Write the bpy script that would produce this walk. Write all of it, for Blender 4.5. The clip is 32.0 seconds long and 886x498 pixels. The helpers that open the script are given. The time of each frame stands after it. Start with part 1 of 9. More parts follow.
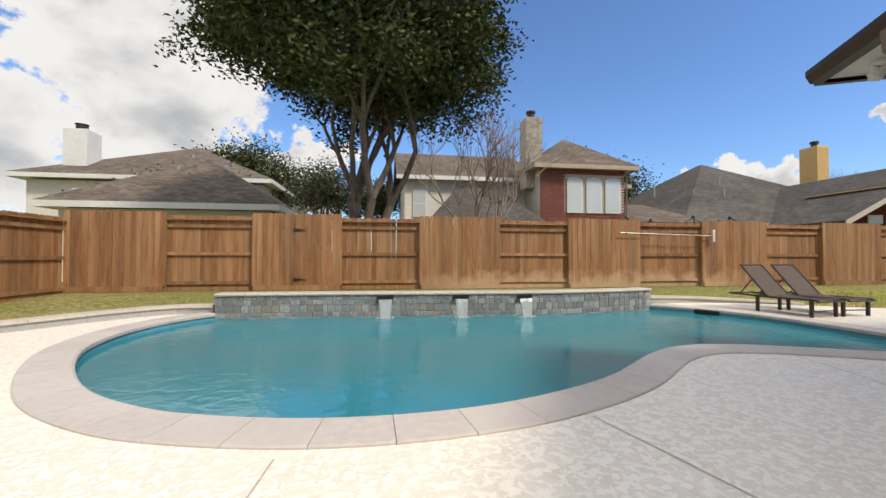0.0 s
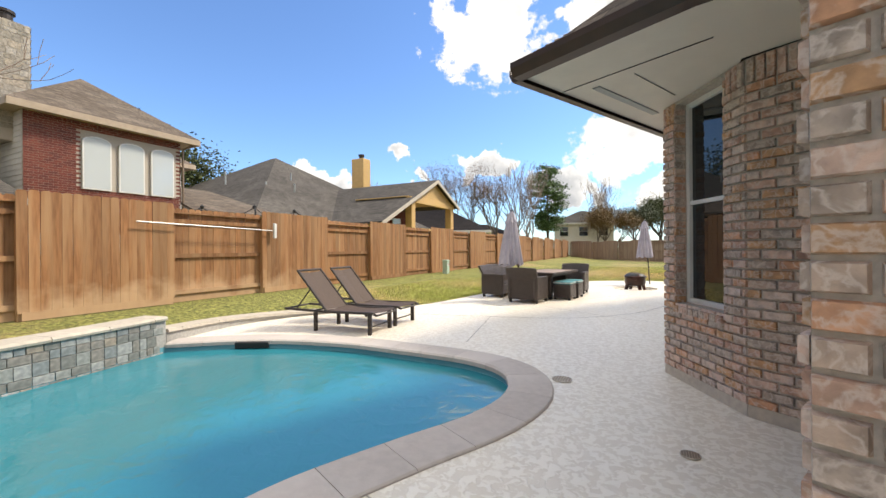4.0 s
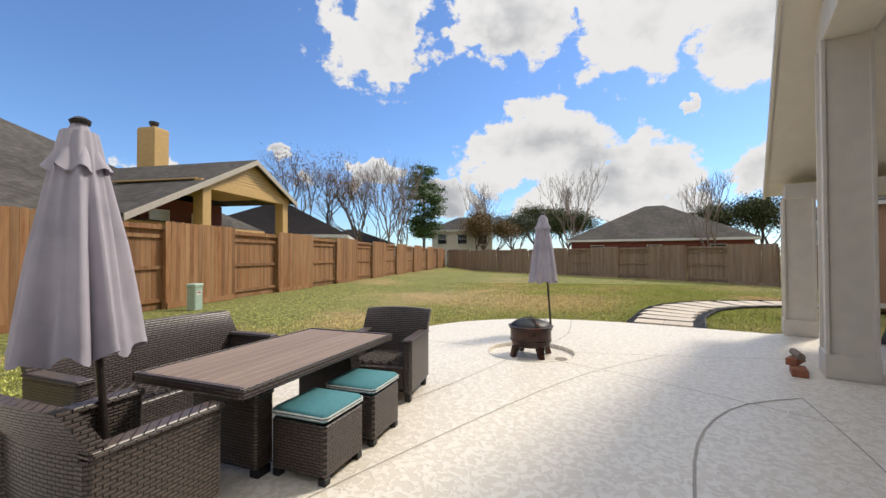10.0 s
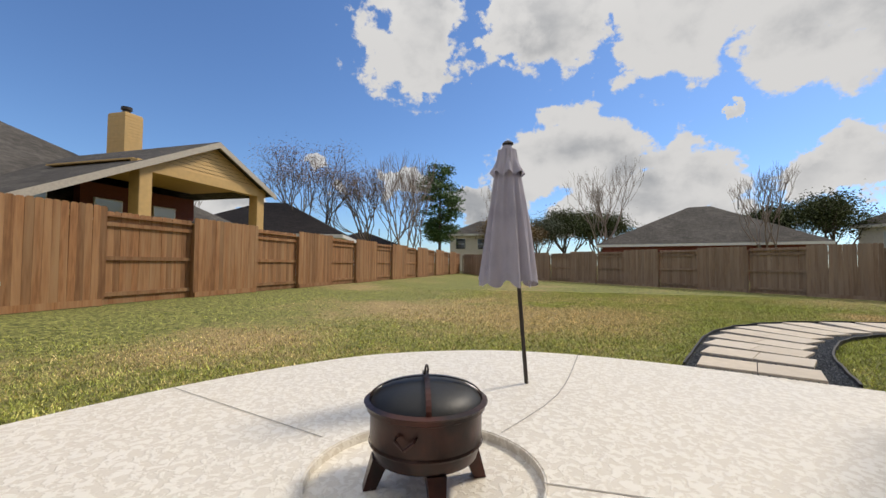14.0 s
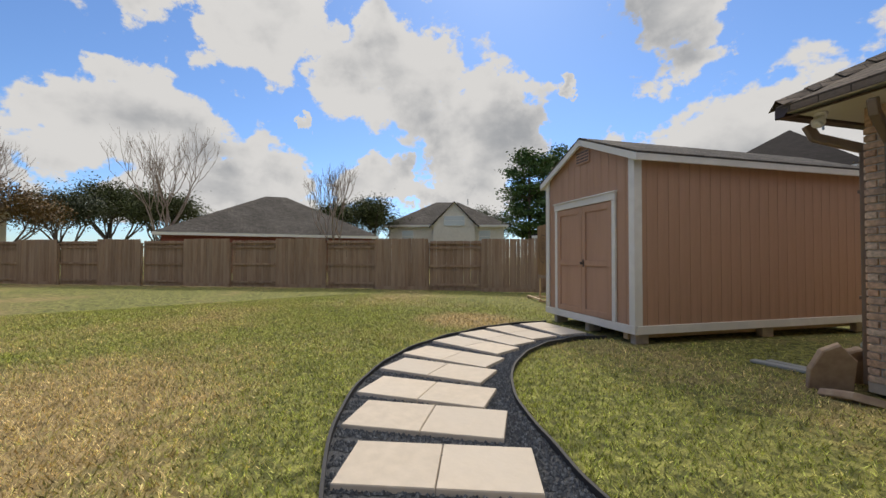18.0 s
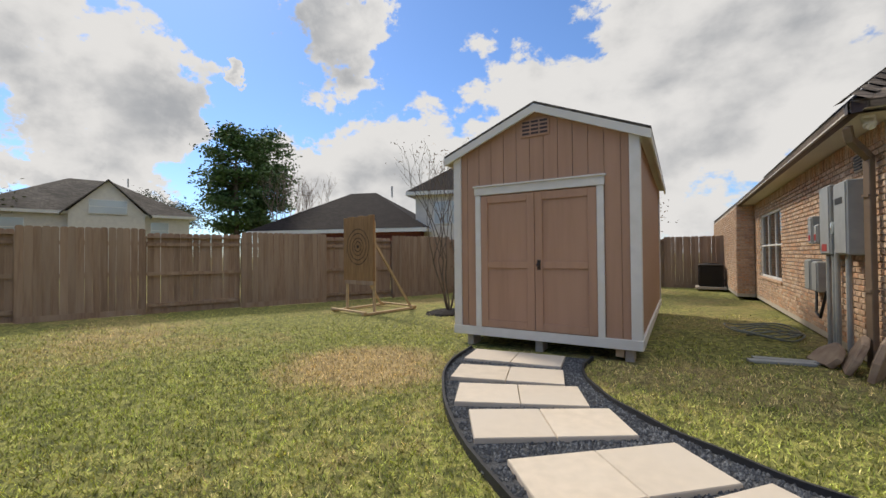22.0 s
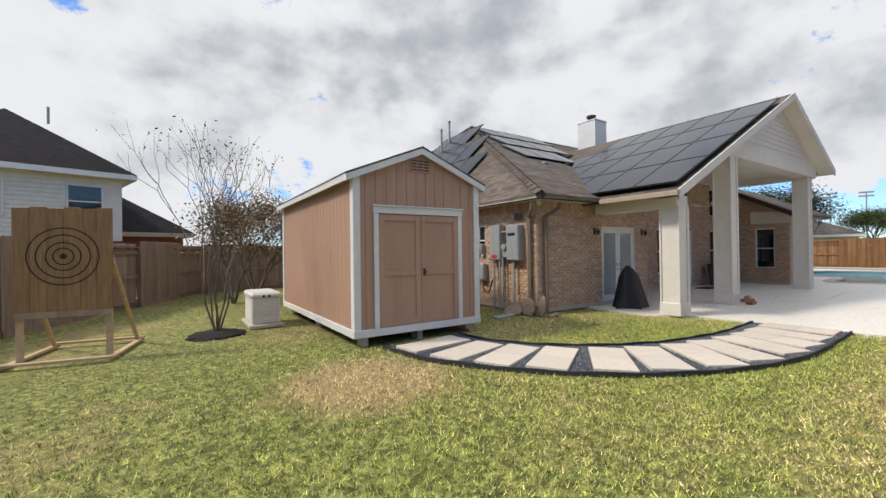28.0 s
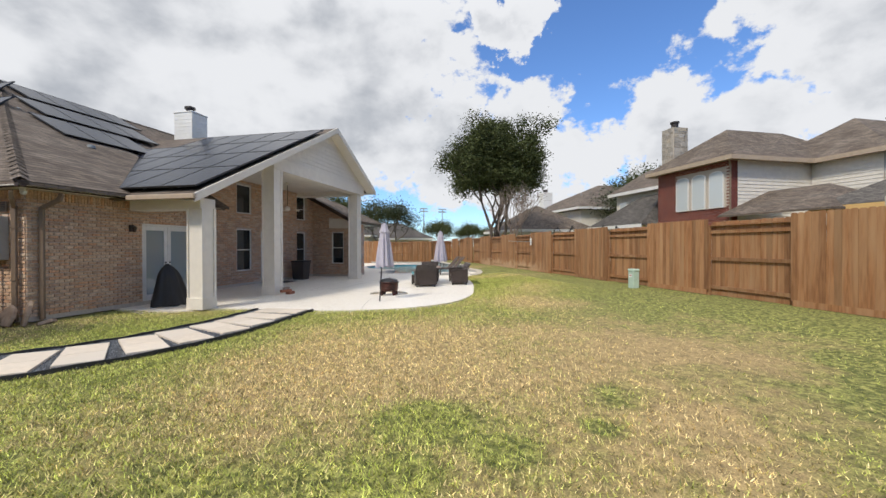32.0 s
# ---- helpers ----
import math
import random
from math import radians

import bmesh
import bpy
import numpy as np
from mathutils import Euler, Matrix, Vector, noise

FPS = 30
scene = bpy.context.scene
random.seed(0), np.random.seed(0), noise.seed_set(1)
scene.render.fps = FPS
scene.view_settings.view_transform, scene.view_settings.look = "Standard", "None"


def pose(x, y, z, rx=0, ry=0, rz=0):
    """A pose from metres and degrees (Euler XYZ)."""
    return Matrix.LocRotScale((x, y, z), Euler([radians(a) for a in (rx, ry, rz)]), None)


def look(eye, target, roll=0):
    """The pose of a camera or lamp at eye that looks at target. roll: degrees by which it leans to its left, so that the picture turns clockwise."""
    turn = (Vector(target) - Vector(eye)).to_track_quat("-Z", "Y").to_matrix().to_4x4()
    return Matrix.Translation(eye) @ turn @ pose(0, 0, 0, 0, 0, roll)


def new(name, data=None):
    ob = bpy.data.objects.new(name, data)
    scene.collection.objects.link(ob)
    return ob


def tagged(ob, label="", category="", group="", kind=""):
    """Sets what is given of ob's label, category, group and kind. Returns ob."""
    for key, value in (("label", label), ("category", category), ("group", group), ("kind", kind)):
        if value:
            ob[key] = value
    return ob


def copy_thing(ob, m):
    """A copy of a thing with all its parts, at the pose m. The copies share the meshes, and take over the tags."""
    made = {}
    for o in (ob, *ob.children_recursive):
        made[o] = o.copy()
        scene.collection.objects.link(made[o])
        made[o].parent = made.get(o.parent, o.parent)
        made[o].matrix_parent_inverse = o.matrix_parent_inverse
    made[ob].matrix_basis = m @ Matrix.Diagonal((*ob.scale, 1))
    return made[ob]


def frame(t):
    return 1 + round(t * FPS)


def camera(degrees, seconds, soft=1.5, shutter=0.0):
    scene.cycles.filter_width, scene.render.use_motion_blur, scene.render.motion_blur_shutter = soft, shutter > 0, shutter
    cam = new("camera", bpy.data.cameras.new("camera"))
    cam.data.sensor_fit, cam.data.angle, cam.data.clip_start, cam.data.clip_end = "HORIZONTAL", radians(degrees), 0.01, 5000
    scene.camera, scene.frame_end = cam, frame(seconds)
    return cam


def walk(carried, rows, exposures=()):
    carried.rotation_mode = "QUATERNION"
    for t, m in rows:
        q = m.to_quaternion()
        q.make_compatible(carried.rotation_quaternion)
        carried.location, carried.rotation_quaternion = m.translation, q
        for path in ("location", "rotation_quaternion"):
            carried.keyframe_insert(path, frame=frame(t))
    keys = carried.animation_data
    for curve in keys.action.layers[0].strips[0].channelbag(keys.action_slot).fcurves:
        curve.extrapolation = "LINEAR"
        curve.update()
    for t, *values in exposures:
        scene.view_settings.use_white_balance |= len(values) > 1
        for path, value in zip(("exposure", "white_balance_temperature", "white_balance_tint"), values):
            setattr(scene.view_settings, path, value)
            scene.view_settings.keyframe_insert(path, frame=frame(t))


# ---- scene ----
cam = camera(95.4, 32.0)
PATH = [
    (0, (1.116, 1.821, 1.152), (1.413, 3.799, 1.193), 0.1),
    (0.5, (1.171, 2.078, 1.186), (1.645, 4.021, 1.216), 0.1),
    (1, (1.279, 2.354, 1.215), (1.963, 4.234, 1.237), 0),
    (1.5, (1.631, 2.792, 1.247), (2.553, 4.566, 1.259), -0.1),
    (2, (2.0, 3.272, 1.297), (3.167, 4.897, 1.304), -0.1),
    (2.5, (2.429, 3.616, 1.31), (3.819, 5.054, 1.316), -0.3),
    (3, (2.937, 3.98, 1.344), (4.507, 5.218, 1.348), -0.3),
    (3.5, (3.51, 4.275, 1.352), (5.207, 5.333, 1.355), -0.4),
    (4, (4.172, 4.554, 1.349), (5.955, 5.462, 1.348), -0.4),
    (4.5, (4.841, 4.768, 1.322), (6.679, 5.557, 1.326), -0.3),
    (6.5, (8.016, 5.186, 1.361), (9.922, 5.793, 1.385), -0.5),
    (7, (8.675, 5.088, 1.425), (10.581, 5.693, 1.443), -0.6),
    (7.5, (9.324, 5.102, 1.437), (11.234, 5.694, 1.461), -0.4),
    (8, (9.983, 5.095, 1.447), (11.898, 5.672, 1.471), -0.4),
    (8.5, (10.622, 5.052, 1.411), (12.546, 5.599, 1.436), -0.4),
    (9, (11.171, 5.085, 1.503), (13.107, 5.589, 1.533), -0.3),
    (9.5, (11.747, 5.065, 1.529), (13.696, 5.512, 1.56), -0.3),
    (10, (12.403, 5.084, 1.505), (14.366, 5.467, 1.539), -0.1),
    (10.5, (13.015, 5.014, 1.476), (14.989, 5.334, 1.515), 0),
    (11, (13.668, 4.915, 1.435), (15.647, 5.199, 1.471), -0.1),
    (11.5, (14.283, 4.852, 1.402), (16.264, 5.123, 1.435), -0.2),
    (12, (14.838, 4.799, 1.39), (16.816, 5.091, 1.422), -0.3),
    (12.5, (15.392, 4.711, 1.316), (17.359, 5.067, 1.351), -0.4),
    (13, (15.89, 4.542, 1.166), (17.84, 4.982, 1.208), -0.4),
    (13.5, (16.321, 4.416, 1.15), (18.255, 4.924, 1.193), -0.4),
    (14, (16.707, 4.247, 1.17), (18.634, 4.777, 1.245), 0.5),
    (14.5, (17.242, 3.925, 1.244), (19.205, 4.305, 1.309), 0.4),
    (15, (17.957, 3.731, 1.306), (19.954, 3.803, 1.37), 1.2),
    (15.5, (18.774, 3.362, 1.301), (20.765, 3.177, 1.341), -0.2),
    (17.5, (21.398, 2.847, 1.322), (23.086, 1.775, 1.357), 0.4),
    (18, (22.088, 2.811, 1.33), (23.621, 1.527, 1.369), 0.1),
    (18.5, (22.799, 2.725, 1.281), (24.154, 1.255, 1.325), -0.1),
    (19, (23.534, 2.605, 1.224), (24.685, 0.97, 1.29), -0.3),
    (19.5, (24.135, 2.486, 1.3), (25.08, 0.724, 1.355), -0.5),
    (20, (24.67, 2.389, 1.365), (25.41, 0.531, 1.409), -0.5),
    (20.5, (25.255, 2.312, 1.358), (25.79, 0.385, 1.409), -0.7),
    (21, (25.787, 2.248, 1.357), (26.154, 0.282, 1.403), -0.6),
    (21.5, (26.332, 2.028, 1.342), (26.581, 0.044, 1.386), -0.5),
    (22, (26.938, 1.873, 1.375), (27.129, -0.117, 1.404), -0.5),
    (22.5, (27.581, 1.678, 1.358), (27.746, -0.314, 1.381), -0.5),
    (23, (28.27, 1.512, 1.346), (28.435, -0.482, 1.374), -0.5),
    (23.5, (28.837, 1.487, 1.373), (29.018, -0.506, 1.4), -0.7),
    (24, (29.69, 1.178, 1.437), (29.76, -0.821, 1.464), -1.3),
    (24.5, (30.441, 0.827, 1.404), (30.362, -1.171, 1.437), -0.9),
    (26.5, (31.376, 0.183, 1.431), (30.484, -1.607, 1.461), -0.5),
    (27, (31.696, 0.095, 1.465), (30.499, -1.507, 1.49), -0.9),
    (27.5, (32.017, 0.113, 1.562), (30.538, -1.232, 1.577), -0.7),
    (28, (32.337, 0.305, 1.595), (30.637, -0.748, 1.607), -0.8),
    (28.5, (32.673, 0.399, 1.543), (30.817, -0.347, 1.561), -0.8),
    (29, (32.913, 0.478, 1.529), (30.972, -0.002, 1.546), -0.9),
    (29.5, (33.001, 0.747, 1.543), (31.021, 0.466, 1.553), -0.7),
    (30, (32.941, 1.166, 1.534), (30.944, 1.048, 1.539), -0.9),
    (30.5, (32.845, 1.698, 1.547), (30.846, 1.723, 1.543), -0.9),
    (31, (32.874, 2.313, 1.586), (30.882, 2.493, 1.573), -0.6),
    (31.5, (32.825, 3.038, 1.548), (30.85, 3.358, 1.532), -0.5),
    (32, (32.75, 3.73, 1.604), (30.799, 4.169, 1.591), -0.1),
]
walk(cam, [(t, look(eye, target, roll)) for t, eye, target, roll in PATH],
     exposures=[(0, 0.32, 6900, 10), (2, 0.80, 7000, 10), (4, 0.74, 7100, 10), (7, 0.36, 7000, 10), (10, 0.22, 6800, 10), (13, -0.08, 6800, 10), (17, -0.08, 6900, 10), (22, 0.10, 6900, 10), (26, 0.22, 6700, 10), (29, 0.27, 6450, 10), (32, 0.25, 6450, 10)])

# ---- world, sun ----
SUN = Vector((0.67, -0.74, 1.08)).normalized()
world = bpy.data.worlds.new("sky_world")
scene.world = world
world.use_nodes = True
wn, wl = world.node_tree.nodes, world.node_tree.links
wn.clear()


def wnode(kind, **kw):
    n = wn.new(kind)
    for k, v in kw.items():
        n.inputs[k].default_value = v
    return n


def wmath(op, a, b=None, clamp=False):
    n = wn.new("ShaderNodeMath")
    n.operation, n.use_clamp = op, clamp
    for i, s in enumerate((a, b)):
        if s is None:
            continue
        if isinstance(s, (int, float)):
            n.inputs[i].default_value = s
        else:
            wl.new(s, n.inputs[i])
    return n.outputs[0]


sky = wn.new("ShaderNodeTexSky")
sky.sky_type, sky.sun_disc = "NISHITA", False
sky.sun_elevation = math.asin(SUN.z)
sky.sun_rotation = math.atan2(SUN.x, SUN.y)
sky.air_density, sky.dust_density, sky.ozone_density = 1.0, 0.3, 3.0
coord = wn.new("ShaderNodeTexCoord")
direction = coord.outputs["Generated"]
sep = wn.new("ShaderNodeSeparateXYZ")
wl.new(direction, sep.inputs[0])
# bearing and height of a sky direction in degrees; the bearing wraps in the clear north-east
turned = wn.new("ShaderNodeVectorRotate")
turned.rotation_type = "Z_AXIS"
turned.inputs["Angle"].default_value = radians(115)
wl.new(direction, turned.inputs["Vector"])
tsep = wn.new("ShaderNodeSeparateXYZ")
wl.new(turned.outputs[0], tsep.inputs[0])
bearing = wmath("SUBTRACT", wmath("MULTIPLY", wmath("ARCTAN2", tsep.outputs[1], tsep.outputs[0]), 57.2958), 115.0)
height = wmath("MULTIPLY", wmath("ARCSINE", sep.outputs[2]), 57.2958)
plain = wn.new("ShaderNodeCombineXYZ")
wl.new(bearing, plain.inputs[0])
wl.new(height, plain.inputs[1])
# the heaps are bent out of round
bend_n = wnode("ShaderNodeTexNoise", Scale=7.0, Detail=6.0, Roughness=0.6)
wl.new(direction, bend_n.inputs["Vector"])
where = wn.new("ShaderNodeVectorMath")
where.operation = "MULTIPLY_ADD"
wl.new(bend_n.outputs["Color"], where.inputs[0])
where.inputs[1].default_value = (26, 17, 0)
back_ = wn.new("ShaderNodeVectorMath")
back_.operation = "SUBTRACT"
wl.new(plain.outputs[0], back_.inputs[0])
back_.inputs[1].default_value = (13, 8.5, 0)
wl.new(back_.outputs[0], where.inputs[2])


def cloud_mass(az, el, ra, re):
    """One at the heart of a cloud, nought at its rim."""
    sub = wn.new("ShaderNodeVectorMath")
    sub.operation = "SUBTRACT"
    wl.new(where.outputs[0], sub.inputs[0])
    sub.inputs[1].default_value = (az, el, 0)
    mul = wn.new("ShaderNodeVectorMath")
    mul.operation = "MULTIPLY"
    wl.new(sub.outputs[0], mul.inputs[0])
    mul.inputs[1].default_value = (1 / ra, 1 / re, 0)
    length = wn.new("ShaderNodeVectorMath")
    length.operation = "LENGTH"
    wl.new(mul.outputs[0], length.inputs[0])
    return wmath("SUBTRACT", 1.0, length.outputs["Value"])


# cumulus heaps over the garden, then the broad frontal cloud in the south and west
HEAPS = [(-3, 14, 13, 6), (-10, 8, 11, 6), (20, 31, 10, 8), (1, 31, 7, 8), (-16, 30, 9, 9), (-34, 25, 12, 8), (-45, 16, 9, 13), (-31, 10, 6, 5), (-70, 28, 9, 6), (-66, 11, 7, 6), (-250, 27, 9, 9), (-243, 17, 13, 8)]
# the last four masses lie overhead, unseen, added as fill light for the shade
FRONT_AND_FILL = [(-80, 10, 17, 10), (-101, 16, 14, 14), (-118, 24, 18, 24), (-150, 24, 34, 30), (-178, 24, 20, 22), (-201, 12, 17, 9), (-227, 13, 13, 9), (-240, 21, 11, 14), (-140, 60, 60, 28), (-60, 68, 80, 24), (20, 64, 80, 20), (-250, 64, 70, 20)]
PUFFS = [(-20.5, 15.7, 1.6, 1.8), (-39, 8.5, 5, 3.2), (-260, 11, 6, 4.5), (20.5, 11.3, 3.6, 2.0), (30.5, 11.6, 2.6, 1.6), (-200, 28, 5, 4), (10, 8, 7, 3), (44, 8, 5, 2.5), (-57, 22, 2, 2)]
mass = None
for heap in HEAPS + FRONT_AND_FILL + PUFFS:
    m_ = cloud_mass(*heap)
    mass = m_ if mass is None else wmath("MAXIMUM", mass, m_)
mass = wmath("MAXIMUM", wmath("MINIMUM", mass, 0.62), -0.6)
stretch = wn.new("ShaderNodeVectorMath")
stretch.operation = "MULTIPLY"
stretch.inputs[1].default_value = (1.0, 1.0, 1.5)
wl.new(direction, stretch.inputs[0])


def billow(shift, scale, detail, rough):
    add = wn.new("ShaderNodeVectorMath")
    add.operation = "ADD"
    wl.new(stretch.outputs[0], add.inputs[0])
    add.inputs[1].default_value = shift
    nz_ = wnode("ShaderNodeTexNoise", Scale=scale, Detail=detail, Roughness=rough, Distortion=0.15)
    wl.new(add.outputs[0], nz_.inputs["Vector"])
    return nz_.outputs["Fac"]


big = billow((0, 0, 0), 6.5, 10.0, 0.6)
small_n = billow((3, 1, 2), 19.0, 8.0, 0.6)
dens = wmath("ADD", mass, wmath("MULTIPLY", wmath("SUBTRACT", big, 0.5), 1.5))
dens = wmath("ADD", dens, wmath("MULTIPLY", wmath("SUBTRACT", small_n, 0.5), 0.8))
cover = wn.new("ShaderNodeMapRange")
cover.inputs["From Min"].default_value, cover.inputs["From Max"].default_value = 0.0, 0.20
cover.interpolation_type = "SMOOTHSTEP"
wl.new(dens, cover.inputs["Value"])
# sunward sides of the billows stay white, deep parts and lee sides turn grey
lee = wmath("SUBTRACT", billow(tuple(SUN * 0.07), 4.6, 6.0, 0.5), billow((0, 0, 0), 4.6, 6.0, 0.5))
veil = billow((7, 2, 5), 2.3, 4.0, 0.45)
puff = wmath("ADD", wmath("MULTIPLY", dens, 0.32), wmath("MULTIPLY", lee, 1.9))
puff = wmath("ADD", wmath("ADD", puff, wmath("MULTIPLY", mass, 0.32)), wmath("MULTIPLY", wmath("SUBTRACT", veil, 0.5), 1.9))
core = wn.new("ShaderNodeMapRange")
core.inputs["From Min"].default_value, core.inputs["From Max"].default_value = 0.08, 0.98
core.interpolation_type = "SMOOTHSTEP"
wl.new(puff, core.inputs["Value"])
cloud = wn.new("ShaderNodeMix")
cloud.data_type = "RGBA"
cloud.inputs["A"].default_value = (4.5, 4.56, 4.68, 1)
cloud.inputs["B"].default_value = (2.3, 2.45, 2.7, 1)
wl.new(core.outputs[0], cloud.inputs["Factor"])
# cloud made brighter with height, mostly above the view, to lift the shaded ground
rise = wn.new("ShaderNodeSeparateXYZ")
wl.new(direction, rise.inputs[0])
thin = wn.new("ShaderNodeMapRange")
thin.interpolation_type = "SMOOTHSTEP"
for key, val in (("From Min", 0.45), ("From Max", 0.95), ("To Min", 1.0), ("To Max", 1.7)):
    thin.inputs[key].default_value = val
wl.new(rise.outputs[2], thin.inputs["Value"])
glow = wn.new("ShaderNodeVectorMath")
glow.operation = "SCALE"
wl.new(cloud.outputs["Result"], glow.inputs[0])
wl.new(thin.outputs[0], glow.inputs["Scale"])
tint = wn.new("ShaderNodeMix")
tint.data_type, tint.blend_type = "RGBA", "MULTIPLY"
tint.inputs["Factor"].default_value = 1.0
tint.inputs["B"].default_value = (0.62, 0.79, 1.02, 1)
wl.new(sky.outputs[0], tint.inputs["A"])
both = wn.new("ShaderNodeMix")
both.data_type = "RGBA"
wl.new(cover.outputs[0], both.inputs["Factor"])
wl.new(tint.outputs["Result"], both.inputs["A"])
wl.new(glow.outputs[0], both.inputs["B"])
bg = wnode("ShaderNodeBackground", Strength=0.155)
wl.new(both.outputs["Result"], bg.inputs["Color"])
wl.new(bg.outputs[0], wn.new("ShaderNodeOutputWorld").inputs[0])

sun_data = bpy.data.lights.new("sun", "SUN")
sun_data.energy, sun_data.angle, sun_data.color = 2.6, radians(9.0), (1.0, 0.92, 0.80)
sun_lamp = new("sun", sun_data)
sun_lamp.matrix_world = look(SUN * 80, (0, 0, 0))

# ---- materials ----
MATS = {}


def mat(name, c1, c2=None, rough=0.7, scale=8.0, detail=6.0, bump=0.0, bscale=None, metal=0.0, rnd=0.0,
        stain=None, sscale=0.7, stretch=(1, 1, 1), spec=None, island=False, mid=(0.35, 0.65)):
    """Two-scale procedural surface: grain between c1 and c2, broad stains, bump, and a change from piece to piece."""
    if name in MATS:
        return MATS[name]
    m = bpy.data.materials.new(name)
    m.use_nodes = True
    nt = m.node_tree
    n, l = nt.nodes, nt.links
    p = n["Principled BSDF"]
    p.inputs["Roughness"].default_value, p.inputs["Metallic"].default_value = rough, metal
    if spec is not None:
        p.inputs["Specular IOR Level"].default_value = spec
    c2 = c2 or tuple(v * 0.78 for v in c1)
    tc = n.new("ShaderNodeTexCoord")
    mp = n.new("ShaderNodeMapping")
    mp.inputs["Scale"].default_value = stretch
    l.new(tc.outputs["Object"], mp.inputs[0])
    vec = mp.outputs[0]
    info = None
    if rnd and not island:
        info = n.new("ShaderNodeObjectInfo").outputs["Random"]
    if rnd and island:
        info = n.new("ShaderNodeNewGeometry").outputs["Random Per Island"]
    if info is not None:
        add = n.new("ShaderNodeVectorMath")
        add.operation = "MULTIPLY_ADD"
        l.new(info, add.inputs[0])
        add.inputs[1].default_value = (37.0, 19.0, 53.0)
        l.new(vec, add.inputs[2])
        vec = add.outputs[0]
    nz = n.new("ShaderNodeTexNoise")
    nz.inputs["Scale"].default_value, nz.inputs["Detail"].default_value = scale, detail
    l.new(vec, nz.inputs["Vector"])
    mr = n.new("ShaderNodeMapRange")
    mr.inputs["From Min"].default_value, mr.inputs["From Max"].default_value = mid
    l.new(nz.outputs["Fac"], mr.inputs["Value"])
    mx = n.new("ShaderNodeMix")
    mx.data_type = "RGBA"
    mx.inputs["A"].default_value, mx.inputs["B"].default_value = (*c1, 1), (*c2, 1)
    l.new(mr.outputs[0], mx.inputs["Factor"])
    col = mx.outputs["Result"]
    if stain:
        ns = n.new("ShaderNodeTexNoise")
        ns.inputs["Scale"].default_value, ns.inputs["Detail"].default_value = sscale, 5.0
        l.new(vec, ns.inputs["Vector"])
        sr = n.new("ShaderNodeMapRange")
        sr.inputs["From Min"].default_value, sr.inputs["From Max"].default_value = 0.42, 0.68
        l.new(ns.outputs["Fac"], sr.inputs["Value"])
        m2 = n.new("ShaderNodeMix")
        m2.data_type = "RGBA"
        m2.inputs["B"].default_value = (*stain, 1)
        l.new(sr.outputs[0], m2.inputs["Factor"])
        l.new(col, m2.inputs["A"])
        col = m2.outputs["Result"]
    if info is not None:
        hs = n.new("ShaderNodeHueSaturation")
        vr = n.new("ShaderNodeMapRange")
        vr.inputs["To Min"].default_value, vr.inputs["To Max"].default_value = 1 - rnd, 1 + rnd
        l.new(info, vr.inputs["Value"])
        l.new(vr.outputs[0], hs.inputs["Value"])
        l.new(col, hs.inputs["Color"])
        col = hs.outputs[0]
    l.new(col, p.inputs["Base Color"])
    if bump:
        nb = n.new("ShaderNodeTexNoise")
        nb.inputs["Scale"].default_value, nb.inputs["Detail"].default_value = bscale or scale * 2, 5.0
        l.new(vec, nb.inputs["Vector"])
        b = n.new("ShaderNodeBump")
        b.inputs["Strength"].default_value, b.inputs["Distance"].default_value = min(1.0, bump), 0.01
        l.new(nb.outputs["Fac"], b.inputs["Height"])
        l.new(b.outputs[0], p.inputs["Normal"])
    MATS[name] = m
    return m


def ramp_mat(name, stops, rough=0.8, bump=0.3, scale=30.0):
    """Pieces whose colours are drawn one by one from a set (bricks, stones)."""
    m = mat(name, (0.56, 0.55, 0.54), (0.33, 0.33, 0.33), rough=rough, scale=scale, bump=bump, rnd=0.001, island=True)
    n, l = m.node_tree.nodes, m.node_tree.links
    p = n["Principled BSDF"]
    src = p.inputs["Base Color"].links[0].from_socket
    geo = n.new("ShaderNodeNewGeometry")
    oi = n.new("ShaderNodeObjectInfo")
    add = n.new("ShaderNodeMath")
    add.operation = "ADD"
    l.new(geo.outputs["Random Per Island"], add.inputs[0])
    l.new(oi.outputs["Random"], add.inputs[1])
    fr = n.new("ShaderNodeMath")
    fr.operation = "FRACT"
    l.new(add.outputs[0], fr.inputs[0])
    r = n.new("ShaderNodeValToRGB")
    r.color_ramp.interpolation = "CONSTANT"
    while len(r.color_ramp.elements) < len(stops):
        r.color_ramp.elements.new(0.5)
    for e, (i, c) in zip(r.color_ramp.elements, enumerate(stops)):
        e.position, e.color = i / len(stops), (*c, 1)
    l.new(fr.outputs[0], r.inputs[0])
    mx = n.new("ShaderNodeMix")
    mx.data_type, mx.blend_type = "RGBA", "MULTIPLY"
    mx.inputs["Factor"].default_value = 1.0
    gain = n.new("ShaderNodeMix")
    gain.data_type, gain.blend_type = "RGBA", "MULTIPLY"
    gain.inputs["Factor"].default_value = 1.0
    gain.inputs["B"].default_value = (2, 2, 2, 1)
    l.new(src, gain.inputs["A"])
    l.new(gain.outputs["Result"], mx.inputs["A"])
    l.new(r.outputs[0], mx.inputs["B"])
    l.new(mx.outputs["Result"], p.inputs["Base Color"])
    return m


DECK = mat("deck_concrete", (0.80, 0.735, 0.63), (0.73, 0.665, 0.56), rough=0.38, scale=5, detail=6, stain=(0.77, 0.70, 0.59), sscale=0.45, spec=0.6)
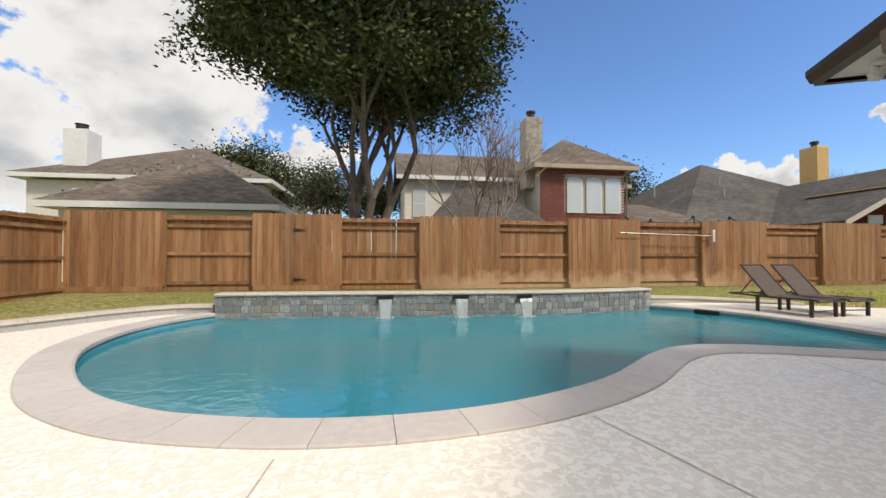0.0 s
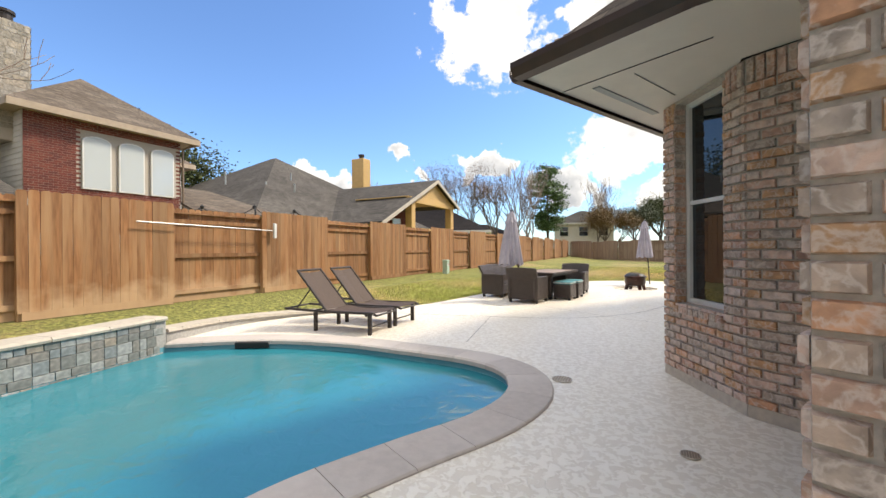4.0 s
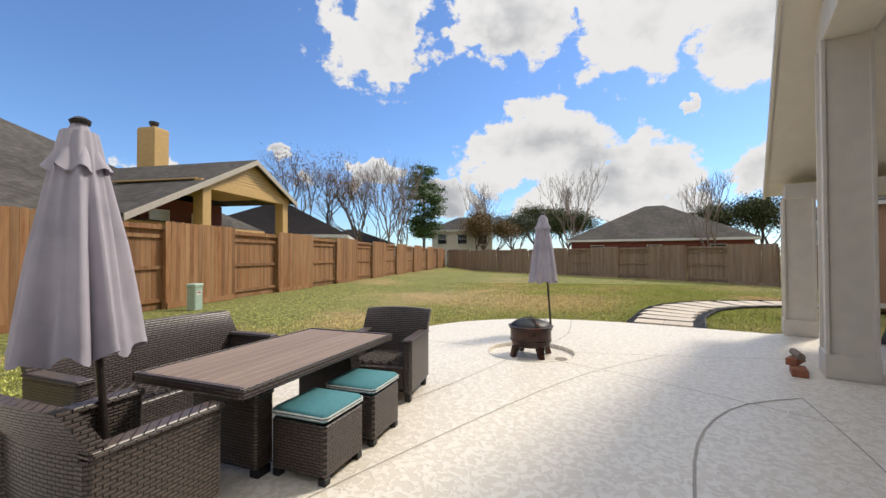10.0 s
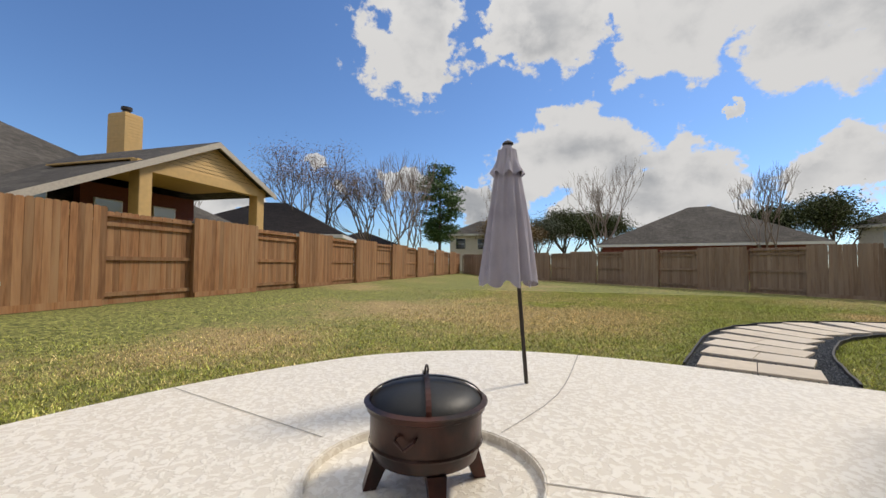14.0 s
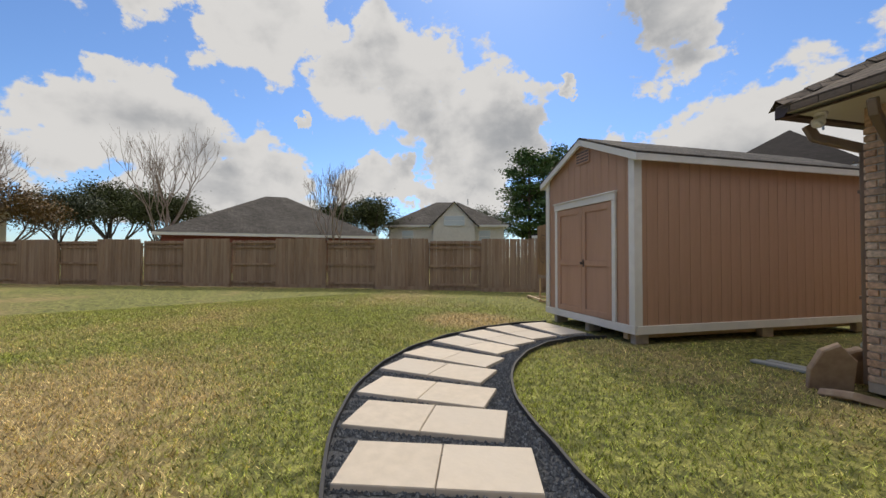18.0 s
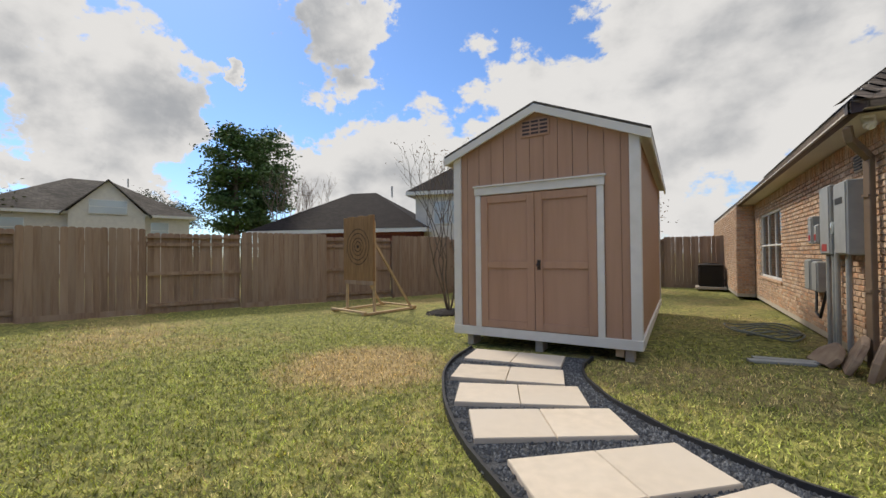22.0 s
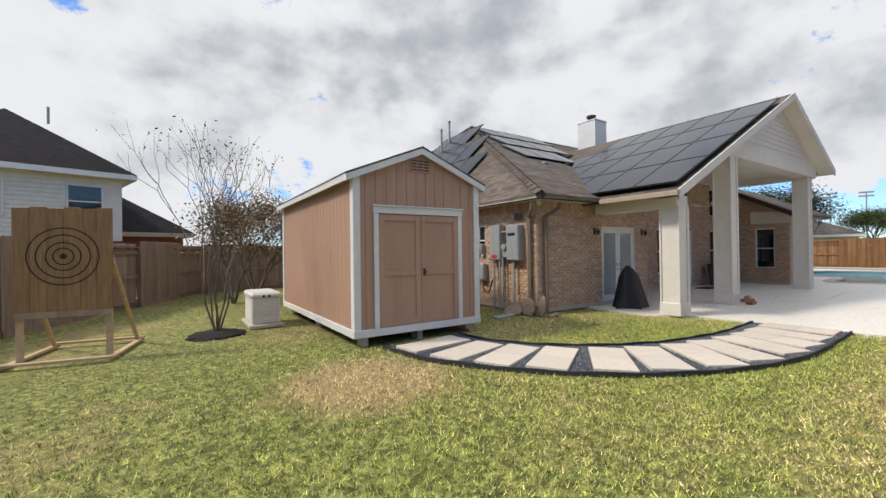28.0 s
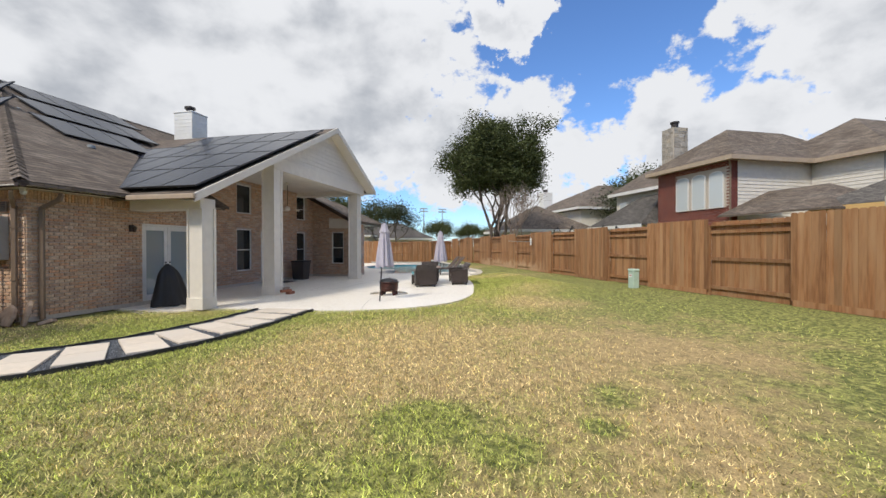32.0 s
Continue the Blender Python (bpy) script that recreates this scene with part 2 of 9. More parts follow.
# knocked-down spray coat: pale flat splats a few centimetres wide, proud of the slab
dk, dkl = DECK.node_tree.nodes, DECK.node_tree.links
dk_tc, dk_nz, dk_mr, dk_fine, dk_sum, dk_bp, dk_mx = (dk.new("ShaderNode" + q) for q in ("TexCoord", "TexNoise", "MapRange", "TexNoise", "Math", "Bump", "Mix"))
for q_, sc_, de_, di_ in ((dk_nz, 17.0, 6.0, 0.8), (dk_fine, 160.0, 3.0, 0.0)):
    q_.inputs["Scale"].default_value, q_.inputs["Detail"].default_value, q_.inputs["Distortion"].default_value = sc_, de_, di_
    dkl.new(dk_tc.outputs["Object"], q_.inputs["Vector"])
dk_mr.inputs["From Min"].default_value, dk_mr.inputs["From Max"].default_value = 0.47, 0.54
dkl.new(dk_nz.outputs["Fac"], dk_mr.inputs["Value"])
dk_sum.operation = "MULTIPLY_ADD"
dkl.new(dk_fine.outputs["Fac"], dk_sum.inputs[0])
dk_sum.inputs[1].default_value = 0.2
dkl.new(dk_mr.outputs[0], dk_sum.inputs[2])
dkl.new(dk_sum.outputs[0], dk_bp.inputs["Height"])
dk_bp.inputs["Strength"].default_value, dk_bp.inputs["Distance"].default_value = 0.6, 0.005
dkl.new(dk_bp.outputs[0], dk["Principled BSDF"].inputs["Normal"])
dk_mx.data_type = "RGBA"
dk_mx.inputs["B"].default_value = (0.89, 0.835, 0.735, 1)
dkl.new(dk_mr.outputs[0], dk_mx.inputs["Factor"])
dkl.new(dk["Principled BSDF"].inputs["Base Color"].links[0].from_socket, dk_mx.inputs["A"])
dkl.new(dk_mx.outputs["Result"], dk["Principled BSDF"].inputs["Base Color"])
COPING = mat("coping_stone", (0.50, 0.45, 0.415), (0.44, 0.395, 0.365), rough=0.75, scale=14, bump=0.25, rnd=0.05, stain=(0.54, 0.49, 0.455))
CAP = mat("cap_stone", (0.52, 0.47, 0.39), (0.44, 0.39, 0.33), rough=0.8, scale=18, bump=0.3, rnd=0.06)
TILE = ramp_mat("slate_tile", [(0.21, 0.22, 0.21), (0.30, 0.32, 0.31), (0.26, 0.25, 0.23), (0.36, 0.38, 0.38), (0.33, 0.29, 0.24), (0.24, 0.27, 0.28)], rough=0.6, scale=18)
GROUT = mat("grout", (0.42, 0.41, 0.39), rough=0.9, scale=30, bump=0.2)
PLASTER = mat("pool_plaster", (0.085, 0.29, 0.37), (0.065, 0.25, 0.33), rough=0.7, scale=3, bump=0.1, stain=(0.11, 0.33, 0.40))
STEPPLASTER = mat("step_plaster", (0.72, 0.80, 0.83), (0.62, 0.72, 0.77), rough=0.7, scale=4, bump=0.1)
BRICK = ramp_mat("tumbled_brick", [(0.50, 0.31, 0.235), (0.58, 0.41, 0.33), (0.42, 0.335, 0.275), (0.62, 0.49, 0.41), (0.55, 0.325, 0.18), (0.45, 0.37, 0.31), (0.63, 0.45, 0.36), (0.47, 0.36, 0.285), (0.57, 0.37, 0.275), (0.60, 0.33, 0.20)], rough=0.9, bump=0.9, scale=15)
BRICK2 = ramp_mat("tan_brick", [(0.58, 0.39, 0.26), (0.64, 0.46, 0.32), (0.50, 0.35, 0.25), (0.68, 0.52, 0.38), (0.60, 0.42, 0.29), (0.62, 0.38, 0.24)], rough=0.88, bump=0.4, scale=26)
# pale lime veins over the tumbled bricks
bk, bkl = BRICK.node_tree.nodes, BRICK.node_tree.links
bk_tc, bk_nz, bk_rp, bk_mx = (bk.new(k) for k in ("ShaderNodeTexCoord", "ShaderNodeTexNoise", "ShaderNodeValToRGB", "ShaderNodeMix"))
bk_nz.inputs["Scale"].default_value, bk_nz.inputs["Detail"].default_value, bk_nz.inputs["Distortion"].default_value = 17.0, 8.0, 0.4
for pos_, val_ in ((0.42, 0.0), (0.48, 0.5), (0.50, 0.5), (0.56, 0.0)):
    e_ = bk_rp.color_ramp.elements.new(pos_)
    e_.color = (val_, val_, val_, 1)
bk_rp.color_ramp.elements[0].color = bk_rp.color_ramp.elements[-1].color = (0, 0, 0, 1)
bk_mx.data_type = "RGBA"
bk_mx.inputs["B"].default_value = (0.70, 0.61, 0.54, 1)
bk_add = bk.new("ShaderNodeVectorMath")
bk_add.operation = "MULTIPLY_ADD"
bk_add.inputs[1].default_value = (41.0, 23.0, 61.0)
bkl.new(bk.new("ShaderNodeObjectInfo").outputs["Random"], bk_add.inputs[0])
bkl.new(bk_tc.outputs["Object"], bk_add.inputs[2])
bkl.new(bk_add.outputs[0], bk_nz.inputs["Vector"])
bkl.new(bk_nz.outputs["Fac"], bk_rp.inputs[0])
bkl.new(bk_rp.outputs[0], bk_mx.inputs["Factor"])
bkl.new(bk["Principled BSDF"].inputs["Base Color"].links[0].from_socket, bk_mx.inputs["A"])
bkl.new(bk_mx.outputs["Result"], bk["Principled BSDF"].inputs["Base Color"])
MORTAR = mat("mortar", (0.52, 0.46, 0.39), rough=0.95, scale=40, bump=0.3)
REDBRICK = ramp_mat("red_brick", [(0.20, 0.055, 0.04), (0.24, 0.07, 0.05), (0.17, 0.05, 0.04), (0.27, 0.085, 0.06)], rough=0.85, scale=20)
CEDAR = mat("cedar_picket", (0.31, 0.145, 0.058), (0.205, 0.09, 0.034), rough=0.78, scale=5, detail=8, bump=0.25, bscale=20, stretch=(6, 6, 0.5), rnd=0.24, stain=(0.34, 0.195, 0.095), sscale=0.9)
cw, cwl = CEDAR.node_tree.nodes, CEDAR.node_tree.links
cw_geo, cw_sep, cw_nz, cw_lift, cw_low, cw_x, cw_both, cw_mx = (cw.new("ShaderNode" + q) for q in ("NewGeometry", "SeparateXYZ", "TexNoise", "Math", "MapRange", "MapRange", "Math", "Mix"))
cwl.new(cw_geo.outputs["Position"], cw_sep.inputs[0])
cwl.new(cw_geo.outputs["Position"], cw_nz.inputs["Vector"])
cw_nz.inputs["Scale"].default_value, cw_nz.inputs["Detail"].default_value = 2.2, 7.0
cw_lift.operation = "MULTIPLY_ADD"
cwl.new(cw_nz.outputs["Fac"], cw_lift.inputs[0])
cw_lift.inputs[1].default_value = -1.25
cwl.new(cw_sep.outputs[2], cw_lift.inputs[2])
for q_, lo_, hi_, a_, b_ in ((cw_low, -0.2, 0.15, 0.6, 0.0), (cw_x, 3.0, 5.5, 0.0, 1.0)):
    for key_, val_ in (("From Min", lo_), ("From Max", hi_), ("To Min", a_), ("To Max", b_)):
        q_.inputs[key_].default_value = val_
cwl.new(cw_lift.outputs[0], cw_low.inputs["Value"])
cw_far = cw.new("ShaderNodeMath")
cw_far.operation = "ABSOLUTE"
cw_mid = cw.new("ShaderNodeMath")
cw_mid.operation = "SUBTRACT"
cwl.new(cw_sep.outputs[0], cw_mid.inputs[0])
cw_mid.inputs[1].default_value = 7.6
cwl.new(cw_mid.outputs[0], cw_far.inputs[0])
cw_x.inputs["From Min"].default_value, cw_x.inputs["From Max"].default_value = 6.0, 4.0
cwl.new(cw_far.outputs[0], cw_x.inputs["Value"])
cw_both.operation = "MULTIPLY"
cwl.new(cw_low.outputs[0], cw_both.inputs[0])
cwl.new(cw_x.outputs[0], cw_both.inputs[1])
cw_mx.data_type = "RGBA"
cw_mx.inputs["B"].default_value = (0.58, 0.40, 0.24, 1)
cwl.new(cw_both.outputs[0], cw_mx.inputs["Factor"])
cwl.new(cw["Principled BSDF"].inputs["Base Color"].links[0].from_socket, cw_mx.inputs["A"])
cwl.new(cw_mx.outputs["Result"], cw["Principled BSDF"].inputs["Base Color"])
CEDAR2 = mat("weathered_picket", (0.31, 0.21, 0.14), (0.235, 0.155, 0.105), rough=0.85, scale=5, detail=8, bump=0.25, bscale=20, stretch=(6, 6, 0.5), rnd=0.12, stain=(0.35, 0.26, 0.19), sscale=0.9)
SHINGLE = mat("roof_shingle", (0.155, 0.125, 0.10), (0.105, 0.085, 0.07), rough=0.92, scale=22, detail=6, bump=0.6, bscale=30, stretch=(1, 1, 2.2), stain=(0.175, 0.145, 0.12), sscale=0.8)
SHINGLE2 = mat("grey_shingle", (0.105, 0.095, 0.085), (0.065, 0.06, 0.056), rough=0.92, scale=18, bump=0.6, bscale=30, stain=(0.12, 0.11, 0.10), sscale=0.4)
DARKROOF = mat("dark_shingle", (0.026, 0.021, 0.022), (0.016, 0.014, 0.015), rough=0.9, scale=18, bump=0.5, bscale=30)


def add_courses(m, width, row):
    """Rows of shingle tabs: each tab a little lighter or darker, with a thin dark butt line."""
    n, l = m.node_tree.nodes, m.node_tree.links
    tc, sp, add, cmb, br, mx = (n.new("ShaderNode" + q) for q in ("TexCoord", "SeparateXYZ", "Math", "CombineXYZ", "TexBrick", "Mix"))
    l.new(tc.outputs["Object"], sp.inputs[0])
    l.new(sp.outputs[0], add.inputs[0])
    l.new(sp.outputs[1], add.inputs[1])
    l.new(add.outputs[0], cmb.inputs[0])
    l.new(sp.outputs[2], cmb.inputs[1])
    l.new(cmb.outputs[0], br.inputs["Vector"])
    for key, val in (("Scale", 1.0), ("Mortar Size", row * 0.10), ("Mortar Smooth", 0.3), ("Brick Width", width), ("Row Height", row), ("Bias", 0.0)):
        br.inputs[key].default_value = val
    br.inputs["Color1"].default_value, br.inputs["Color2"].default_value, br.inputs["Mortar"].default_value = (0.72, 0.72, 0.72, 1), (1.3, 1.28, 1.25, 1), (0.45, 0.45, 0.45, 1)
    mx.data_type, mx.blend_type = "RGBA", "MULTIPLY"
    mx.inputs["Factor"].default_value = 1.0
    p = n["Principled BSDF"]
    l.new(p.inputs["Base Color"].links[0].from_socket, mx.inputs["A"])
    l.new(br.outputs["Color"], mx.inputs["B"])
    l.new(mx.outputs["Result"], p.inputs["Base Color"])
    p.inputs["Specular IOR Level"].default_value = 0.2


for roof_mat_ in (SHINGLE, SHINGLE2, DARKROOF):
    add_courses(roof_mat_, 0.26, 0.075)
WHITE = mat("white_paint", (0.76, 0.75, 0.72), (0.69, 0.68, 0.65), rough=0.55, scale=6, bump=0.06, stain=(0.66, 0.65, 0.61), sscale=0.8)
CREAM = mat("cream_paint", (0.75, 0.70, 0.61), (0.69, 0.64, 0.56), rough=0.6, scale=5, bump=0.08, stain=(0.67, 0.62, 0.54), sscale=0.6)
DSPOUT = mat("downspout_paint", (0.205, 0.15, 0.105), (0.18, 0.13, 0.09), rough=0.45, scale=5, bump=0.03)
SHEDP = mat("shed_paint", (0.43, 0.258, 0.172), (0.39, 0.232, 0.153), rough=0.65, scale=4, detail=8, bump=0.2, bscale=30, stretch=(5, 5, 0.4), stain=(0.455, 0.28, 0.19), sscale=0.7)
YELLOW = mat("yellow_siding", (0.63, 0.41, 0.16), (0.57, 0.37, 0.145), rough=0.6, scale=5, bump=0.05)
SIDING = mat("white_siding", (0.70, 0.66, 0.58), (0.64, 0.60, 0.53), rough=0.6, scale=4, bump=0.05)
WICKER = mat("dark_wicker", (0.115, 0.085, 0.073), (0.075, 0.055, 0.048), rough=0.36, scale=30)
wk, wkl = WICKER.node_tree.nodes, WICKER.node_tree.links
wk_tc, wk_sep, wk_cmb, wk_br = (wk.new(k) for k in ("ShaderNodeTexCoord", "ShaderNodeSeparateXYZ", "ShaderNodeCombineXYZ", "ShaderNodeTexBrick"))
wk_add, wk_bp, wk_mx = wk.new("ShaderNodeMath"), wk.new("ShaderNodeBump"), wk.new("ShaderNodeMix")
wkl.new(wk_tc.outputs["Object"], wk_sep.inputs[0])
wkl.new(wk_sep.outputs[0], wk_add.inputs[0])
wkl.new(wk_sep.outputs[1], wk_add.inputs[1])
wkl.new(wk_add.outputs[0], wk_cmb.inputs[0])
wkl.new(wk_sep.outputs[2], wk_cmb.inputs[1])
wkl.new(wk_cmb.outputs[0], wk_br.inputs["Vector"])
for key_, val_ in (("Scale", 1.0), ("Mortar Size", 0.0055), ("Mortar Smooth", 0.9), ("Brick Width", 0.058), ("Row Height", 0.021)):
    wk_br.inputs[key_].default_value = val_
wkl.new(wk_br.outputs["Fac"], wk_bp.inputs["Height"])
wk_bp.invert = True
wk_bp.inputs["Strength"].default_value, wk_bp.inputs["Distance"].default_value = 1.0, 0.012
wkl.new(wk_bp.outputs[0], wk["Principled BSDF"].inputs["Normal"])
wk_mx.data_type = "RGBA"
wk_mx.inputs["B"].default_value = (0.008, 0.006, 0.005, 1)
wkl.new(wk_br.outputs["Fac"], wk_mx.inputs["Factor"])
wkl.new(wk["Principled BSDF"].inputs["Base Color"].links[0].from_socket, wk_mx.inputs["A"])
wkl.new(wk_mx.outputs["Result"], wk["Principled BSDF"].inputs["Base Color"])
TABLETOP = mat("plank_top", (0.30, 0.215, 0.165), (0.24, 0.17, 0.13), rough=0.55, scale=4, bump=0.15, stretch=(0.5, 8, 1), rnd=0.08)
TEAL = mat("teal_cushion", (0.075, 0.25, 0.285), (0.06, 0.215, 0.25), rough=0.85, scale=60, bump=0.25)
PIPING = mat("pale_piping", (0.62, 0.66, 0.64), rough=0.8, scale=40)
CANOPY = mat("lavender_canvas", (0.43, 0.405, 0.465), (0.36, 0.34, 0.40), rough=0.85, scale=7, bump=0.15, bscale=120, stain=(0.47, 0.44, 0.50), sscale=1.6)
BRONZE = mat("bronze_metal", (0.045, 0.035, 0.03), (0.03, 0.024, 0.021), rough=0.45, scale=20, bump=0.05, metal=0.3)
SLING = mat("brown_sling", (0.08, 0.05, 0.036), (0.065, 0.041, 0.03), rough=0.7, scale=90, bump=0.3)
RUST = mat("rusted_iron", (0.055, 0.022, 0.017), (0.02, 0.015, 0.014), rough=0.33, scale=6, detail=8, bump=0.25, metal=0.4, stain=(0.10, 0.03, 0.02), sscale=2.5)
BLACK = mat("black_plastic", (0.012, 0.012, 0.013), rough=0.5, scale=20, bump=0.1)
PAVER = mat("cream_paver", (0.64, 0.55, 0.44), (0.57, 0.49, 0.39), rough=0.8, scale=10, bump=0.2, rnd=0.05, stain=(0.60, 0.53, 0.44))
GRAVEL = ramp_mat("dark_gravel", [(0.06, 0.067, 0.08), (0.11, 0.12, 0.135), (0.19, 0.205, 0.22), (0.08, 0.088, 0.10)], rough=0.7, scale=60)
GRAVELBED = mat("gravel_bed", (0.075, 0.08, 0.09), (0.035, 0.038, 0.044), rough=0.9, scale=60, bump=0.8)
EDGING = mat("edging_rubber", (0.03, 0.03, 0.032), rough=0.7, scale=15, bump=0.1)
MULCH = mat("dark_mulch", (0.018, 0.014, 0.011), (0.009, 0.007, 0.006), rough=0.95, scale=40, bump=1.0)
BARK = mat("bark", (0.17, 0.135, 0.105), (0.10, 0.08, 0.062), rough=0.95, scale=12, bump=0.8, bscale=18, stretch=(1, 1, 0.3))
BARKPALE = mat("pale_bark", (0.30, 0.235, 0.19), (0.20, 0.155, 0.125), rough=0.9, scale=12, bump=0.4)
OAKLEAF = mat("oak_leaf", (0.05, 0.065, 0.021), (0.085, 0.098, 0.034), rough=0.75, scale=3, rnd=0.5, island=True, spec=0.25)
PINELEAF = mat("pine_needle", (0.06, 0.12, 0.032), (0.09, 0.16, 0.045), rough=0.6, scale=3, rnd=0.3, island=True)
AUTUMN = mat("autumn_leaf", (0.20, 0.105, 0.035), (0.12, 0.09, 0.03), rough=0.6, scale=3, rnd=0.35, island=True)
RUSSET = mat("russet_leaf", (0.30, 0.185, 0.125), (0.22, 0.145, 0.105), rough=0.7, scale=3, rnd=0.3, island=True)
HEDGE = mat("hedge_leaf", (0.06, 0.075, 0.028), (0.04, 0.055, 0.02), rough=0.6, scale=3, rnd=0.3, island=True)
PLY = mat("target_plywood", (0.36, 0.205, 0.085), (0.26, 0.14, 0.055), rough=0.75, scale=4, detail=8, bump=0.2, stretch=(6, 6, 0.6), rnd=0.12)
LUMBER = mat("pale_lumber", (0.55, 0.40, 0.24), (0.46, 0.33, 0.19), rough=0.75, scale=6, bump=0.15, stretch=(2, 2, 2))
INK = mat("target_ink", (0.03, 0.015, 0.01), rough=0.8, scale=20)
METERGREY = mat("meter_grey", (0.33, 0.35, 0.35), (0.29, 0.31, 0.31), rough=0.45, scale=8, bump=0.03)
GENWHITE = mat("generator_shell", (0.66, 0.635, 0.57), (0.60, 0.58, 0.52), rough=0.45, scale=6, bump=0.03)
BOXGREEN = mat("utility_green", (0.44, 0.56, 0.46), (0.38, 0.50, 0.41), rough=0.6, scale=8, bump=0.05)
PVC = mat("pvc_white", (0.78, 0.78, 0.76), rough=0.35, scale=8)
TERRA = mat("terracotta_block", (0.36, 0.14, 0.075), (0.29, 0.11, 0.06), rough=0.85, scale=20, bump=0.3)
STEEL = mat("steel", (0.45, 0.45, 0.44), rough=0.3, scale=10, metal=0.9)
SOLAR = mat("solar_cells", (0.014, 0.017, 0.030), (0.010, 0.012, 0.022), rough=0.16, scale=3, rnd=0.15)
SOLAR.node_tree.nodes["Principled BSDF"].inputs["Specular IOR Level"].default_value = 0.15
GUTTER = mat("gutter_brown", (0.062, 0.036, 0.026), (0.048, 0.029, 0.021), rough=0.4, scale=6, bump=0.03)
FASCIA = mat("fascia_tan", (0.42, 0.33, 0.24), (0.37, 0.29, 0.21), rough=0.55, scale=6, bump=0.04)
ROCK = mat("pale_rock", (0.40, 0.30, 0.21), (0.30, 0.21, 0.15), rough=0.9, scale=9, bump=0.5)
HOSE = mat("green_hose", (0.20, 0.23, 0.205), rough=0.4, scale=10)
STONECH = ramp_mat("chimney_stone", [(0.44, 0.40, 0.34), (0.52, 0.48, 0.42), (0.37, 0.34, 0.29), (0.48, 0.42, 0.34)], rough=0.9, scale=14)


def glass_mat(name, tint, rough=0.02):
    m = bpy.data.materials.new(name)
    m.use_nodes = True
    p = m.node_tree.nodes["Principled BSDF"]
    p.inputs["Base Color"].default_value = (*tint, 1)
    p.inputs["Roughness"].default_value = rough
    p.inputs["IOR"].default_value = 1.45
    p.inputs["Specular IOR Level"].default_value = 0.9
    return m, p


GLASS, gp = glass_mat("window_glass", (0.015, 0.018, 0.020))
PALEGLASS, gp2 = glass_mat("screened_glass", (0.50, 0.54, 0.55), 0.08)
DOORGLASS, gp3 = glass_mat("door_glass", (0.28, 0.33, 0.34), 0.03)

WATER, wp = glass_mat("pool_water", (0.026, 0.215, 0.27), 0.06)
wp.inputs["Transmission Weight"].default_value = 0.18
wp.inputs["IOR"].default_value = 1.22
wp.inputs["Specular IOR Level"].default_value = 0.12
wt = WATER.node_tree
w_tc = wt.nodes.new("ShaderNodeTexCoord")
w_nz = wt.nodes.new("ShaderNodeTexNoise")
w_nz.inputs["Scale"].default_value, w_nz.inputs["Detail"].default_value, w_nz.inputs["Distortion"].default_value = 5.5, 3.5, 0.8
w_bp = wt.nodes.new("ShaderNodeBump")
w_bp.inputs["Strength"].default_value, w_bp.inputs["Distance"].default_value = 0.28, 0.03
wt.links.new(w_tc.outputs["Object"], w_nz.inputs["Vector"])
wt.links.new(w_nz.outputs["Fac"], w_bp.inputs["Height"])
wt.links.new(w_bp.outputs[0], wp.inputs["Normal"])

FALLS, fp_ = glass_mat("falling_water", (0.80, 0.88, 0.90), 0.3)
fp_.inputs["Transmission Weight"].default_value = 0.68

# lawn: green turf with straw-coloured dry patches
LAWN = mat("lawn", (0.26, 0.255, 0.068), (0.088, 0.097, 0.021), rough=0.95, scale=15, detail=10, bump=1.0, bscale=90, stain=(0.31, 0.225, 0.10), sscale=0.26, mid=(0.40, 0.58))
BLADE = mat("grass_blade", (0.39, 0.41, 0.092), (0.27, 0.305, 0.055), rough=0.7, scale=1.5, stain=(0.54, 0.425, 0.20), sscale=0.26)
bn_, bl_ = BLADE.node_tree.nodes, BLADE.node_tree.links
b_geo, b_mr, b_hs = bn_.new("ShaderNodeNewGeometry"), bn_.new("ShaderNodeMapRange"), bn_.new("ShaderNodeHueSaturation")
b_mr.inputs["To Min"].default_value, b_mr.inputs["To Max"].default_value = 0.32, 1.95
bl_.new(b_geo.outputs["Random Per Island"], b_mr.inputs["Value"])
bl_.new(b_mr.outputs[0], b_hs.inputs["Value"])
bl_.new(bn_["Principled BSDF"].inputs["Base Color"].links[0].from_socket, b_hs.inputs["Color"])
bl_.new(b_hs.outputs[0], bn_["Principled BSDF"].inputs["Base Color"])



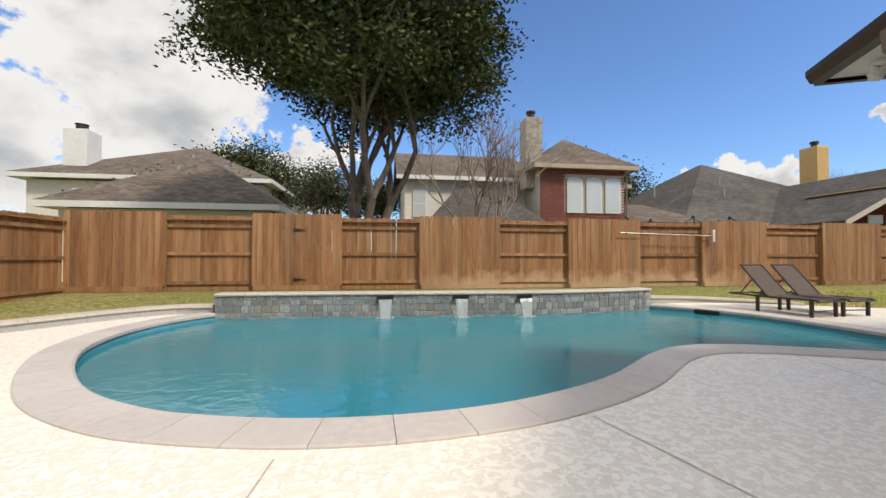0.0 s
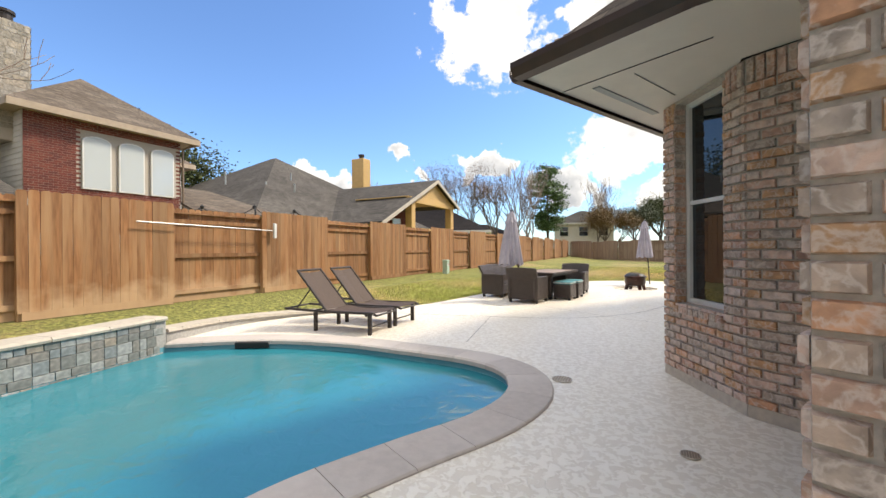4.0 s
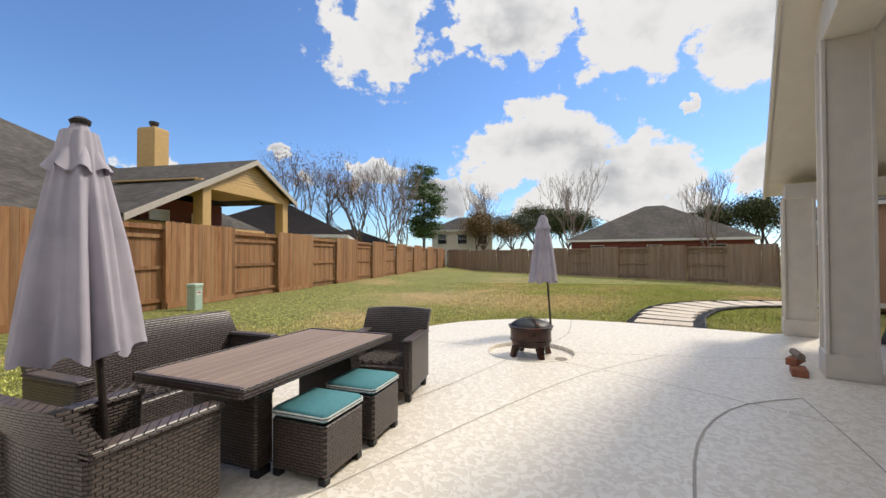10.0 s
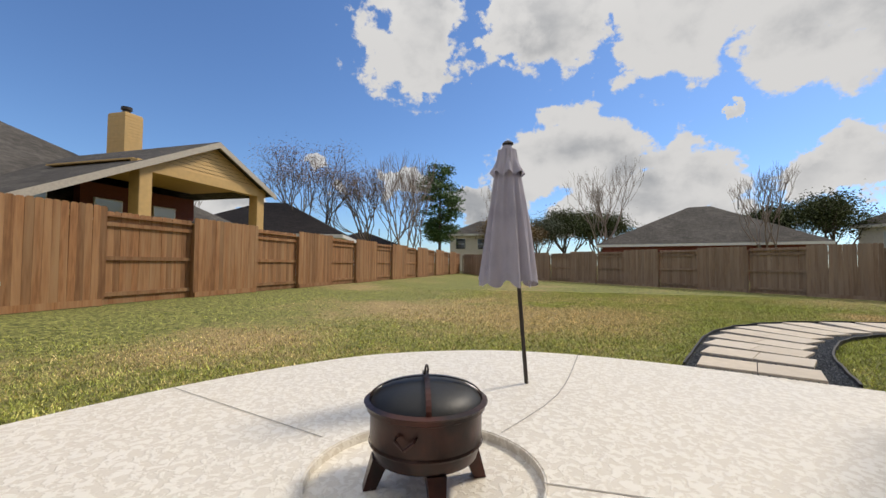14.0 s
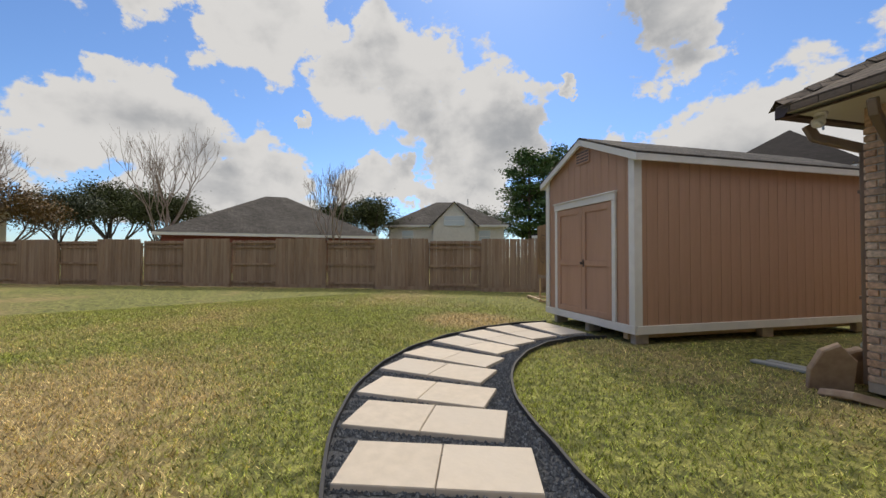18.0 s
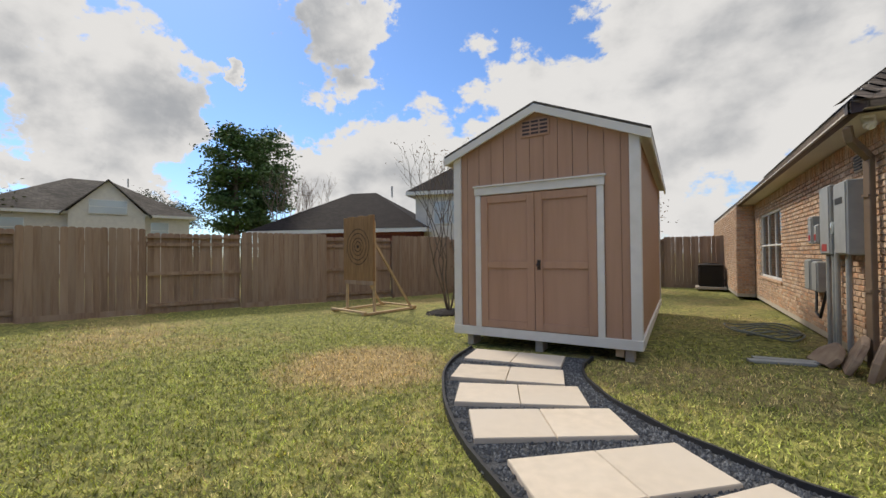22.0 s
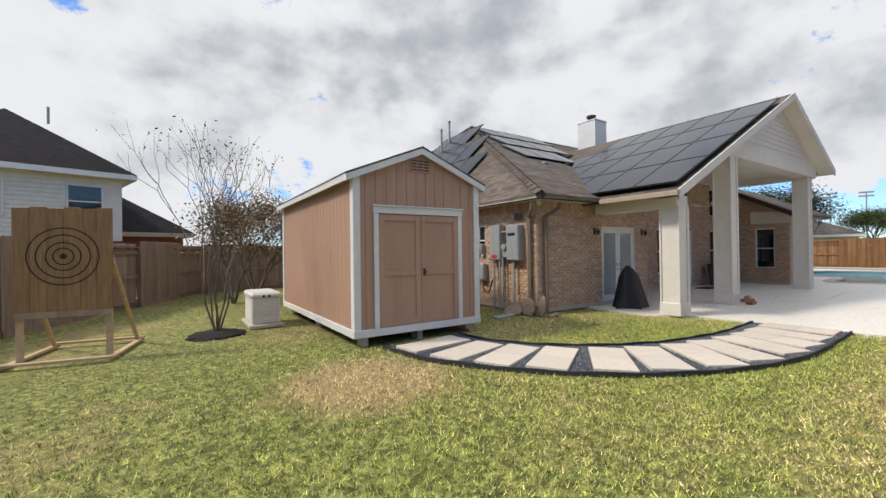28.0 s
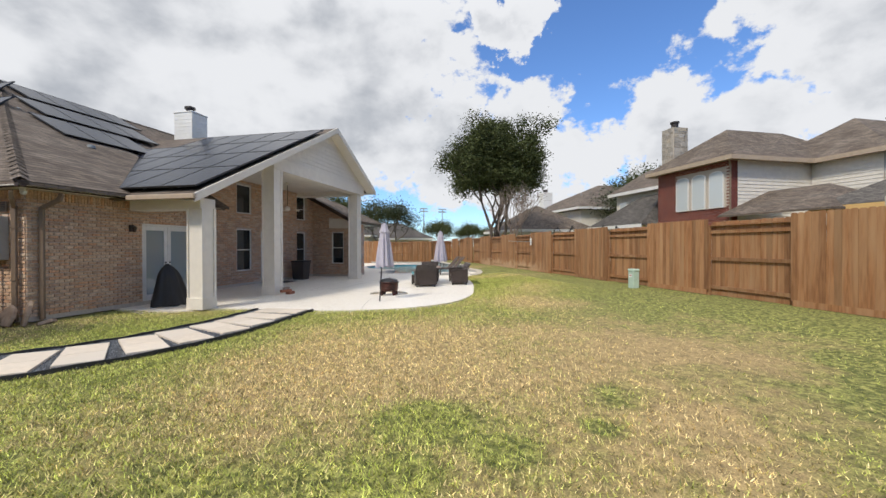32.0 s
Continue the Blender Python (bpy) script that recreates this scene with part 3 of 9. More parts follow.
def dry_areas(m):
    """Straw-coloured turf: a broad dry stretch in mid-lawn and worn spots beside the shed and the fence."""
    n, l = m.node_tree.nodes, m.node_tree.links
    mr = [q for q in n if q.bl_idname == "ShaderNodeMapRange" and abs(q.inputs["From Max"].default_value - 0.68) < 1e-4][0]
    src = mr.inputs["Value"].links[0].from_socket
    tc = n.new("ShaderNodeTexCoord")
    # ragged tufts break the edges of the dry turf and mottle the whole lawn
    tuft = n.new("ShaderNodeTexNoise")
    tuft.inputs["Scale"].default_value, tuft.inputs["Detail"].default_value, tuft.inputs["Roughness"].default_value = 2.6, 10.0, 0.72
    l.new(tc.outputs["Object"], tuft.inputs["Vector"])
    rag = n.new("ShaderNodeMath")
    rag.operation = "MULTIPLY_ADD"
    l.new(tuft.outputs["Fac"], rag.inputs[0])
    rag.inputs[1].default_value = 0.62
    l.new(src, rag.inputs[2])
    less = n.new("ShaderNodeMath")
    less.operation = "SUBTRACT"
    l.new(rag.outputs[0], less.inputs[0])
    less.inputs[1].default_value = 0.39
    total = less.outputs[0]
    # single straw blades stand among green ones
    if m.name == "grass_blade":
        geo = n.new("ShaderNodeNewGeometry")
        each = n.new("ShaderNodeMath")
        each.operation = "MULTIPLY_ADD"
        mixed = n.new("ShaderNodeMath")
        mixed.operation = "FRACT"
        seven = n.new("ShaderNodeMath")
        seven.operation = "MULTIPLY"
        seven.inputs[1].default_value = 7.0
        l.new(geo.outputs["Random Per Island"], seven.inputs[0])
        l.new(seven.outputs[0], mixed.inputs[0])
        l.new(mixed.outputs[0], each.inputs[0])
        each.inputs[1].default_value = 0.44
        l.new(total, each.inputs[2])
        back = n.new("ShaderNodeMath")
        back.operation = "SUBTRACT"
        back.inputs[1].default_value = 0.20
        l.new(each.outputs[0], back.inputs[0])
        total = back.outputs[0]
    shade = n.new("ShaderNodeTexNoise")
    shade.inputs["Scale"].default_value, shade.inputs["Detail"].default_value, shade.inputs["Roughness"].default_value = 9.0, 10.0, 0.75
    l.new(tc.outputs["Object"], shade.inputs["Vector"])
    sm = n.new("ShaderNodeMapRange")
    for key, val in (("From Min", 0.32), ("From Max", 0.68), ("To Min", 0.55), ("To Max", 1.6)):
        sm.inputs[key].default_value = val
    l.new(shade.outputs["Fac"], sm.inputs["Value"])
    grit = n.new("ShaderNodeTexNoise")
    grit.inputs["Scale"].default_value, grit.inputs["Detail"].default_value, grit.inputs["Roughness"].default_value = 55.0, 6.0, 0.7
    l.new(tc.outputs["Object"], grit.inputs["Vector"])
    gm = n.new("ShaderNodeMapRange")
    for key, val in (("From Min", 0.36), ("From Max", 0.64), ("To Min", 0.5), ("To Max", 1.55)):
        gm.inputs[key].default_value = val
    l.new(grit.outputs["Fac"], gm.inputs["Value"])
    turf = n.new("ShaderNodeMath")
    turf.operation = "MULTIPLY"
    l.new(sm.outputs[0], turf.inputs[0])
    l.new(gm.outputs[0], turf.inputs[1])
    hv_ = n.new("ShaderNodeHueSaturation")
    l.new(turf.outputs[0], hv_.inputs["Value"])
    pb = n["Principled BSDF"]
    l.new(pb.inputs["Base Color"].links[0].from_socket, hv_.inputs["Color"])
    l.new(hv_.outputs[0], pb.inputs["Base Color"])
    for x, y, r, k in ((27.3, 5.6, 5.2, 0.36), (28.5, -3.3, 1.7, 0.50), (28.67, 2.73, 1.1, 0.12), (29.4, 6.8, 0.8, 0.16), (28.55, 9.4, 1.0, 0.14), (22.7, 9.4, 2.5, 0.12), (29.7, 4.95, 0.4, -0.34), (29.5, 5.95, 0.35, -0.26), (25.8, 13.2, 2.6, -0.22), (22.1, 12.2, 1.6, -0.14), (12.6, 11.0, 1.8, 0.12), (21.0, 9.3, 2.4, 0.10), (25.5, 3.4, 2.2, -0.04), (29.06, 4.43, 0.75, -0.42), (29.92, 4.02, 0.45, -0.38), (28.9, 6.6, 0.7, -0.26), (31.5, 8.0, 2.0, -0.06), (26.0, -0.2, 2.8, -0.08), (24.0, 10.5, 3.0, -0.08), (31.3, -1.6, 2.4, -0.10), (23.4, 0.6, 2.6, -0.12)):
        d = n.new("ShaderNodeVectorMath")
        d.operation = "DISTANCE"
        l.new(tc.outputs["Object"], d.inputs[0])
        d.inputs[1].default_value = (x, y, 0)
        f = n.new("ShaderNodeMapRange")
        f.interpolation_type = "SMOOTHSTEP"
        for key, val in (("From Min", 0.15 * r), ("From Max", r), ("To Min", k), ("To Max", 0.0)):
            f.inputs[key].default_value = val
        l.new(d.outputs["Value"], f.inputs["Value"])
        a = n.new("ShaderNodeMath")
        a.operation = "ADD"
        l.new(total, a.inputs[0])
        l.new(f.outputs[0], a.inputs[1])
        total = a.outputs[0]
    l.new(total, mr.inputs["Value"])


dry_areas(LAWN)
dry_areas(BLADE)

# ---- geometry helpers ----
HM = pose(0, 0, 0, 0, 0, -25)


def hw(u, v, z=0.0):
    return HM @ Vector((u, v, z))


class Geo:
    def __init__(self):
        self.v, self.f = [], []

    def add(self, vs, fs):
        k = len(self.v)
        self.v += [tuple(p) for p in vs]
        self.f += [tuple(i + k for i in g) for g in fs]
        return self

    def box(self, x0, x1, y0, y1, z0, z1, m=None):
        vs = [Vector((x, y, z)) for z in (z0, z1) for x, y in ((x0, y0), (x1, y0), (x1, y1), (x0, y1))]
        if m is not None:
            vs = [m @ p for p in vs]
        return self.add(vs, [(0, 3, 2, 1), (4, 5, 6, 7), (0, 1, 5, 4), (1, 2, 6, 5), (2, 3, 7, 6), (3, 0, 4, 7)])

    def soft(self, x0, x1, y0, y1, z0, z1, b=0.01, m=None):
        """A box with chamfered edges."""
        vs, fs = [], []
        X, Y, Z = (x0, x1), (y0, y1), (z0, z1)
        ids = {}
        for i in (0, 1):
            for j in (0, 1):
                for k in (0, 1):
                    for a in range(3):
                        p = [X[i], Y[j], Z[k]]
                        for q in range(3):
                            if q != a:
                                p[q] += b * (1 if (i, j, k)[q] == 0 else -1)
                        ids[i, j, k, a] = len(vs)
                        vs.append(Vector(p))
        for a in range(3):
            o = [q for q in range(3) if q != a]
            for s in (0, 1):
                ring = []
                for c in ((0, 0), (1, 0), (1, 1), (0, 1)):
                    q = [0, 0, 0]
                    q[a], q[o[0]], q[o[1]] = s, c[0], c[1]
                    ring.append(ids[(*q, a)])
                fs.append(tuple(ring))
            for c in ((0, 0), (1, 0), (1, 1), (0, 1)):
                q0, q1 = [0, 0, 0], [0, 0, 0]
                q0[a], q1[a] = 0, 1
                q0[o[0]] = q1[o[0]] = c[0]
                q0[o[1]] = q1[o[1]] = c[1]
                fs.append((ids[(*q0, o[0])], ids[(*q1, o[0])], ids[(*q1, o[1])], ids[(*q0, o[1])]))
        for i in (0, 1):
            for j in (0, 1):
                for k in (0, 1):
                    fs.append(tuple(ids[i, j, k, a] for a in range(3)))
        if m is not None:
            vs = [m @ p for p in vs]
        return self.add(vs, fs)

    def tube(self, pts, r, n=8, cap=True, r2=None):
        pts = [Vector(p) for p in pts]
        k = len(pts)
        vs, fs = [], []
        ref = Vector((0.31, 0.17, 0.93)).normalized()
        for i, p in enumerate(pts):
            d = (pts[min(i + 1, k - 1)] - pts[max(i - 1, 0)]).normalized()
            s = d.cross(ref)
            if s.length < 0.1:
                s = d.cross(Vector((1, 0, 0)))
            s.normalize()
            t = s.cross(d)
            rr = r if r2 is None else r + (r2 - r) * i / (k - 1)
            vs += [p + (s * math.cos(a) + t * math.sin(a)) * rr for a in (2 * math.pi * j / n for j in range(n))]
        for i in range(k - 1):
            fs += [(i * n + j, i * n + (j + 1) % n, (i + 1) * n + (j + 1) % n, (i + 1) * n + j) for j in range(n)]
        if cap:
            fs += [tuple(range(n)), tuple((k - 1) * n + j for j in range(n))]
        return self.add(vs, fs)

    def lathe(self, prof, n=24, c=(0, 0), cap=True):
        vs, fs = [], []
        for r, z in prof:
            vs += [(c[0] + r * math.cos(2 * math.pi * j / n), c[1] + r * math.sin(2 * math.pi * j / n), z) for j in range(n)]
        k = len(prof)
        for i in range(k - 1):
            fs += [(i * n + j, i * n + (j + 1) % n, (i + 1) * n + (j + 1) % n, (i + 1) * n + j) for j in range(n)]
        if cap:
            fs += [tuple(range(n)), tuple((k - 1) * n + j for j in range(n))]
        return self.add(vs, fs)

    def poly(self, pts, thick=None):
        """A flat face, or a slab of that thickness below it."""
        pts = [Vector(p) for p in pts]
        n = len(pts)
        if thick is None:
            return self.add(pts, [tuple(range(n))])
        low = [p - Vector((0, 0, thick)) for p in pts]
        fs = [tuple(range(n)), tuple(range(2 * n - 1, n - 1, -1))]
        fs += [(i, i + n, (i + 1) % n + n, (i + 1) % n) for i in range(n)]
        return self.add(pts + low, fs)


def mesh_of(name, g, material, smooth=None):
    me = bpy.data.meshes.new(name)
    me.from_pydata(g.v, [], g.f)
    me.materials.append(material)
    bm = bmesh.new()
    bm.from_mesh(me)
    bmesh.ops.recalc_face_normals(bm, faces=bm.faces)
    bm.to_mesh(me)
    bm.free()
    if smooth:
        me.polygons.foreach_set("use_smooth", [True] * len(me.polygons))
        me.set_sharp_from_angle(angle=radians(smooth))
    return me


def part(name, g, material, parent=None, label="", m=None, smooth=None):
    ob = new(name, mesh_of(name, g, material, smooth))
    if parent is not None:
        ob.parent = parent
    if m is not None:
        ob.matrix_basis = m
    if label:
        ob["label"] = label
    return ob


def piece(name, me, parent, m):
    ob = new(name, me)
    ob.parent = parent
    ob.matrix_basis = m
    return ob


def thing(name, label, category, group="", m=None, kind=""):
    ob = new(name)
    if m is not None:
        ob.matrix_basis = m
    return tagged(ob, label, category, group, kind)


def curve(pts, step, closed=False):
    """A smooth line through points, cut into even steps."""
    p = [Vector(q) for q in pts]
    n = len(p)
    fine = []
    for i in range(n if closed else n - 1):
        a, b, c, d = (p[(i + k - 1) % n] if closed else p[min(max(i + k - 1, 0), n - 1)] for k in range(4))
        for s in range(24):
            t = s / 24
            fine.append(0.5 * ((2 * b) + (c - a) * t + (2 * a - 5 * b + 4 * c - d) * t * t + (3 * b - a - 3 * c + d) * t ** 3))
    fine.append(p[0] if closed else p[-1])
    lens = [0.0]
    for a, b in zip(fine, fine[1:]):
        lens.append(lens[-1] + (b - a).length)
    k = max(2, round(lens[-1] / step))
    out, j = [], 0
    for i in range(k + (0 if closed else 1)):
        s = lens[-1] * i / k
        while j < len(lens) - 2 and lens[j + 1] < s:
            j += 1
        f = (s - lens[j]) / max(1e-9, lens[j + 1] - lens[j])
        out.append(fine[j].lerp(fine[j + 1], min(1, f)))
    return out


def offset(line, d, closed=False):
    n = len(line)
    out = []
    for i in range(n):
        a, b = (line[(i - 1) % n], line[(i + 1) % n]) if closed else (line[max(i - 1, 0)], line[min(i + 1, n - 1)])
        t = (b - a).normalized()
        out.append(line[i] + Vector((t.y, -t.x, 0)) * d)
    return out


def inside(x, y, loop):
    c, j = False, len(loop) - 1
    for i in range(len(loop)):
        a, b = loop[i], loop[j]
        if (a[1] > y) != (b[1] > y) and x < (b[0] - a[0]) * (y - a[1]) / (b[1] - a[1]) + a[0]:
            c = not c
        j = i
    return c


def sstep(t):
    t = min(1.0, max(0.0, t))
    return t * t * (3 - 2 * t)

# ---- plan of deck, pool, lawn ----
POOL = [(-2.2, 10.5), (0.2, 10.45), (2.6, 10.3), (4.6, 10.22), (6.2, 10.4), (7.5, 10.7), (8.25, 9.7), (8.62, 8.5), (8.66, 7.4), (8.62, 6.5), (8.35, 5.95),
        (7.8, 5.72), (7.15, 5.82), (6.45, 6.15), (5.7, 6.45), (5.0, 6.5), (4.3, 6.2), (3.3, 5.42), (2.4, 4.97), (1.63, 4.77), (0.8, 4.74), (0.03, 4.88),
        (-0.66, 5.15), (-1.45, 5.75), (-2.2, 6.75), (-2.65, 7.7), (-2.8, 8.8), (-2.6, 9.8)]
WALLPTS = POOL[:6]
RIMPTS = POOL[5:] + POOL[:1]
wall_line = curve([(*p, 0) for p in WALLPTS], 0.2)
rim_line = curve([(*p, 0) for p in RIMPTS], 0.16)
pool_loop = wall_line[:-1] + rim_line[:-1]
rim_out = offset(rim_line, -0.40)
if inside(rim_out[20].x, rim_out[20].y, pool_loop):
    rim_out = offset(rim_line, 0.40)

EDGE = [(-7.0, 5.6), (-5.6, 7.6), (-4.6, 9.1), (-3.9, 10.1), (-3.1, 10.8), (-2.2, 11.0), (2.6, 10.75), (7.4, 11.15), (8.8, 11.35), (10.1, 11.05), (11.1, 10.4),
        (11.9, 9.8), (12.8, 9.4), (13.8, 9.2), (15.2, 9.0), (17.0, 8.55), (18.4, 8.12), (19.6, 7.72), (20.6, 7.2), (21.5, 6.5), (22.05, 5.6), (22.3, 4.8), (22.3, 3.9), (22.1, 2.8), (21.6, 1.35), (21.2, 0.4)]
edge_line = curve([(*p, 0) for p in EDGE], 0.3)
corner_pts = [hw(19.75, 8.55), hw(19.75, 6.9), hw(18, 3), hw(2, -8), Vector((-7.0, -8.0, 0))]
deck_loop = edge_line + [Vector((p.x, p.y, 0)) for p in corner_pts]


def lawn_z(x, y):
    z = -0.035 + 0.24 * sstep((y - 9.4) / 4.0) - 0.07 * sstep((-y - 4) / 8)
    return z + 0.006 * math.sin(x * 1.3 + 0.7 * y) * math.sin(y * 1.1 - 0.4 * x)


# ground: one sheet out to the horizon, open under deck and pool
axis_x = list(np.arange(-14, 64, 0.5))
axis_y = list(np.arange(-24, 26, 0.5))
axis_x = [-2500, -600, -150, -60, -30] + axis_x + [75, 100, 160, 400, 900, 2500]
axis_y = [-2500, -600, -150, -60, -35] + axis_y + [32, 45, 80, 150, 600, 2500]
gg = Geo()
for yv in axis_y:
    for xv in axis_x:
        z = lawn_z(xv, yv) if -24 <= yv <= 26 else (0.2 if yv > 0 else -0.1)
        if inside(xv, yv, deck_loop):
            z = min(z, -0.115)
        gg.v.append((xv, yv, z))
nx = len(axis_x)
for j in range(len(axis_y) - 1):
    for i in range(nx - 1):
        q = (j * nx + i, j * nx + i + 1, (j + 1) * nx + i + 1, (j + 1) * nx + i)
        if all(inside(gg.v[k][0], gg.v[k][1], deck_loop) for k in q) and axis_x[i] < 12:
            continue
        gg.f.append(q)
lawn = part("ground", gg, LAWN, smooth=60)
tagged(lawn, "mown green lawn with straw-coloured dry patches", "lawn", kind="structure")


def filled(loops, z, down):
    """A level sheet between an outer loop and holes, with skirts that go down."""
    bm = bmesh.new()
    es = []
    for lp in loops:
        vs = [bm.verts.new((p.x, p.y, z)) for p in lp]
        es += [bm.edges.new((a, b)) for a, b in zip(vs, vs[1:] + vs[:1])]
    bmesh.ops.triangle_fill(bm, edges=es, use_beauty=True, use_dissolve=False)
    bmesh.ops.recalc_face_normals(bm, faces=bm.faces)
    g = Geo()
    bm.verts.index_update()
    g.add([v.co[:] for v in bm.verts], [[v.index for v in f.verts] for f in bm.faces])
    bm.free()
    for lp in loops:
        n = len(lp)
        g.add([(p.x, p.y, z) for p in lp] + [(p.x, p.y, z - down) for p in lp], [(i, (i + 1) % n, (i + 1) % n + n, i + n) for i in range(n)])
    return g


# deck with a round recess for the fire pit
PIT = Vector((18.93, 4.95, 0))
pit_loop = [PIT + Vector((math.cos(a), math.sin(a), 0)) * 0.66 for a in (2 * math.pi * i / 40 for i in range(40))]
hole = offset(wall_line, 0.28) if not inside(*offset(wall_line, 0.28)[10][:2], pool_loop) else offset(wall_line, -0.28)
pool_hole = hole[:-1] + [p for p in rim_out[1:-1]]
deck = part("pavement", filled([deck_loop, pool_hole, pit_loop], 0.0, 0.14), DECK)
tagged(deck, "cream spray-textured concrete pool deck and patio slab", "patio", kind="structure")
g = Geo()
g.lathe([(0.68, -0.055), (0.0001, -0.06)], 40, (PIT.x, PIT.y), cap=False)
g.lathe([(0.672, 0.006), (0.672, -0.06)], 40, (PIT.x, PIT.y), cap=False)
part("recess_floor", g, DECK, deck)
# tooled joints: shallow dark grooves laid into the slab
JOINT = mat("joint_shadow", (0.47, 0.43, 0.37), (0.38, 0.345, 0.30), rough=0.95, scale=20)


def joint(pts, w=0.012):
    line = curve([(*p, 0.0) for p in pts], 0.35)
    a, b = offset(line, w / 2), offset(line, -w / 2)
    gj = Geo()
    n = len(line)
    gj.add([(p.x, p.y, 0.0035) for p in a] + [(p.x, p.y, 0.0035) for p in b] , [(i, i + 1, n + i + 1, n + i) for i in range(n - 1)])
    part("joint", gj, JOINT, deck)


joint([(0.51, 4.25), (0.42, 3.0), (0.3, 1.0)])
joint([(2.63, 4.57), (2.9, 3.5), (3.4, 1.2)])
joint([(5.95, 5.98), (5.75, 5.2), (5.2, 3.6), (5.0, 3.2)])
joint([(11.3, 9.3), (11.55, 8.0), (11.75, 7.2), (11.95, 6.4), (12.3, 5.7), (12.9, 5.1), (13.6, 4.65), (14.8, 4.18), (15.9, 3.75), (16.6, 3.3), (17.05, 2.8), (17.3, 2.2)], 0.022)
joint([(14.4, 9.05), (13.72, 7.0), (13.35, 6.4), (12.63, 5.2), (12.2, 4.1)])
joint([(11.75, 7.35), (10.5, 7.1), (9.5, 6.9)])
joint([(13.72, 7.0), (15.6, 5.85), (17.7, 4.38), (19.0, 3.0)])
joint([(18.38, 4.55), (17.7, 3.6), (16.6, 2.3)])
joint([(18.32, 5.3), (17.2, 5.85), (16.0, 6.5)])
joint([(19.7, 7.65), (19.15, 5.75)])
joint([(19.56, 4.6), (20.6, 4.2), (22.25, 3.95)])
joint([(18.98, 4.3), (19.0, 3.0), (19.1, 1.2)])
joint([(17.3, 2.2), (15.5, 2.7), (14.0, 3.4), (12.3, 4.0)])


def drain(x, y, r=0.13):
    d = thing("floor_drain", "small grey slotted drain grate set in concrete", "drain", m=pose(x, y, 0.004))
    gd = Geo().lathe([(r, 0.0), (r, 0.006), (0.001, 0.006)], 24, cap=False)
    part("rim", gd, CAP, d)
    for i in range(-3, 4):
        w = math.sqrt(max(0, r * r - (i * r / 4) ** 2)) * 0.8
        part("slot", Geo().box(-w, w, i * r / 4 - 0.006, i * r / 4 + 0.006, 0.0065, 0.009), DSPOUT, d)


drain(7.21, 4.32, 0.06)
drain(8.4, 5.35, 0.10)
drain(18.5, 4.53, 0.09)

# pool basin and water
basin = Geo()
deep = [-0.02, -0.5, -1.1, -1.35]
ctr = Vector((2.6, 7.6, 0))
rings = []
for z, s in zip(deep, (1.0, 0.985, 0.95, 0.86)):
    rings.append([(ctr + (p - ctr) * s).to_3d() + Vector((0, 0, z)) for p in pool_loop])
n = len(pool_loop)
for r_ in rings:
    basin.v += [tuple(p) for p in r_]
for k in range(3):
    basin.f += [(k * n + i, k * n + (i + 1) % n, (k + 1) * n + (i + 1) % n, (k + 1) * n + i) for i in range(n)]
floor_g = filled([[Vector((p.x, p.y, 0)) for p in rings[3]]], -1.35, 0.01)
basin.add(floor_g.v, floor_g.f)
pool = thing("swimming_pool", "freeform swimming pool with turquoise water and stone coping", "pool", kind="structure")
part("basin", basin, PLASTER, pool, smooth=50)
water_g = filled([[Vector((p.x, p.y, 0)) for p in pool_loop]], -0.10, 0.001)
water = part("water", water_g, WATER, pool, "clear rippled turquoise pool water")
water.visible_shadow = False
# entry steps inside the far round end
for i, (r0, z1) in enumerate(((2.05, -0.66), (1.45, -0.42), (0.85, -0.21))):
    sg = Geo().lathe([(r0 - 0.02, z1), (0.001, z1)], 30, (8.3, 6.05), cap=False)
    sg.lathe([(r0, -1.35), (r0, z1 - 0.02), (r0 - 0.02, z1)], 30, (8.3, 6.05), cap=False)
    sg.v = [(min(max(x, 5.0), 8.6 - max(0, 6.3 - y) * 0.9), max(y, 5.85 + max(0, 7.15 - x) * 0.38), z) for x, y, z in sg.v]
    part("step", sg, STEPPLASTER, pool, smooth=50)
# waterline tiles, one by one
tile_me = mesh_of("tile", Geo().box(-0.072, 0.072, 0, 0.012, -0.075, 0.075), TILE)
for a, b in zip(rim_line, rim_line[1:]):
    d = b - a
    mid = (a + b) / 2
    ang = math.atan2(d.y, d.x)
    piece("tile", tile_me, pool, Matrix.Translation((mid.x, mid.y, -0.085)) @ pose(0, 0, 0, 0, 0, math.degrees(ang)))
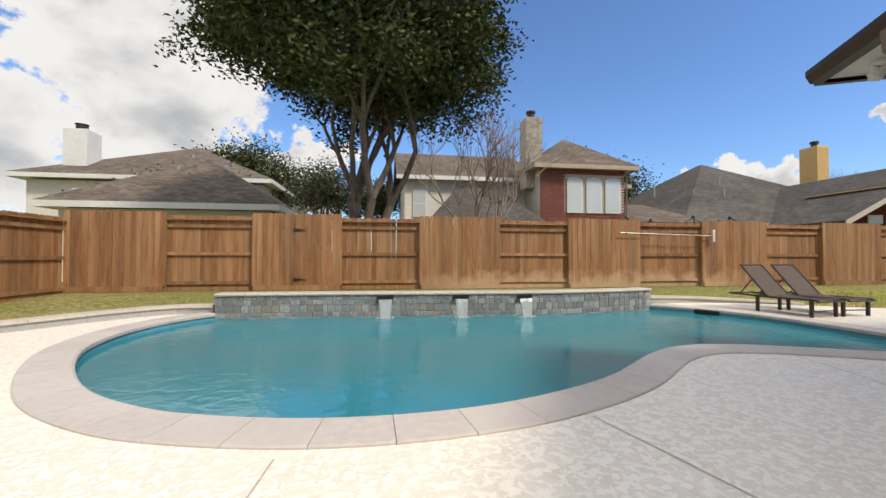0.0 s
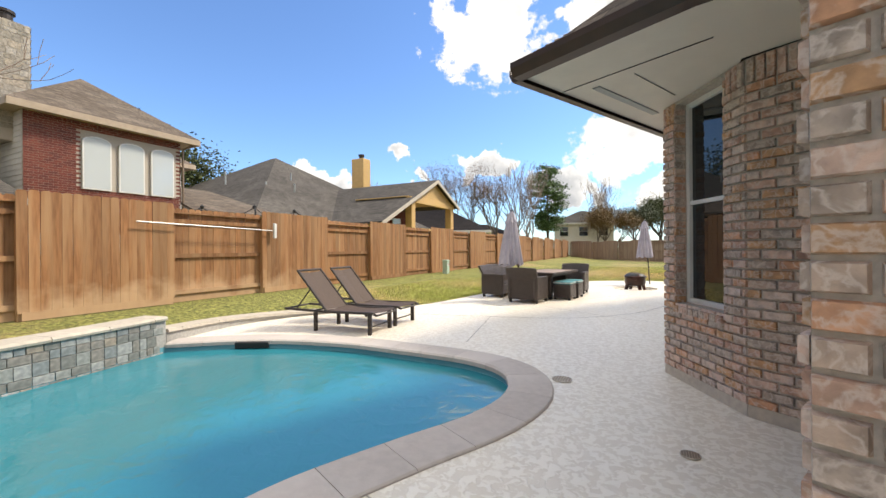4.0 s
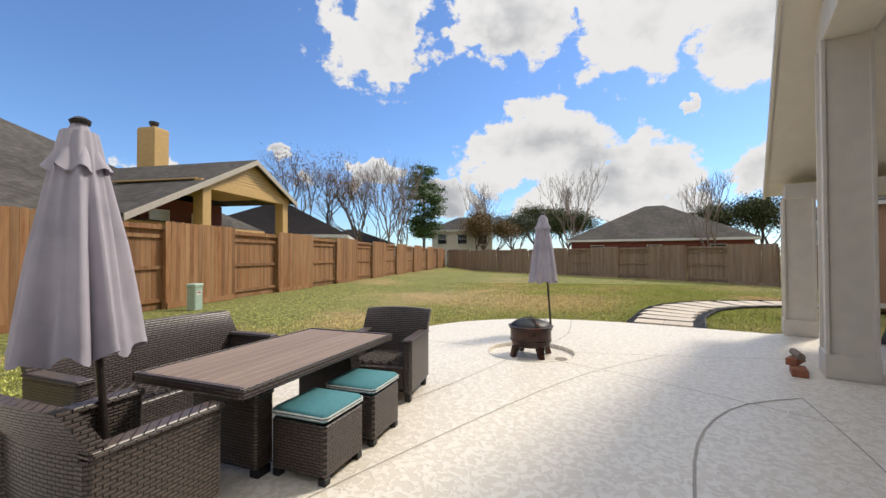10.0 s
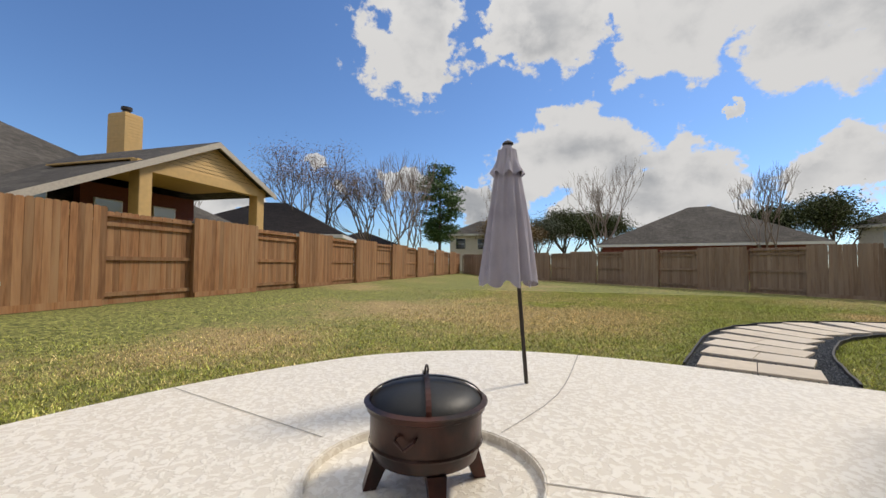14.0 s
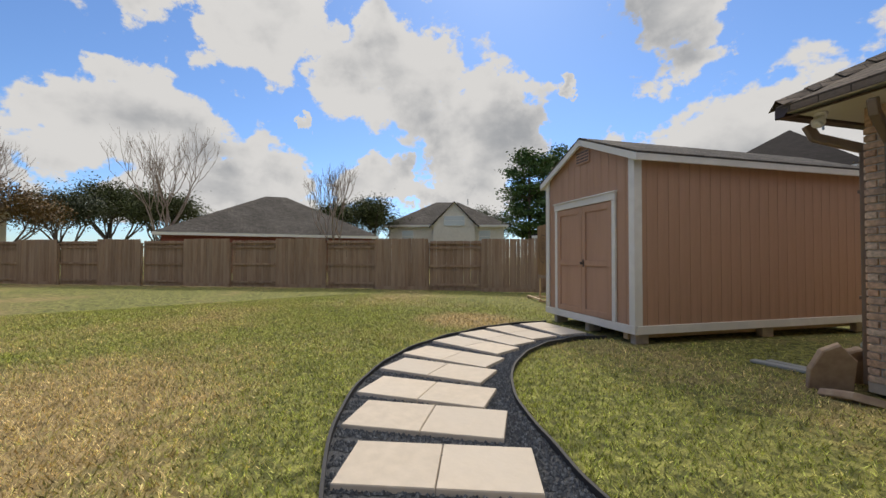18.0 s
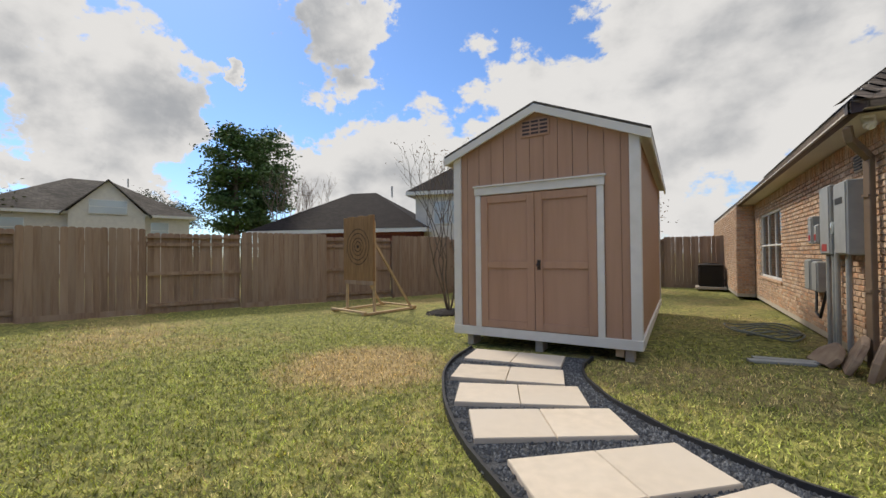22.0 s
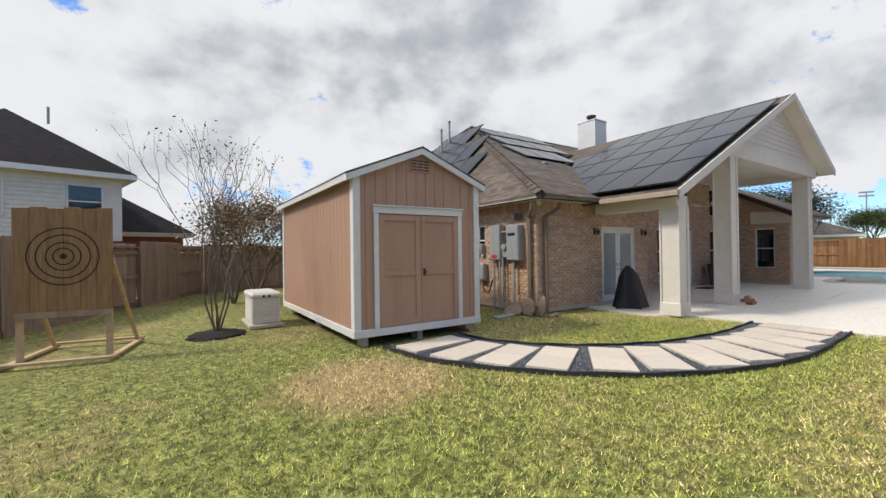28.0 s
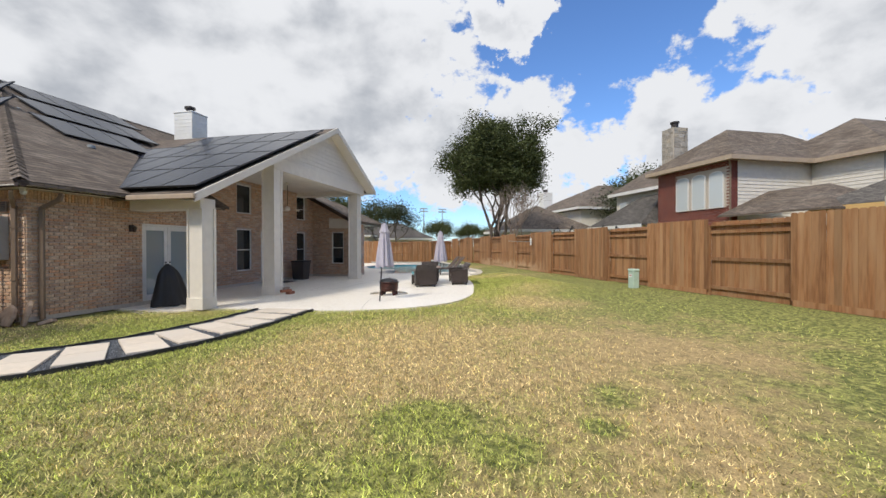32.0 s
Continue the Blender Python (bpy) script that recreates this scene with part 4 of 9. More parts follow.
# coping stones
k = len(rim_line)
i = 0
while i < k - 1:
    j = min(i + 3, k - 1)
    cg = Geo()
    sh = 0.0025
    ins = [rim_line[q] + (rim_line[q] - rim_out[q]).normalized() * 0.03 for q in range(i, j + 1)]
    outs = [rim_out[q] for q in range(i, j + 1)]
    e0, e1 = (ins[1] - ins[0]).normalized() * sh, (ins[-1] - ins[-2]).normalized() * sh
    ins[0], outs[0], ins[-1], outs[-1] = ins[0] + e0, outs[0] + e0, ins[-1] - e1, outs[-1] - e1
    m_ = len(ins)
    rows_ = []
    for f, z in ((0.0, -0.035), (0.0, 0.012), (0.06, 0.03), (0.97, 0.022), (1.0, 0.012), (1.0, -0.035)):
        rows_.append([a.lerp(b, f) + Vector((0, 0, z)) for a, b in zip(ins, outs)])
    for r_ in rows_:
        cg.v += [tuple(p) for p in r_]
    for a in range(5):
        cg.f += [(a * m_ + q, a * m_ + q + 1, (a + 1) * m_ + q + 1, (a + 1) * m_ + q) for q in range(m_ - 1)]
    cg.f += [tuple(a * m_ for a in range(6)), tuple(a * m_ + m_ - 1 for a in range(6))]
    part("coping_stone", cg, COPING, pool)
    i = j
# skimmer mouth
part("skimmer_mouth", Geo().soft(-0.24, 0.24, -0.03, 0.03, -0.09, 0.0, 0.01), BLACK, pool, m=pose(8.17, 9.75, 0.0, 0, 0, -60))

# raised water wall behind the pool, faced with slate tiles
wall = thing("water_wall", "raised pool wall faced with grey slate tiles under a pale stone cap", "wall", kind="structure")
TOPZ = 0.36
wall_back = [p + (h - p) * 1.25 for p, h in zip(wall_line, hole)]
wg = Geo()
n = len(wall_line)
for line, z in ((wall_line, -0.6), (wall_line, TOPZ), (wall_back, TOPZ), (wall_back, -0.1)):
    wg.v += [(p.x, p.y, z) for p in line]
for a in range(3):
    wg.f += [(a * n + q, a * n + q + 1, (a + 1) * n + q + 1, (a + 1) * n + q) for q in range(n - 1)]
wg.f += [(0, n, 2 * n, 3 * n), (n - 1, 2 * n - 1, 3 * n - 1, 4 * n - 1)]
part("core", wg, GROUT, wall)
rng = random.Random(4)
stack = curve([(*p, 0) for p in WALLPTS], 0.05)
SPILL = [1.2, 2.82, 4.25]
course = -0.18
tile_sizes = {}
while course < TOPZ - 0.02:
    h = rng.choice((0.1, 0.15, 0.15))
    h = min(h, TOPZ - course)
    s = 0
    while s < len(stack) - 4:
        w = rng.choice((2, 3, 3, 4))
        e = min(s + w, len(stack) - 1)
        a, b = stack[s], stack[e]
        mid = (a + b) / 2
        if not (course + h > TOPZ - 0.09 and any(abs(mid.x - q) < 0.2 for q in SPILL)):
            key = (e - s, round(h, 3))
            if key not in tile_sizes:
                tile_sizes[key] = mesh_of("tile", Geo().soft(-0.025 * key[0] + 0.004, 0.025 * key[0] - 0.004, -0.012, 0.01, 0.004, h - 0.004, 0.004), TILE)
            d = b - a
            piece("tile", tile_sizes[key], wall, Matrix.Translation((mid.x, mid.y, course)) @ pose(0, 0, 0, 0, 0, math.degrees(math.atan2(d.y, d.x))) @ Matrix.Translation((0, -rng.uniform(0, 0.006), 0)))
        s = e
    course += h
i = 0
cap_front = [p - (h - p).normalized() * 0.04 for p, h in zip(wall_line, hole)]
cap_back = [p + (h - p) * 1.35 for p, h in zip(wall_line, hole)]


def cap_stones(front, back, z0, z1, owner, stepn=3):
    i = 0
    while i < len(front) - 1:
        j = min(i + stepn, len(front) - 1)
        cg = Geo()
        m_ = j - i + 1
        sh = (front[i + 1] - front[i]).normalized() * 0.004
        for f, dz in ((0.0, 0.0), (-0.02, 0.5), (0.04, 1.0), (0.96, 1.0), (1.0, 0.0)):
            for q in range(i, j + 1):
                p = front[q].lerp(back[q], f) + (sh if q == i else (-sh if q == j else Vector()))
                zz = (z0[q] if isinstance(z0, list) else z0)
                cg.v.append((p.x, p.y, zz + (z1 - (0 if isinstance(z0, list) else 0)) * dz))
        for a in range(4):
            cg.f += [(a * m_ + q, a * m_ + q + 1, (a + 1) * m_ + q + 1, (a + 1) * m_ + q) for q in range(m_ - 1)]
        cg.f += [tuple(a * m_ for a in range(5)), tuple(a * m_ + m_ - 1 for a in range(5)), tuple(range(m_)) + tuple(4 * m_ + q for q in range(m_ - 1, -1, -1))]
        part("cap_stone", cg, CAP, owner)
        i = j


cap_stones(cap_front, cap_back, TOPZ, 0.055, wall)
for q in SPILL:
    near = min(wall_line, key=lambda p: abs(p.x - q))
    sp = thing("spillway", "dark metal spillway lip with a thin falling sheet of water", "fountain", "water wall spillways", m=pose(near.x, near.y, 0))
    part("mouth", Geo().soft(-0.17, 0.17, -0.035, 0.04, TOPZ - 0.075, TOPZ - 0.004, 0.005), BLACK, sp)
    part("lip", Geo().box(-0.17, 0.17, -0.10, 0.0, TOPZ - 0.082, TOPZ - 0.076), BRONZE, sp)
    fg = Geo()
    cols, rws = 11, 9
    for r_ in range(rws):
        f = r_ / (rws - 1)
        for c_ in range(cols):
            x = (c_ / (cols - 1) - 0.5) * (0.27 - 0.08 * f)
            fg.v.append((x + rng.uniform(-0.004, 0.004) * f, -0.09 - 0.12 * f ** 0.6 + rng.uniform(-0.006, 0.006), TOPZ - 0.08 - (TOPZ + 0.02) * f))
    fg.f += [(r_ * cols + c_, r_ * cols + c_ + 1, (r_ + 1) * cols + c_ + 1, (r_ + 1) * cols + c_) for r_ in range(rws - 1) for c_ in range(cols - 1)]
    fall = part("water_sheet", fg, FALLS, sp, "falling sheet of water", smooth=60)
    fall.visible_shadow = False
    sg = Geo()
    for _ in range(26):
        a, r = rng.uniform(0, 6.28), rng.uniform(0, 0.2)
        sg.lathe([(0.001, -0.1), (rng.uniform(0.012, 0.03), -0.095), (0.001, -0.09 + rng.uniform(0, 0.015))], 6, (r * math.cos(a), -0.22 + 0.6 * r * math.sin(a)), cap=False)
    part("splash", sg, FALLS, sp)["kind"] = "stuff"

# low curved kerbs that carry on from the wall on both sides
def kerb(pts, z_a, z_b, label):
    line = curve([(*p, 0) for p in pts], 0.25)
    n = len(line)
    fr, bk = offset(line, 0.14), offset(line, -0.14)
    zs = [z_a + (z_b - z_a) * i / (n - 1) for i in range(n)]
    t = thing("garden_kerb", label, "kerb", kind="structure")
    kg = Geo()
    for ln, lo in ((fr, True), (fr, False), (bk, False), (bk, True)):
        kg.v += [(p.x, p.y, -0.1 if lo else z) for p, z in zip(ln, zs)]
    for a in range(3):
        kg.f += [(a * n + q, a * n + q + 1, (a + 1) * n + q + 1, (a + 1) * n + q) for q in range(n - 1)]
    kg.f += [(0, n, 2 * n, 3 * n), (n - 1, 2 * n - 1, 3 * n - 1, 4 * n - 1)]
    part("face", kg, GROUT, t)
    for i in range(n - 1):
        for ln, sgn in ((fr, 1), (bk, -1)):
            a, b = ln[i], ln[i + 1]
            d = b - a
            o = Vector((d.y, -d.x, 0)).normalized() * sgn * 0.006
            h = min(zs[i], zs[i + 1])
            if h > 0.02 and sgn == 1:
                m = Matrix.Translation(((a + b) / 2 + o)) @ pose(0, 0, 0, 0, 0, math.degrees(math.atan2(d.y, d.x)))
                part("tile", Geo().soft(-d.length / 2 + 0.004, d.length / 2 - 0.004, -0.008, 0.008, -0.04, h - 0.004, 0.003), TILE, t, m=m)
    cap_stones(offset(line, 0.18), offset(line, -0.18), zs, 0.045, t)


kerb([(-2.25, 10.75), (-3.1, 10.72), (-3.85, 10.05), (-4.55, 9.05), (-5.55, 7.55), (-6.9, 5.6)], 0.13, 0.10, "low curved kerb with a pale stone cap along the lawn")
kerb([(11.3, 10.25), (10.7, 10.72), (9.9, 11.1), (8.8, 11.28), (7.55, 10.98)], 0.0, 0.16, "low curved kerb with a pale stone cap behind the loungers")

# ---- timber fences ----
PW, PH = 0.140, 2.02
dog = Geo()
dog.add([(x, y, z) for y in (-0.009, 0.009) for x, z in ((-PW / 2, 0), (PW / 2, 0), (PW / 2, PH - 0.03), (PW / 2 - 0.03, PH), (-PW / 2 + 0.03, PH), (-PW / 2, PH - 0.03))],
        [(0, 1, 2, 3, 4, 5), (11, 10, 9, 8, 7, 6)] + [(i, i + 6, (i + 1) % 6 + 6, (i + 1) % 6) for i in range(6)])
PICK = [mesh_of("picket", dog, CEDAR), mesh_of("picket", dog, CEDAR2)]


def rail_mesh(name, L, w, h, material):
    return mesh_of(name, Geo().box(0, L, -w / 2, w / 2, -h / 2, h / 2), material)


RAILS = {}


def fence_run(a, b, old, first_back, group, zf, label_a, label_b, sec=2.3):
    """Good-neighbour fence: sections face this side and the other by turns."""
    a, b = Vector((*a, 0)), Vector((*b, 0))
    d = (b - a)
    n = max(1, round(d.length / sec))
    L = d.length / n
    ang = math.degrees(math.atan2(d.y, d.x))
    d.normalize()
    wood = (CEDAR, CEDAR2)[old]
    for i in range(n):
        p = a + d * L * i
        back = (i + first_back) % 2 == 0
        z = min(zf(p.x, p.y), zf(p.x + d.x * L, p.y + d.y * L)) + 0.015
        t = thing("fence_section", label_b if back else label_a, "fence", group, pose(p.x, p.y, z, 0, 0, ang))
        key = (round(L, 3), old)
        if key not in RAILS:
            RAILS[key] = (rail_mesh("rail", L, 0.045, 0.09, wood), rail_mesh("kickboard", L, 0.03, 0.14, wood), rail_mesh("cap_rail", L, 0.13, 0.035, wood), mesh_of("post", Geo().soft(-0.045, 0.045, -0.045, 0.045, 0, 1.98, 0.004), wood))
        rail, kick, caprail, post = RAILS[key]
        piece("post", post, t, Matrix.Translation((0, 0, -0.02)))
        side = 0.075 if back else -0.075
        for hz in (0.22, 1.02, 1.78):
            piece("rail", rail, t, Matrix.Translation((0, 0.035 if back else 0.0, hz)))
        piece("kickboard", kick, t, Matrix.Translation((0, side, 0.07)))
        if back:
            piece("cap_rail", caprail, t, Matrix.Translation((0, 0.04, PH - 0.06)))
        m = int(L / (PW + 0.003)) + (0 if back else 1)
        x0 = (L - m * (PW + 0.003)) / 2
        for k in range(m):
            piece("picket", PICK[old], t, Matrix.Translation((x0 + (k + 0.5) * (PW + 0.003), side, 0.13 - (0.08 if back else 0.0) + rng.uniform(-0.008, 0.008))) @ pose(0, 0, 0, 0, rng.uniform(-0.3, 0.3), 0))


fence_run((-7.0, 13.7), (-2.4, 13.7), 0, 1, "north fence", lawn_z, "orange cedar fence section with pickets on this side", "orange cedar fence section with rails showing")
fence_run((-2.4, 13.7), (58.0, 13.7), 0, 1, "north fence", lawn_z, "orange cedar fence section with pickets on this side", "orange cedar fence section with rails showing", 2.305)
fence_run((-7.0, -6.0), (-7.0, 13.6), 0, 0, "west fence", lawn_z, "orange cedar fence section with pickets on this side", "orange cedar fence section with rails showing")
fence_run((58.8, 13.6), (33.75, -9.05), 1, 0, "back fence", lawn_z, "weathered brown fence section with pickets on this side", "weathered brown fence section with rails showing")
fence_run((33.75, -9.05), (17.2, -22.5), 1, 1, "back fence", lawn_z, "weathered brown fence section with pickets on this side", "weathered brown fence section with rails showing")
# gate hardware on the north fence
gate = thing("gate_hinges", "black strap hinges on the fence gate", "hinge", m=pose(-1.25, 13.58, 0.2))
for z in (0.33, 1.72):
    part("strap", Geo().add([(-0.06, 0, z - 0.03), (0.3, 0, z), (-0.06, 0, z + 0.03), (-0.06, 0.012, z - 0.03), (0.3, 0.012, z), (-0.06, 0.012, z + 0.03)], [(0, 1, 2), (5, 4, 3), (0, 3, 4, 1), (1, 4, 5, 2), (2, 5, 3, 0)]), BLACK, gate)
    part("knuckle", Geo().tube([(-0.07, -0.005, z - 0.05), (-0.07, -0.005, z + 0.05)], 0.012), BLACK, gate)
brush = thing("pool_brush", "long pool pole with a white brush hung on the fence", "pool brush")
part("pole", Geo().tube([(8.5, 13.50, 1.93), (11.75, 13.50, 1.86)], 0.016), STEEL, brush)
part("brush_head", Geo().soft(11.74, 11.82, 13.46, 13.53, 1.66, 2.06, 0.01), PVC, brush)
part("hook", Geo().tube([(8.7, 13.62, 1.95), (8.7, 13.5, 1.9), (8.7, 13.48, 1.95)], 0.008), BLACK, brush)

# ---- brick walls ----
BW, BH, BD, BJ = 0.190, 0.064, 0.02, 0.013
BRICK_ME = {}


def brick_mesh(w, h, material):
    key = (round(w, 3), round(h, 3), material.name)
    if key not in BRICK_ME:
        b = 0.005
        gb = Geo().add([(-w / 2, 0, 0), (w / 2, 0, 0), (w / 2, 0, h), (-w / 2, 0, h), (-w / 2 + b, -BD, b), (w / 2 - b, -BD, b), (w / 2 - b, -BD, h - b), (-w / 2 + b, -BD, h - b)],
                       [(4, 5, 6, 7), (0, 1, 5, 4), (1, 2, 6, 5), (2, 3, 7, 6), (3, 0, 4, 7)])
        BRICK_ME[key] = gb
    return BRICK_ME[key]


def brick_face(owner, a, b, z0, z1, material=None, holes=(), single=0, soldier=True):
    """Bricks on the face from a to b (u, v), outside on the right hand. holes: (s0, s1, z0, z1). single: how many are objects of their own."""
    material = material or BRICK
    A, B = Vector((*a, 0)), Vector((*b, 0))
    d = B - A
    L = d.length
    d.normalize()
    nrm = Vector((d.y, -d.x, 0))
    basis = Matrix(((d.x, -nrm.x, 0, 0), (d.y, -nrm.y, 0, 0), (0, 0, 1, 0), (0, 0, 0, 1)))
    g = Geo()
    z, row, made = z0, 0, 0
    solid_top = z1 - (0.21 if soldier else 0)

    def put(s, w, h, zz):
        nonlocal made
        if any(s + w / 2 > h0 and s - w / 2 < h1 and zz + h > h2 and zz < h3 for h0, h1, h2, h3 in holes):
            return
        jit = rng.uniform(-0.003, 0.003)
        m = Matrix.Translation(A + d * s + nrm * jit + Vector((0, 0, zz))) @ basis
        src = brick_mesh(w, h, material)
        if made < single:
            if not src.v:
                return
            key = ("me", round(w, 3), round(h, 3), material.name)
            if key not in BRICK_ME:
                BRICK_ME[key] = mesh_of("brick", src, material)
            piece("brick", BRICK_ME[key], owner, m)
        else:
            g.add([m @ Vector(p) for p in src.v], src.f)
        made += 1

    while z + BH <= solid_top + 0.001:
        s = -(BW + BJ) / 2 if row % 2 else 0.0
        while s < L - 0.02:
            s0, s1 = max(0, s), min(L, s + BW)
            if s1 - s0 > 0.03:
                # cut bricks at openings
                cut = [(s0, s1)]
                for h0, h1, h2, h3 in holes:
                    if z + BH > h2 and z < h3:
                        cut = [q for c0, c1 in cut for q in ((c0, min(c1, h0)), (max(c0, h1), c1)) if q[1] - q[0] > 0.03]
                for c0, c1 in cut:
                    put((c0 + c1) / 2, c1 - c0, BH, z)
            s += BW + BJ
        z += BH + BJ
        row += 1
    if soldier:
        s = 0.03
        while s < L - 0.03:
            put(s, 0.057, 0.194, solid_top + 0.004)
            s += 0.067
    if g.v:
        st = part("bricks", g, material, owner)
        st["kind"] = "stuff"


def wall_core(owner, a, b, z0, z1, thick=0.2, holes=(), material=None):
    A, B = Vector((*a, 0)), Vector((*b, 0))
    d = B - A
    L = d.length
    d.normalize()
    nrm = Vector((d.y, -d.x, 0))
    basis = Matrix(((d.x, -nrm.x, 0, A.x), (d.y, -nrm.y, 0, A.y), (0, 0, 1, 0), (0, 0, 0, 1)))
    g = Geo()
    ss = sorted({0.0, L, *[h for q in holes for h in q[:2]]})
    for s0, s1 in zip(ss, ss[1:]):
        zs = [(z0, z1)]
        for h0, h1, h2, h3 in holes:
            if s0 >= h0 - 1e-6 and s1 <= h1 + 1e-6:
                zs = [q for c0, c1 in zs for q in ((c0, min(c1, h2)), (max(c0, h3), c1)) if q[1] - q[0] > 1e-4]
        for c0, c1 in zs:
            g.box(s0, s1, 0.004, thick, c0, c1, basis)
    part("mortar_core", g, material or MORTAR, owner)
    return basis


def window(owner_name, basis, s0, s1, z0, z1, label, panes=(1, 2), glass=None, door=False, frame_mat=None, sill=True):
    """Framed window or glazed door filling an opening of a wall."""
    fm = frame_mat or WHITE
    t = thing(owner_name, label, "door" if door else "window", kind="structure", m=HM @ basis)
    f = 0.05
    for x0, x1, zz0, zz1 in ((s0, s0 + f, z0, z1), (s1 - f, s1, z0, z1), (s0 + f, s1 - f, z1 - f, z1), (s0 + f, s1 - f, z0, z0 + f)):
        part("window_frame", Geo().soft(x0, x1, 0.02, 0.10, zz0, zz1, 0.004), fm, t)
    nx_, nz_ = panes
    for i in range(1, nx_):
        x = s0 + (s1 - s0) * i / nx_
        part("mullion", Geo().soft(x - 0.02, x + 0.02, 0.03, 0.09, z0 + f, z1 - f, 0.003), fm, t)
    for i in range(1, nz_):
        z = z0 + (z1 - z0) * i / nz_
        part("transom", Geo().soft(s0 + f, s1 - f, 0.028, 0.092, z - 0.02, z + 0.02, 0.003), fm, t)
    part("pane", Geo().box(s0 + f, s1 - f, 0.055, 0.063, z0 + f, z1 - f), glass or GLASS, t)
    if sill:
        part("window_sill", Geo().soft(s0 - 0.06, s1 + 0.06, -0.05, 0.03, z0 - 0.065, z0 - 0.003, 0.008), BRICK2, t)
    return t


def double_door(basis, s0, s1, z1, label):
    t = thing("door", label, "door", kind="structure", m=HM @ basis)
    f = 0.05
    for x0, x1, a, b in ((s0, s0 + f, 0, z1), (s1 - f, s1, 0, z1), (s0 + f, s1 - f, z1 - f, z1)):
        part("door_frame", Geo().soft(x0, x1, 0.0, 0.11, a, b, 0.004), WHITE, t)
    part("threshold", Geo().soft(s0 + f, s1 - f, 0.0, 0.12, 0.0, 0.03, 0.004), STEEL, t)
    mid = (s0 + s1) / 2
    for x0, x1, hx in ((s0 + f, mid - 0.003, mid - 0.07), (mid + 0.003, s1 - f, mid + 0.07)):
        leaf = part("leaf", Geo().soft(x0, x0 + 0.11, 0.03, 0.075, 0.03, z1 - f, 0.003).soft(x1 - 0.11, x1, 0.03, 0.075, 0.03, z1 - f, 0.003)
                    .soft(x0 + 0.11, x1 - 0.11, 0.03, 0.075, 0.03, 0.26, 0.003).soft(x0 + 0.11, x1 - 0.11, 0.03, 0.075, z1 - f - 0.13, z1 - f, 0.003), WHITE, t)
        part("pane", Geo().box(x0 + 0.11, x1 - 0.11, 0.05, 0.056, 0.26, z1 - f - 0.13), DOORGLASS, leaf)
        part("door_handle", Geo().tube([(hx, 0.03, 1.0), (hx, -0.03, 1.0), (hx + 0.09 * (1 if hx < mid else -1) * -1, -0.035, 1.0)], 0.01).lathe([(0.025, 0)] * 2, 8, (0, 0)), BRONZE, leaf)
        part("deadbolt", Geo().soft(hx - 0.025, hx + 0.025, 0.015, 0.03, 1.12, 1.17, 0.006), BRONZE, leaf)
    return t


def house_wall(name, a, b, z1, label, holes=(), single=0, material=None, soldier=True, z0=0.10):
    t = thing(name, label, "wall", kind="structure", m=HM)
    wb = wall_core(t, a, b, 0.0, z1, holes=holes)
    brick_face(t, a, b, z0, z1, material, holes, single, soldier)
    A, B = Vector((*a, 0)), Vector((*b, 0))
    L = (B - A).length
    part("plinth", Geo().box(0, L, -0.012, 0.004, 0.0, z0, wb), CAP, t)
    return wb


EAVE = 2.84
# west wing with the angled bay (u along the house, v towards the garden)
house_wall("wall_west", (2.97, 6.08), (2.97, -6.0), EAVE, "rough tumbled brick wall in pink, buff and grey", single=60)
house_wall("wall_recess", (5.62, 6.08), (2.97, 6.08), EAVE, "rough tumbled brick wall in pink, buff and grey")
house_wall("wall_bay_side", (5.73, 6.92), (5.62, 6.08), EAVE, "narrow tumbled brick side of the bay", single=60)
BAYWIN = (0.20, 0.90, 0.78, EAVE - 0.03)
wb = house_wall("wall_bay_corner", (6.43, 7.84), (5.73, 6.92), EAVE, "angled tumbled brick bay wall around a deep-set window", holes=[BAYWIN], single=60)
bay_window = window("window_bay", wb @ Matrix.Translation((0, 0.085, 0)), *BAYWIN, "tall white sash window set deep in the brick bay", glass=GLASS, sill=False)
# brick jambs and a sloped rowlock sill in the reveal
zr_ = BAYWIN[2]
while zr_ + BH < BAYWIN[3]:
    for xs_, xe_ in ((BAYWIN[0] - 0.02, BAYWIN[0] + 0.004), (BAYWIN[1] - 0.004, BAYWIN[1] + 0.02)):
        part("jamb_brick", Geo().soft(xs_, xe_, -0.098, 0.012, zr_, zr_ + BH, 0.004), BRICK, bay_window)
    zr_ += BH + BJ
for k_ in range(9):
    x_ = BAYWIN[0] + 0.006 + k_ * 0.078
    part("sill_brick", Geo().add([(x_, -0.125, BAYWIN[2] - 0.09), (x_ + 0.068, -0.125, BAYWIN[2] - 0.09), (x_ + 0.068, -0.125, BAYWIN[2] - 0.03), (x_, -0.125, BAYWIN[2] - 0.03), (x_, 0.03, BAYWIN[2] - 0.09), (x_ + 0.068, 0.03, BAYWIN[2] - 0.09), (x_ + 0.068, 0.03, BAYWIN[2] + 0.004), (x_, 0.03, BAYWIN[2] + 0.004)],
         [(0, 1, 2, 3), (3, 2, 6, 7), (0, 3, 7, 4), (1, 5, 6, 2), (4, 7, 6, 5), (0, 4, 5, 1)]), BRICK, bay_window)
house_wall("wall_bay_front", (8.0, 7.84), (6.43, 7.84), EAVE, "tumbled brick front wall of the bay", single=40)
wb = house_wall("wall_wing_east", (8.0, 5.5), (8.0, 7.84), EAVE, "tan brick wing wall with a sash window", holes=[(1.15, 1.85, 0.68, 2.4)], material=BRICK2)
window("window_wing", wb, 1.15, 1.85, 0.68, 2.4, "white sash window in a tan brick wall")
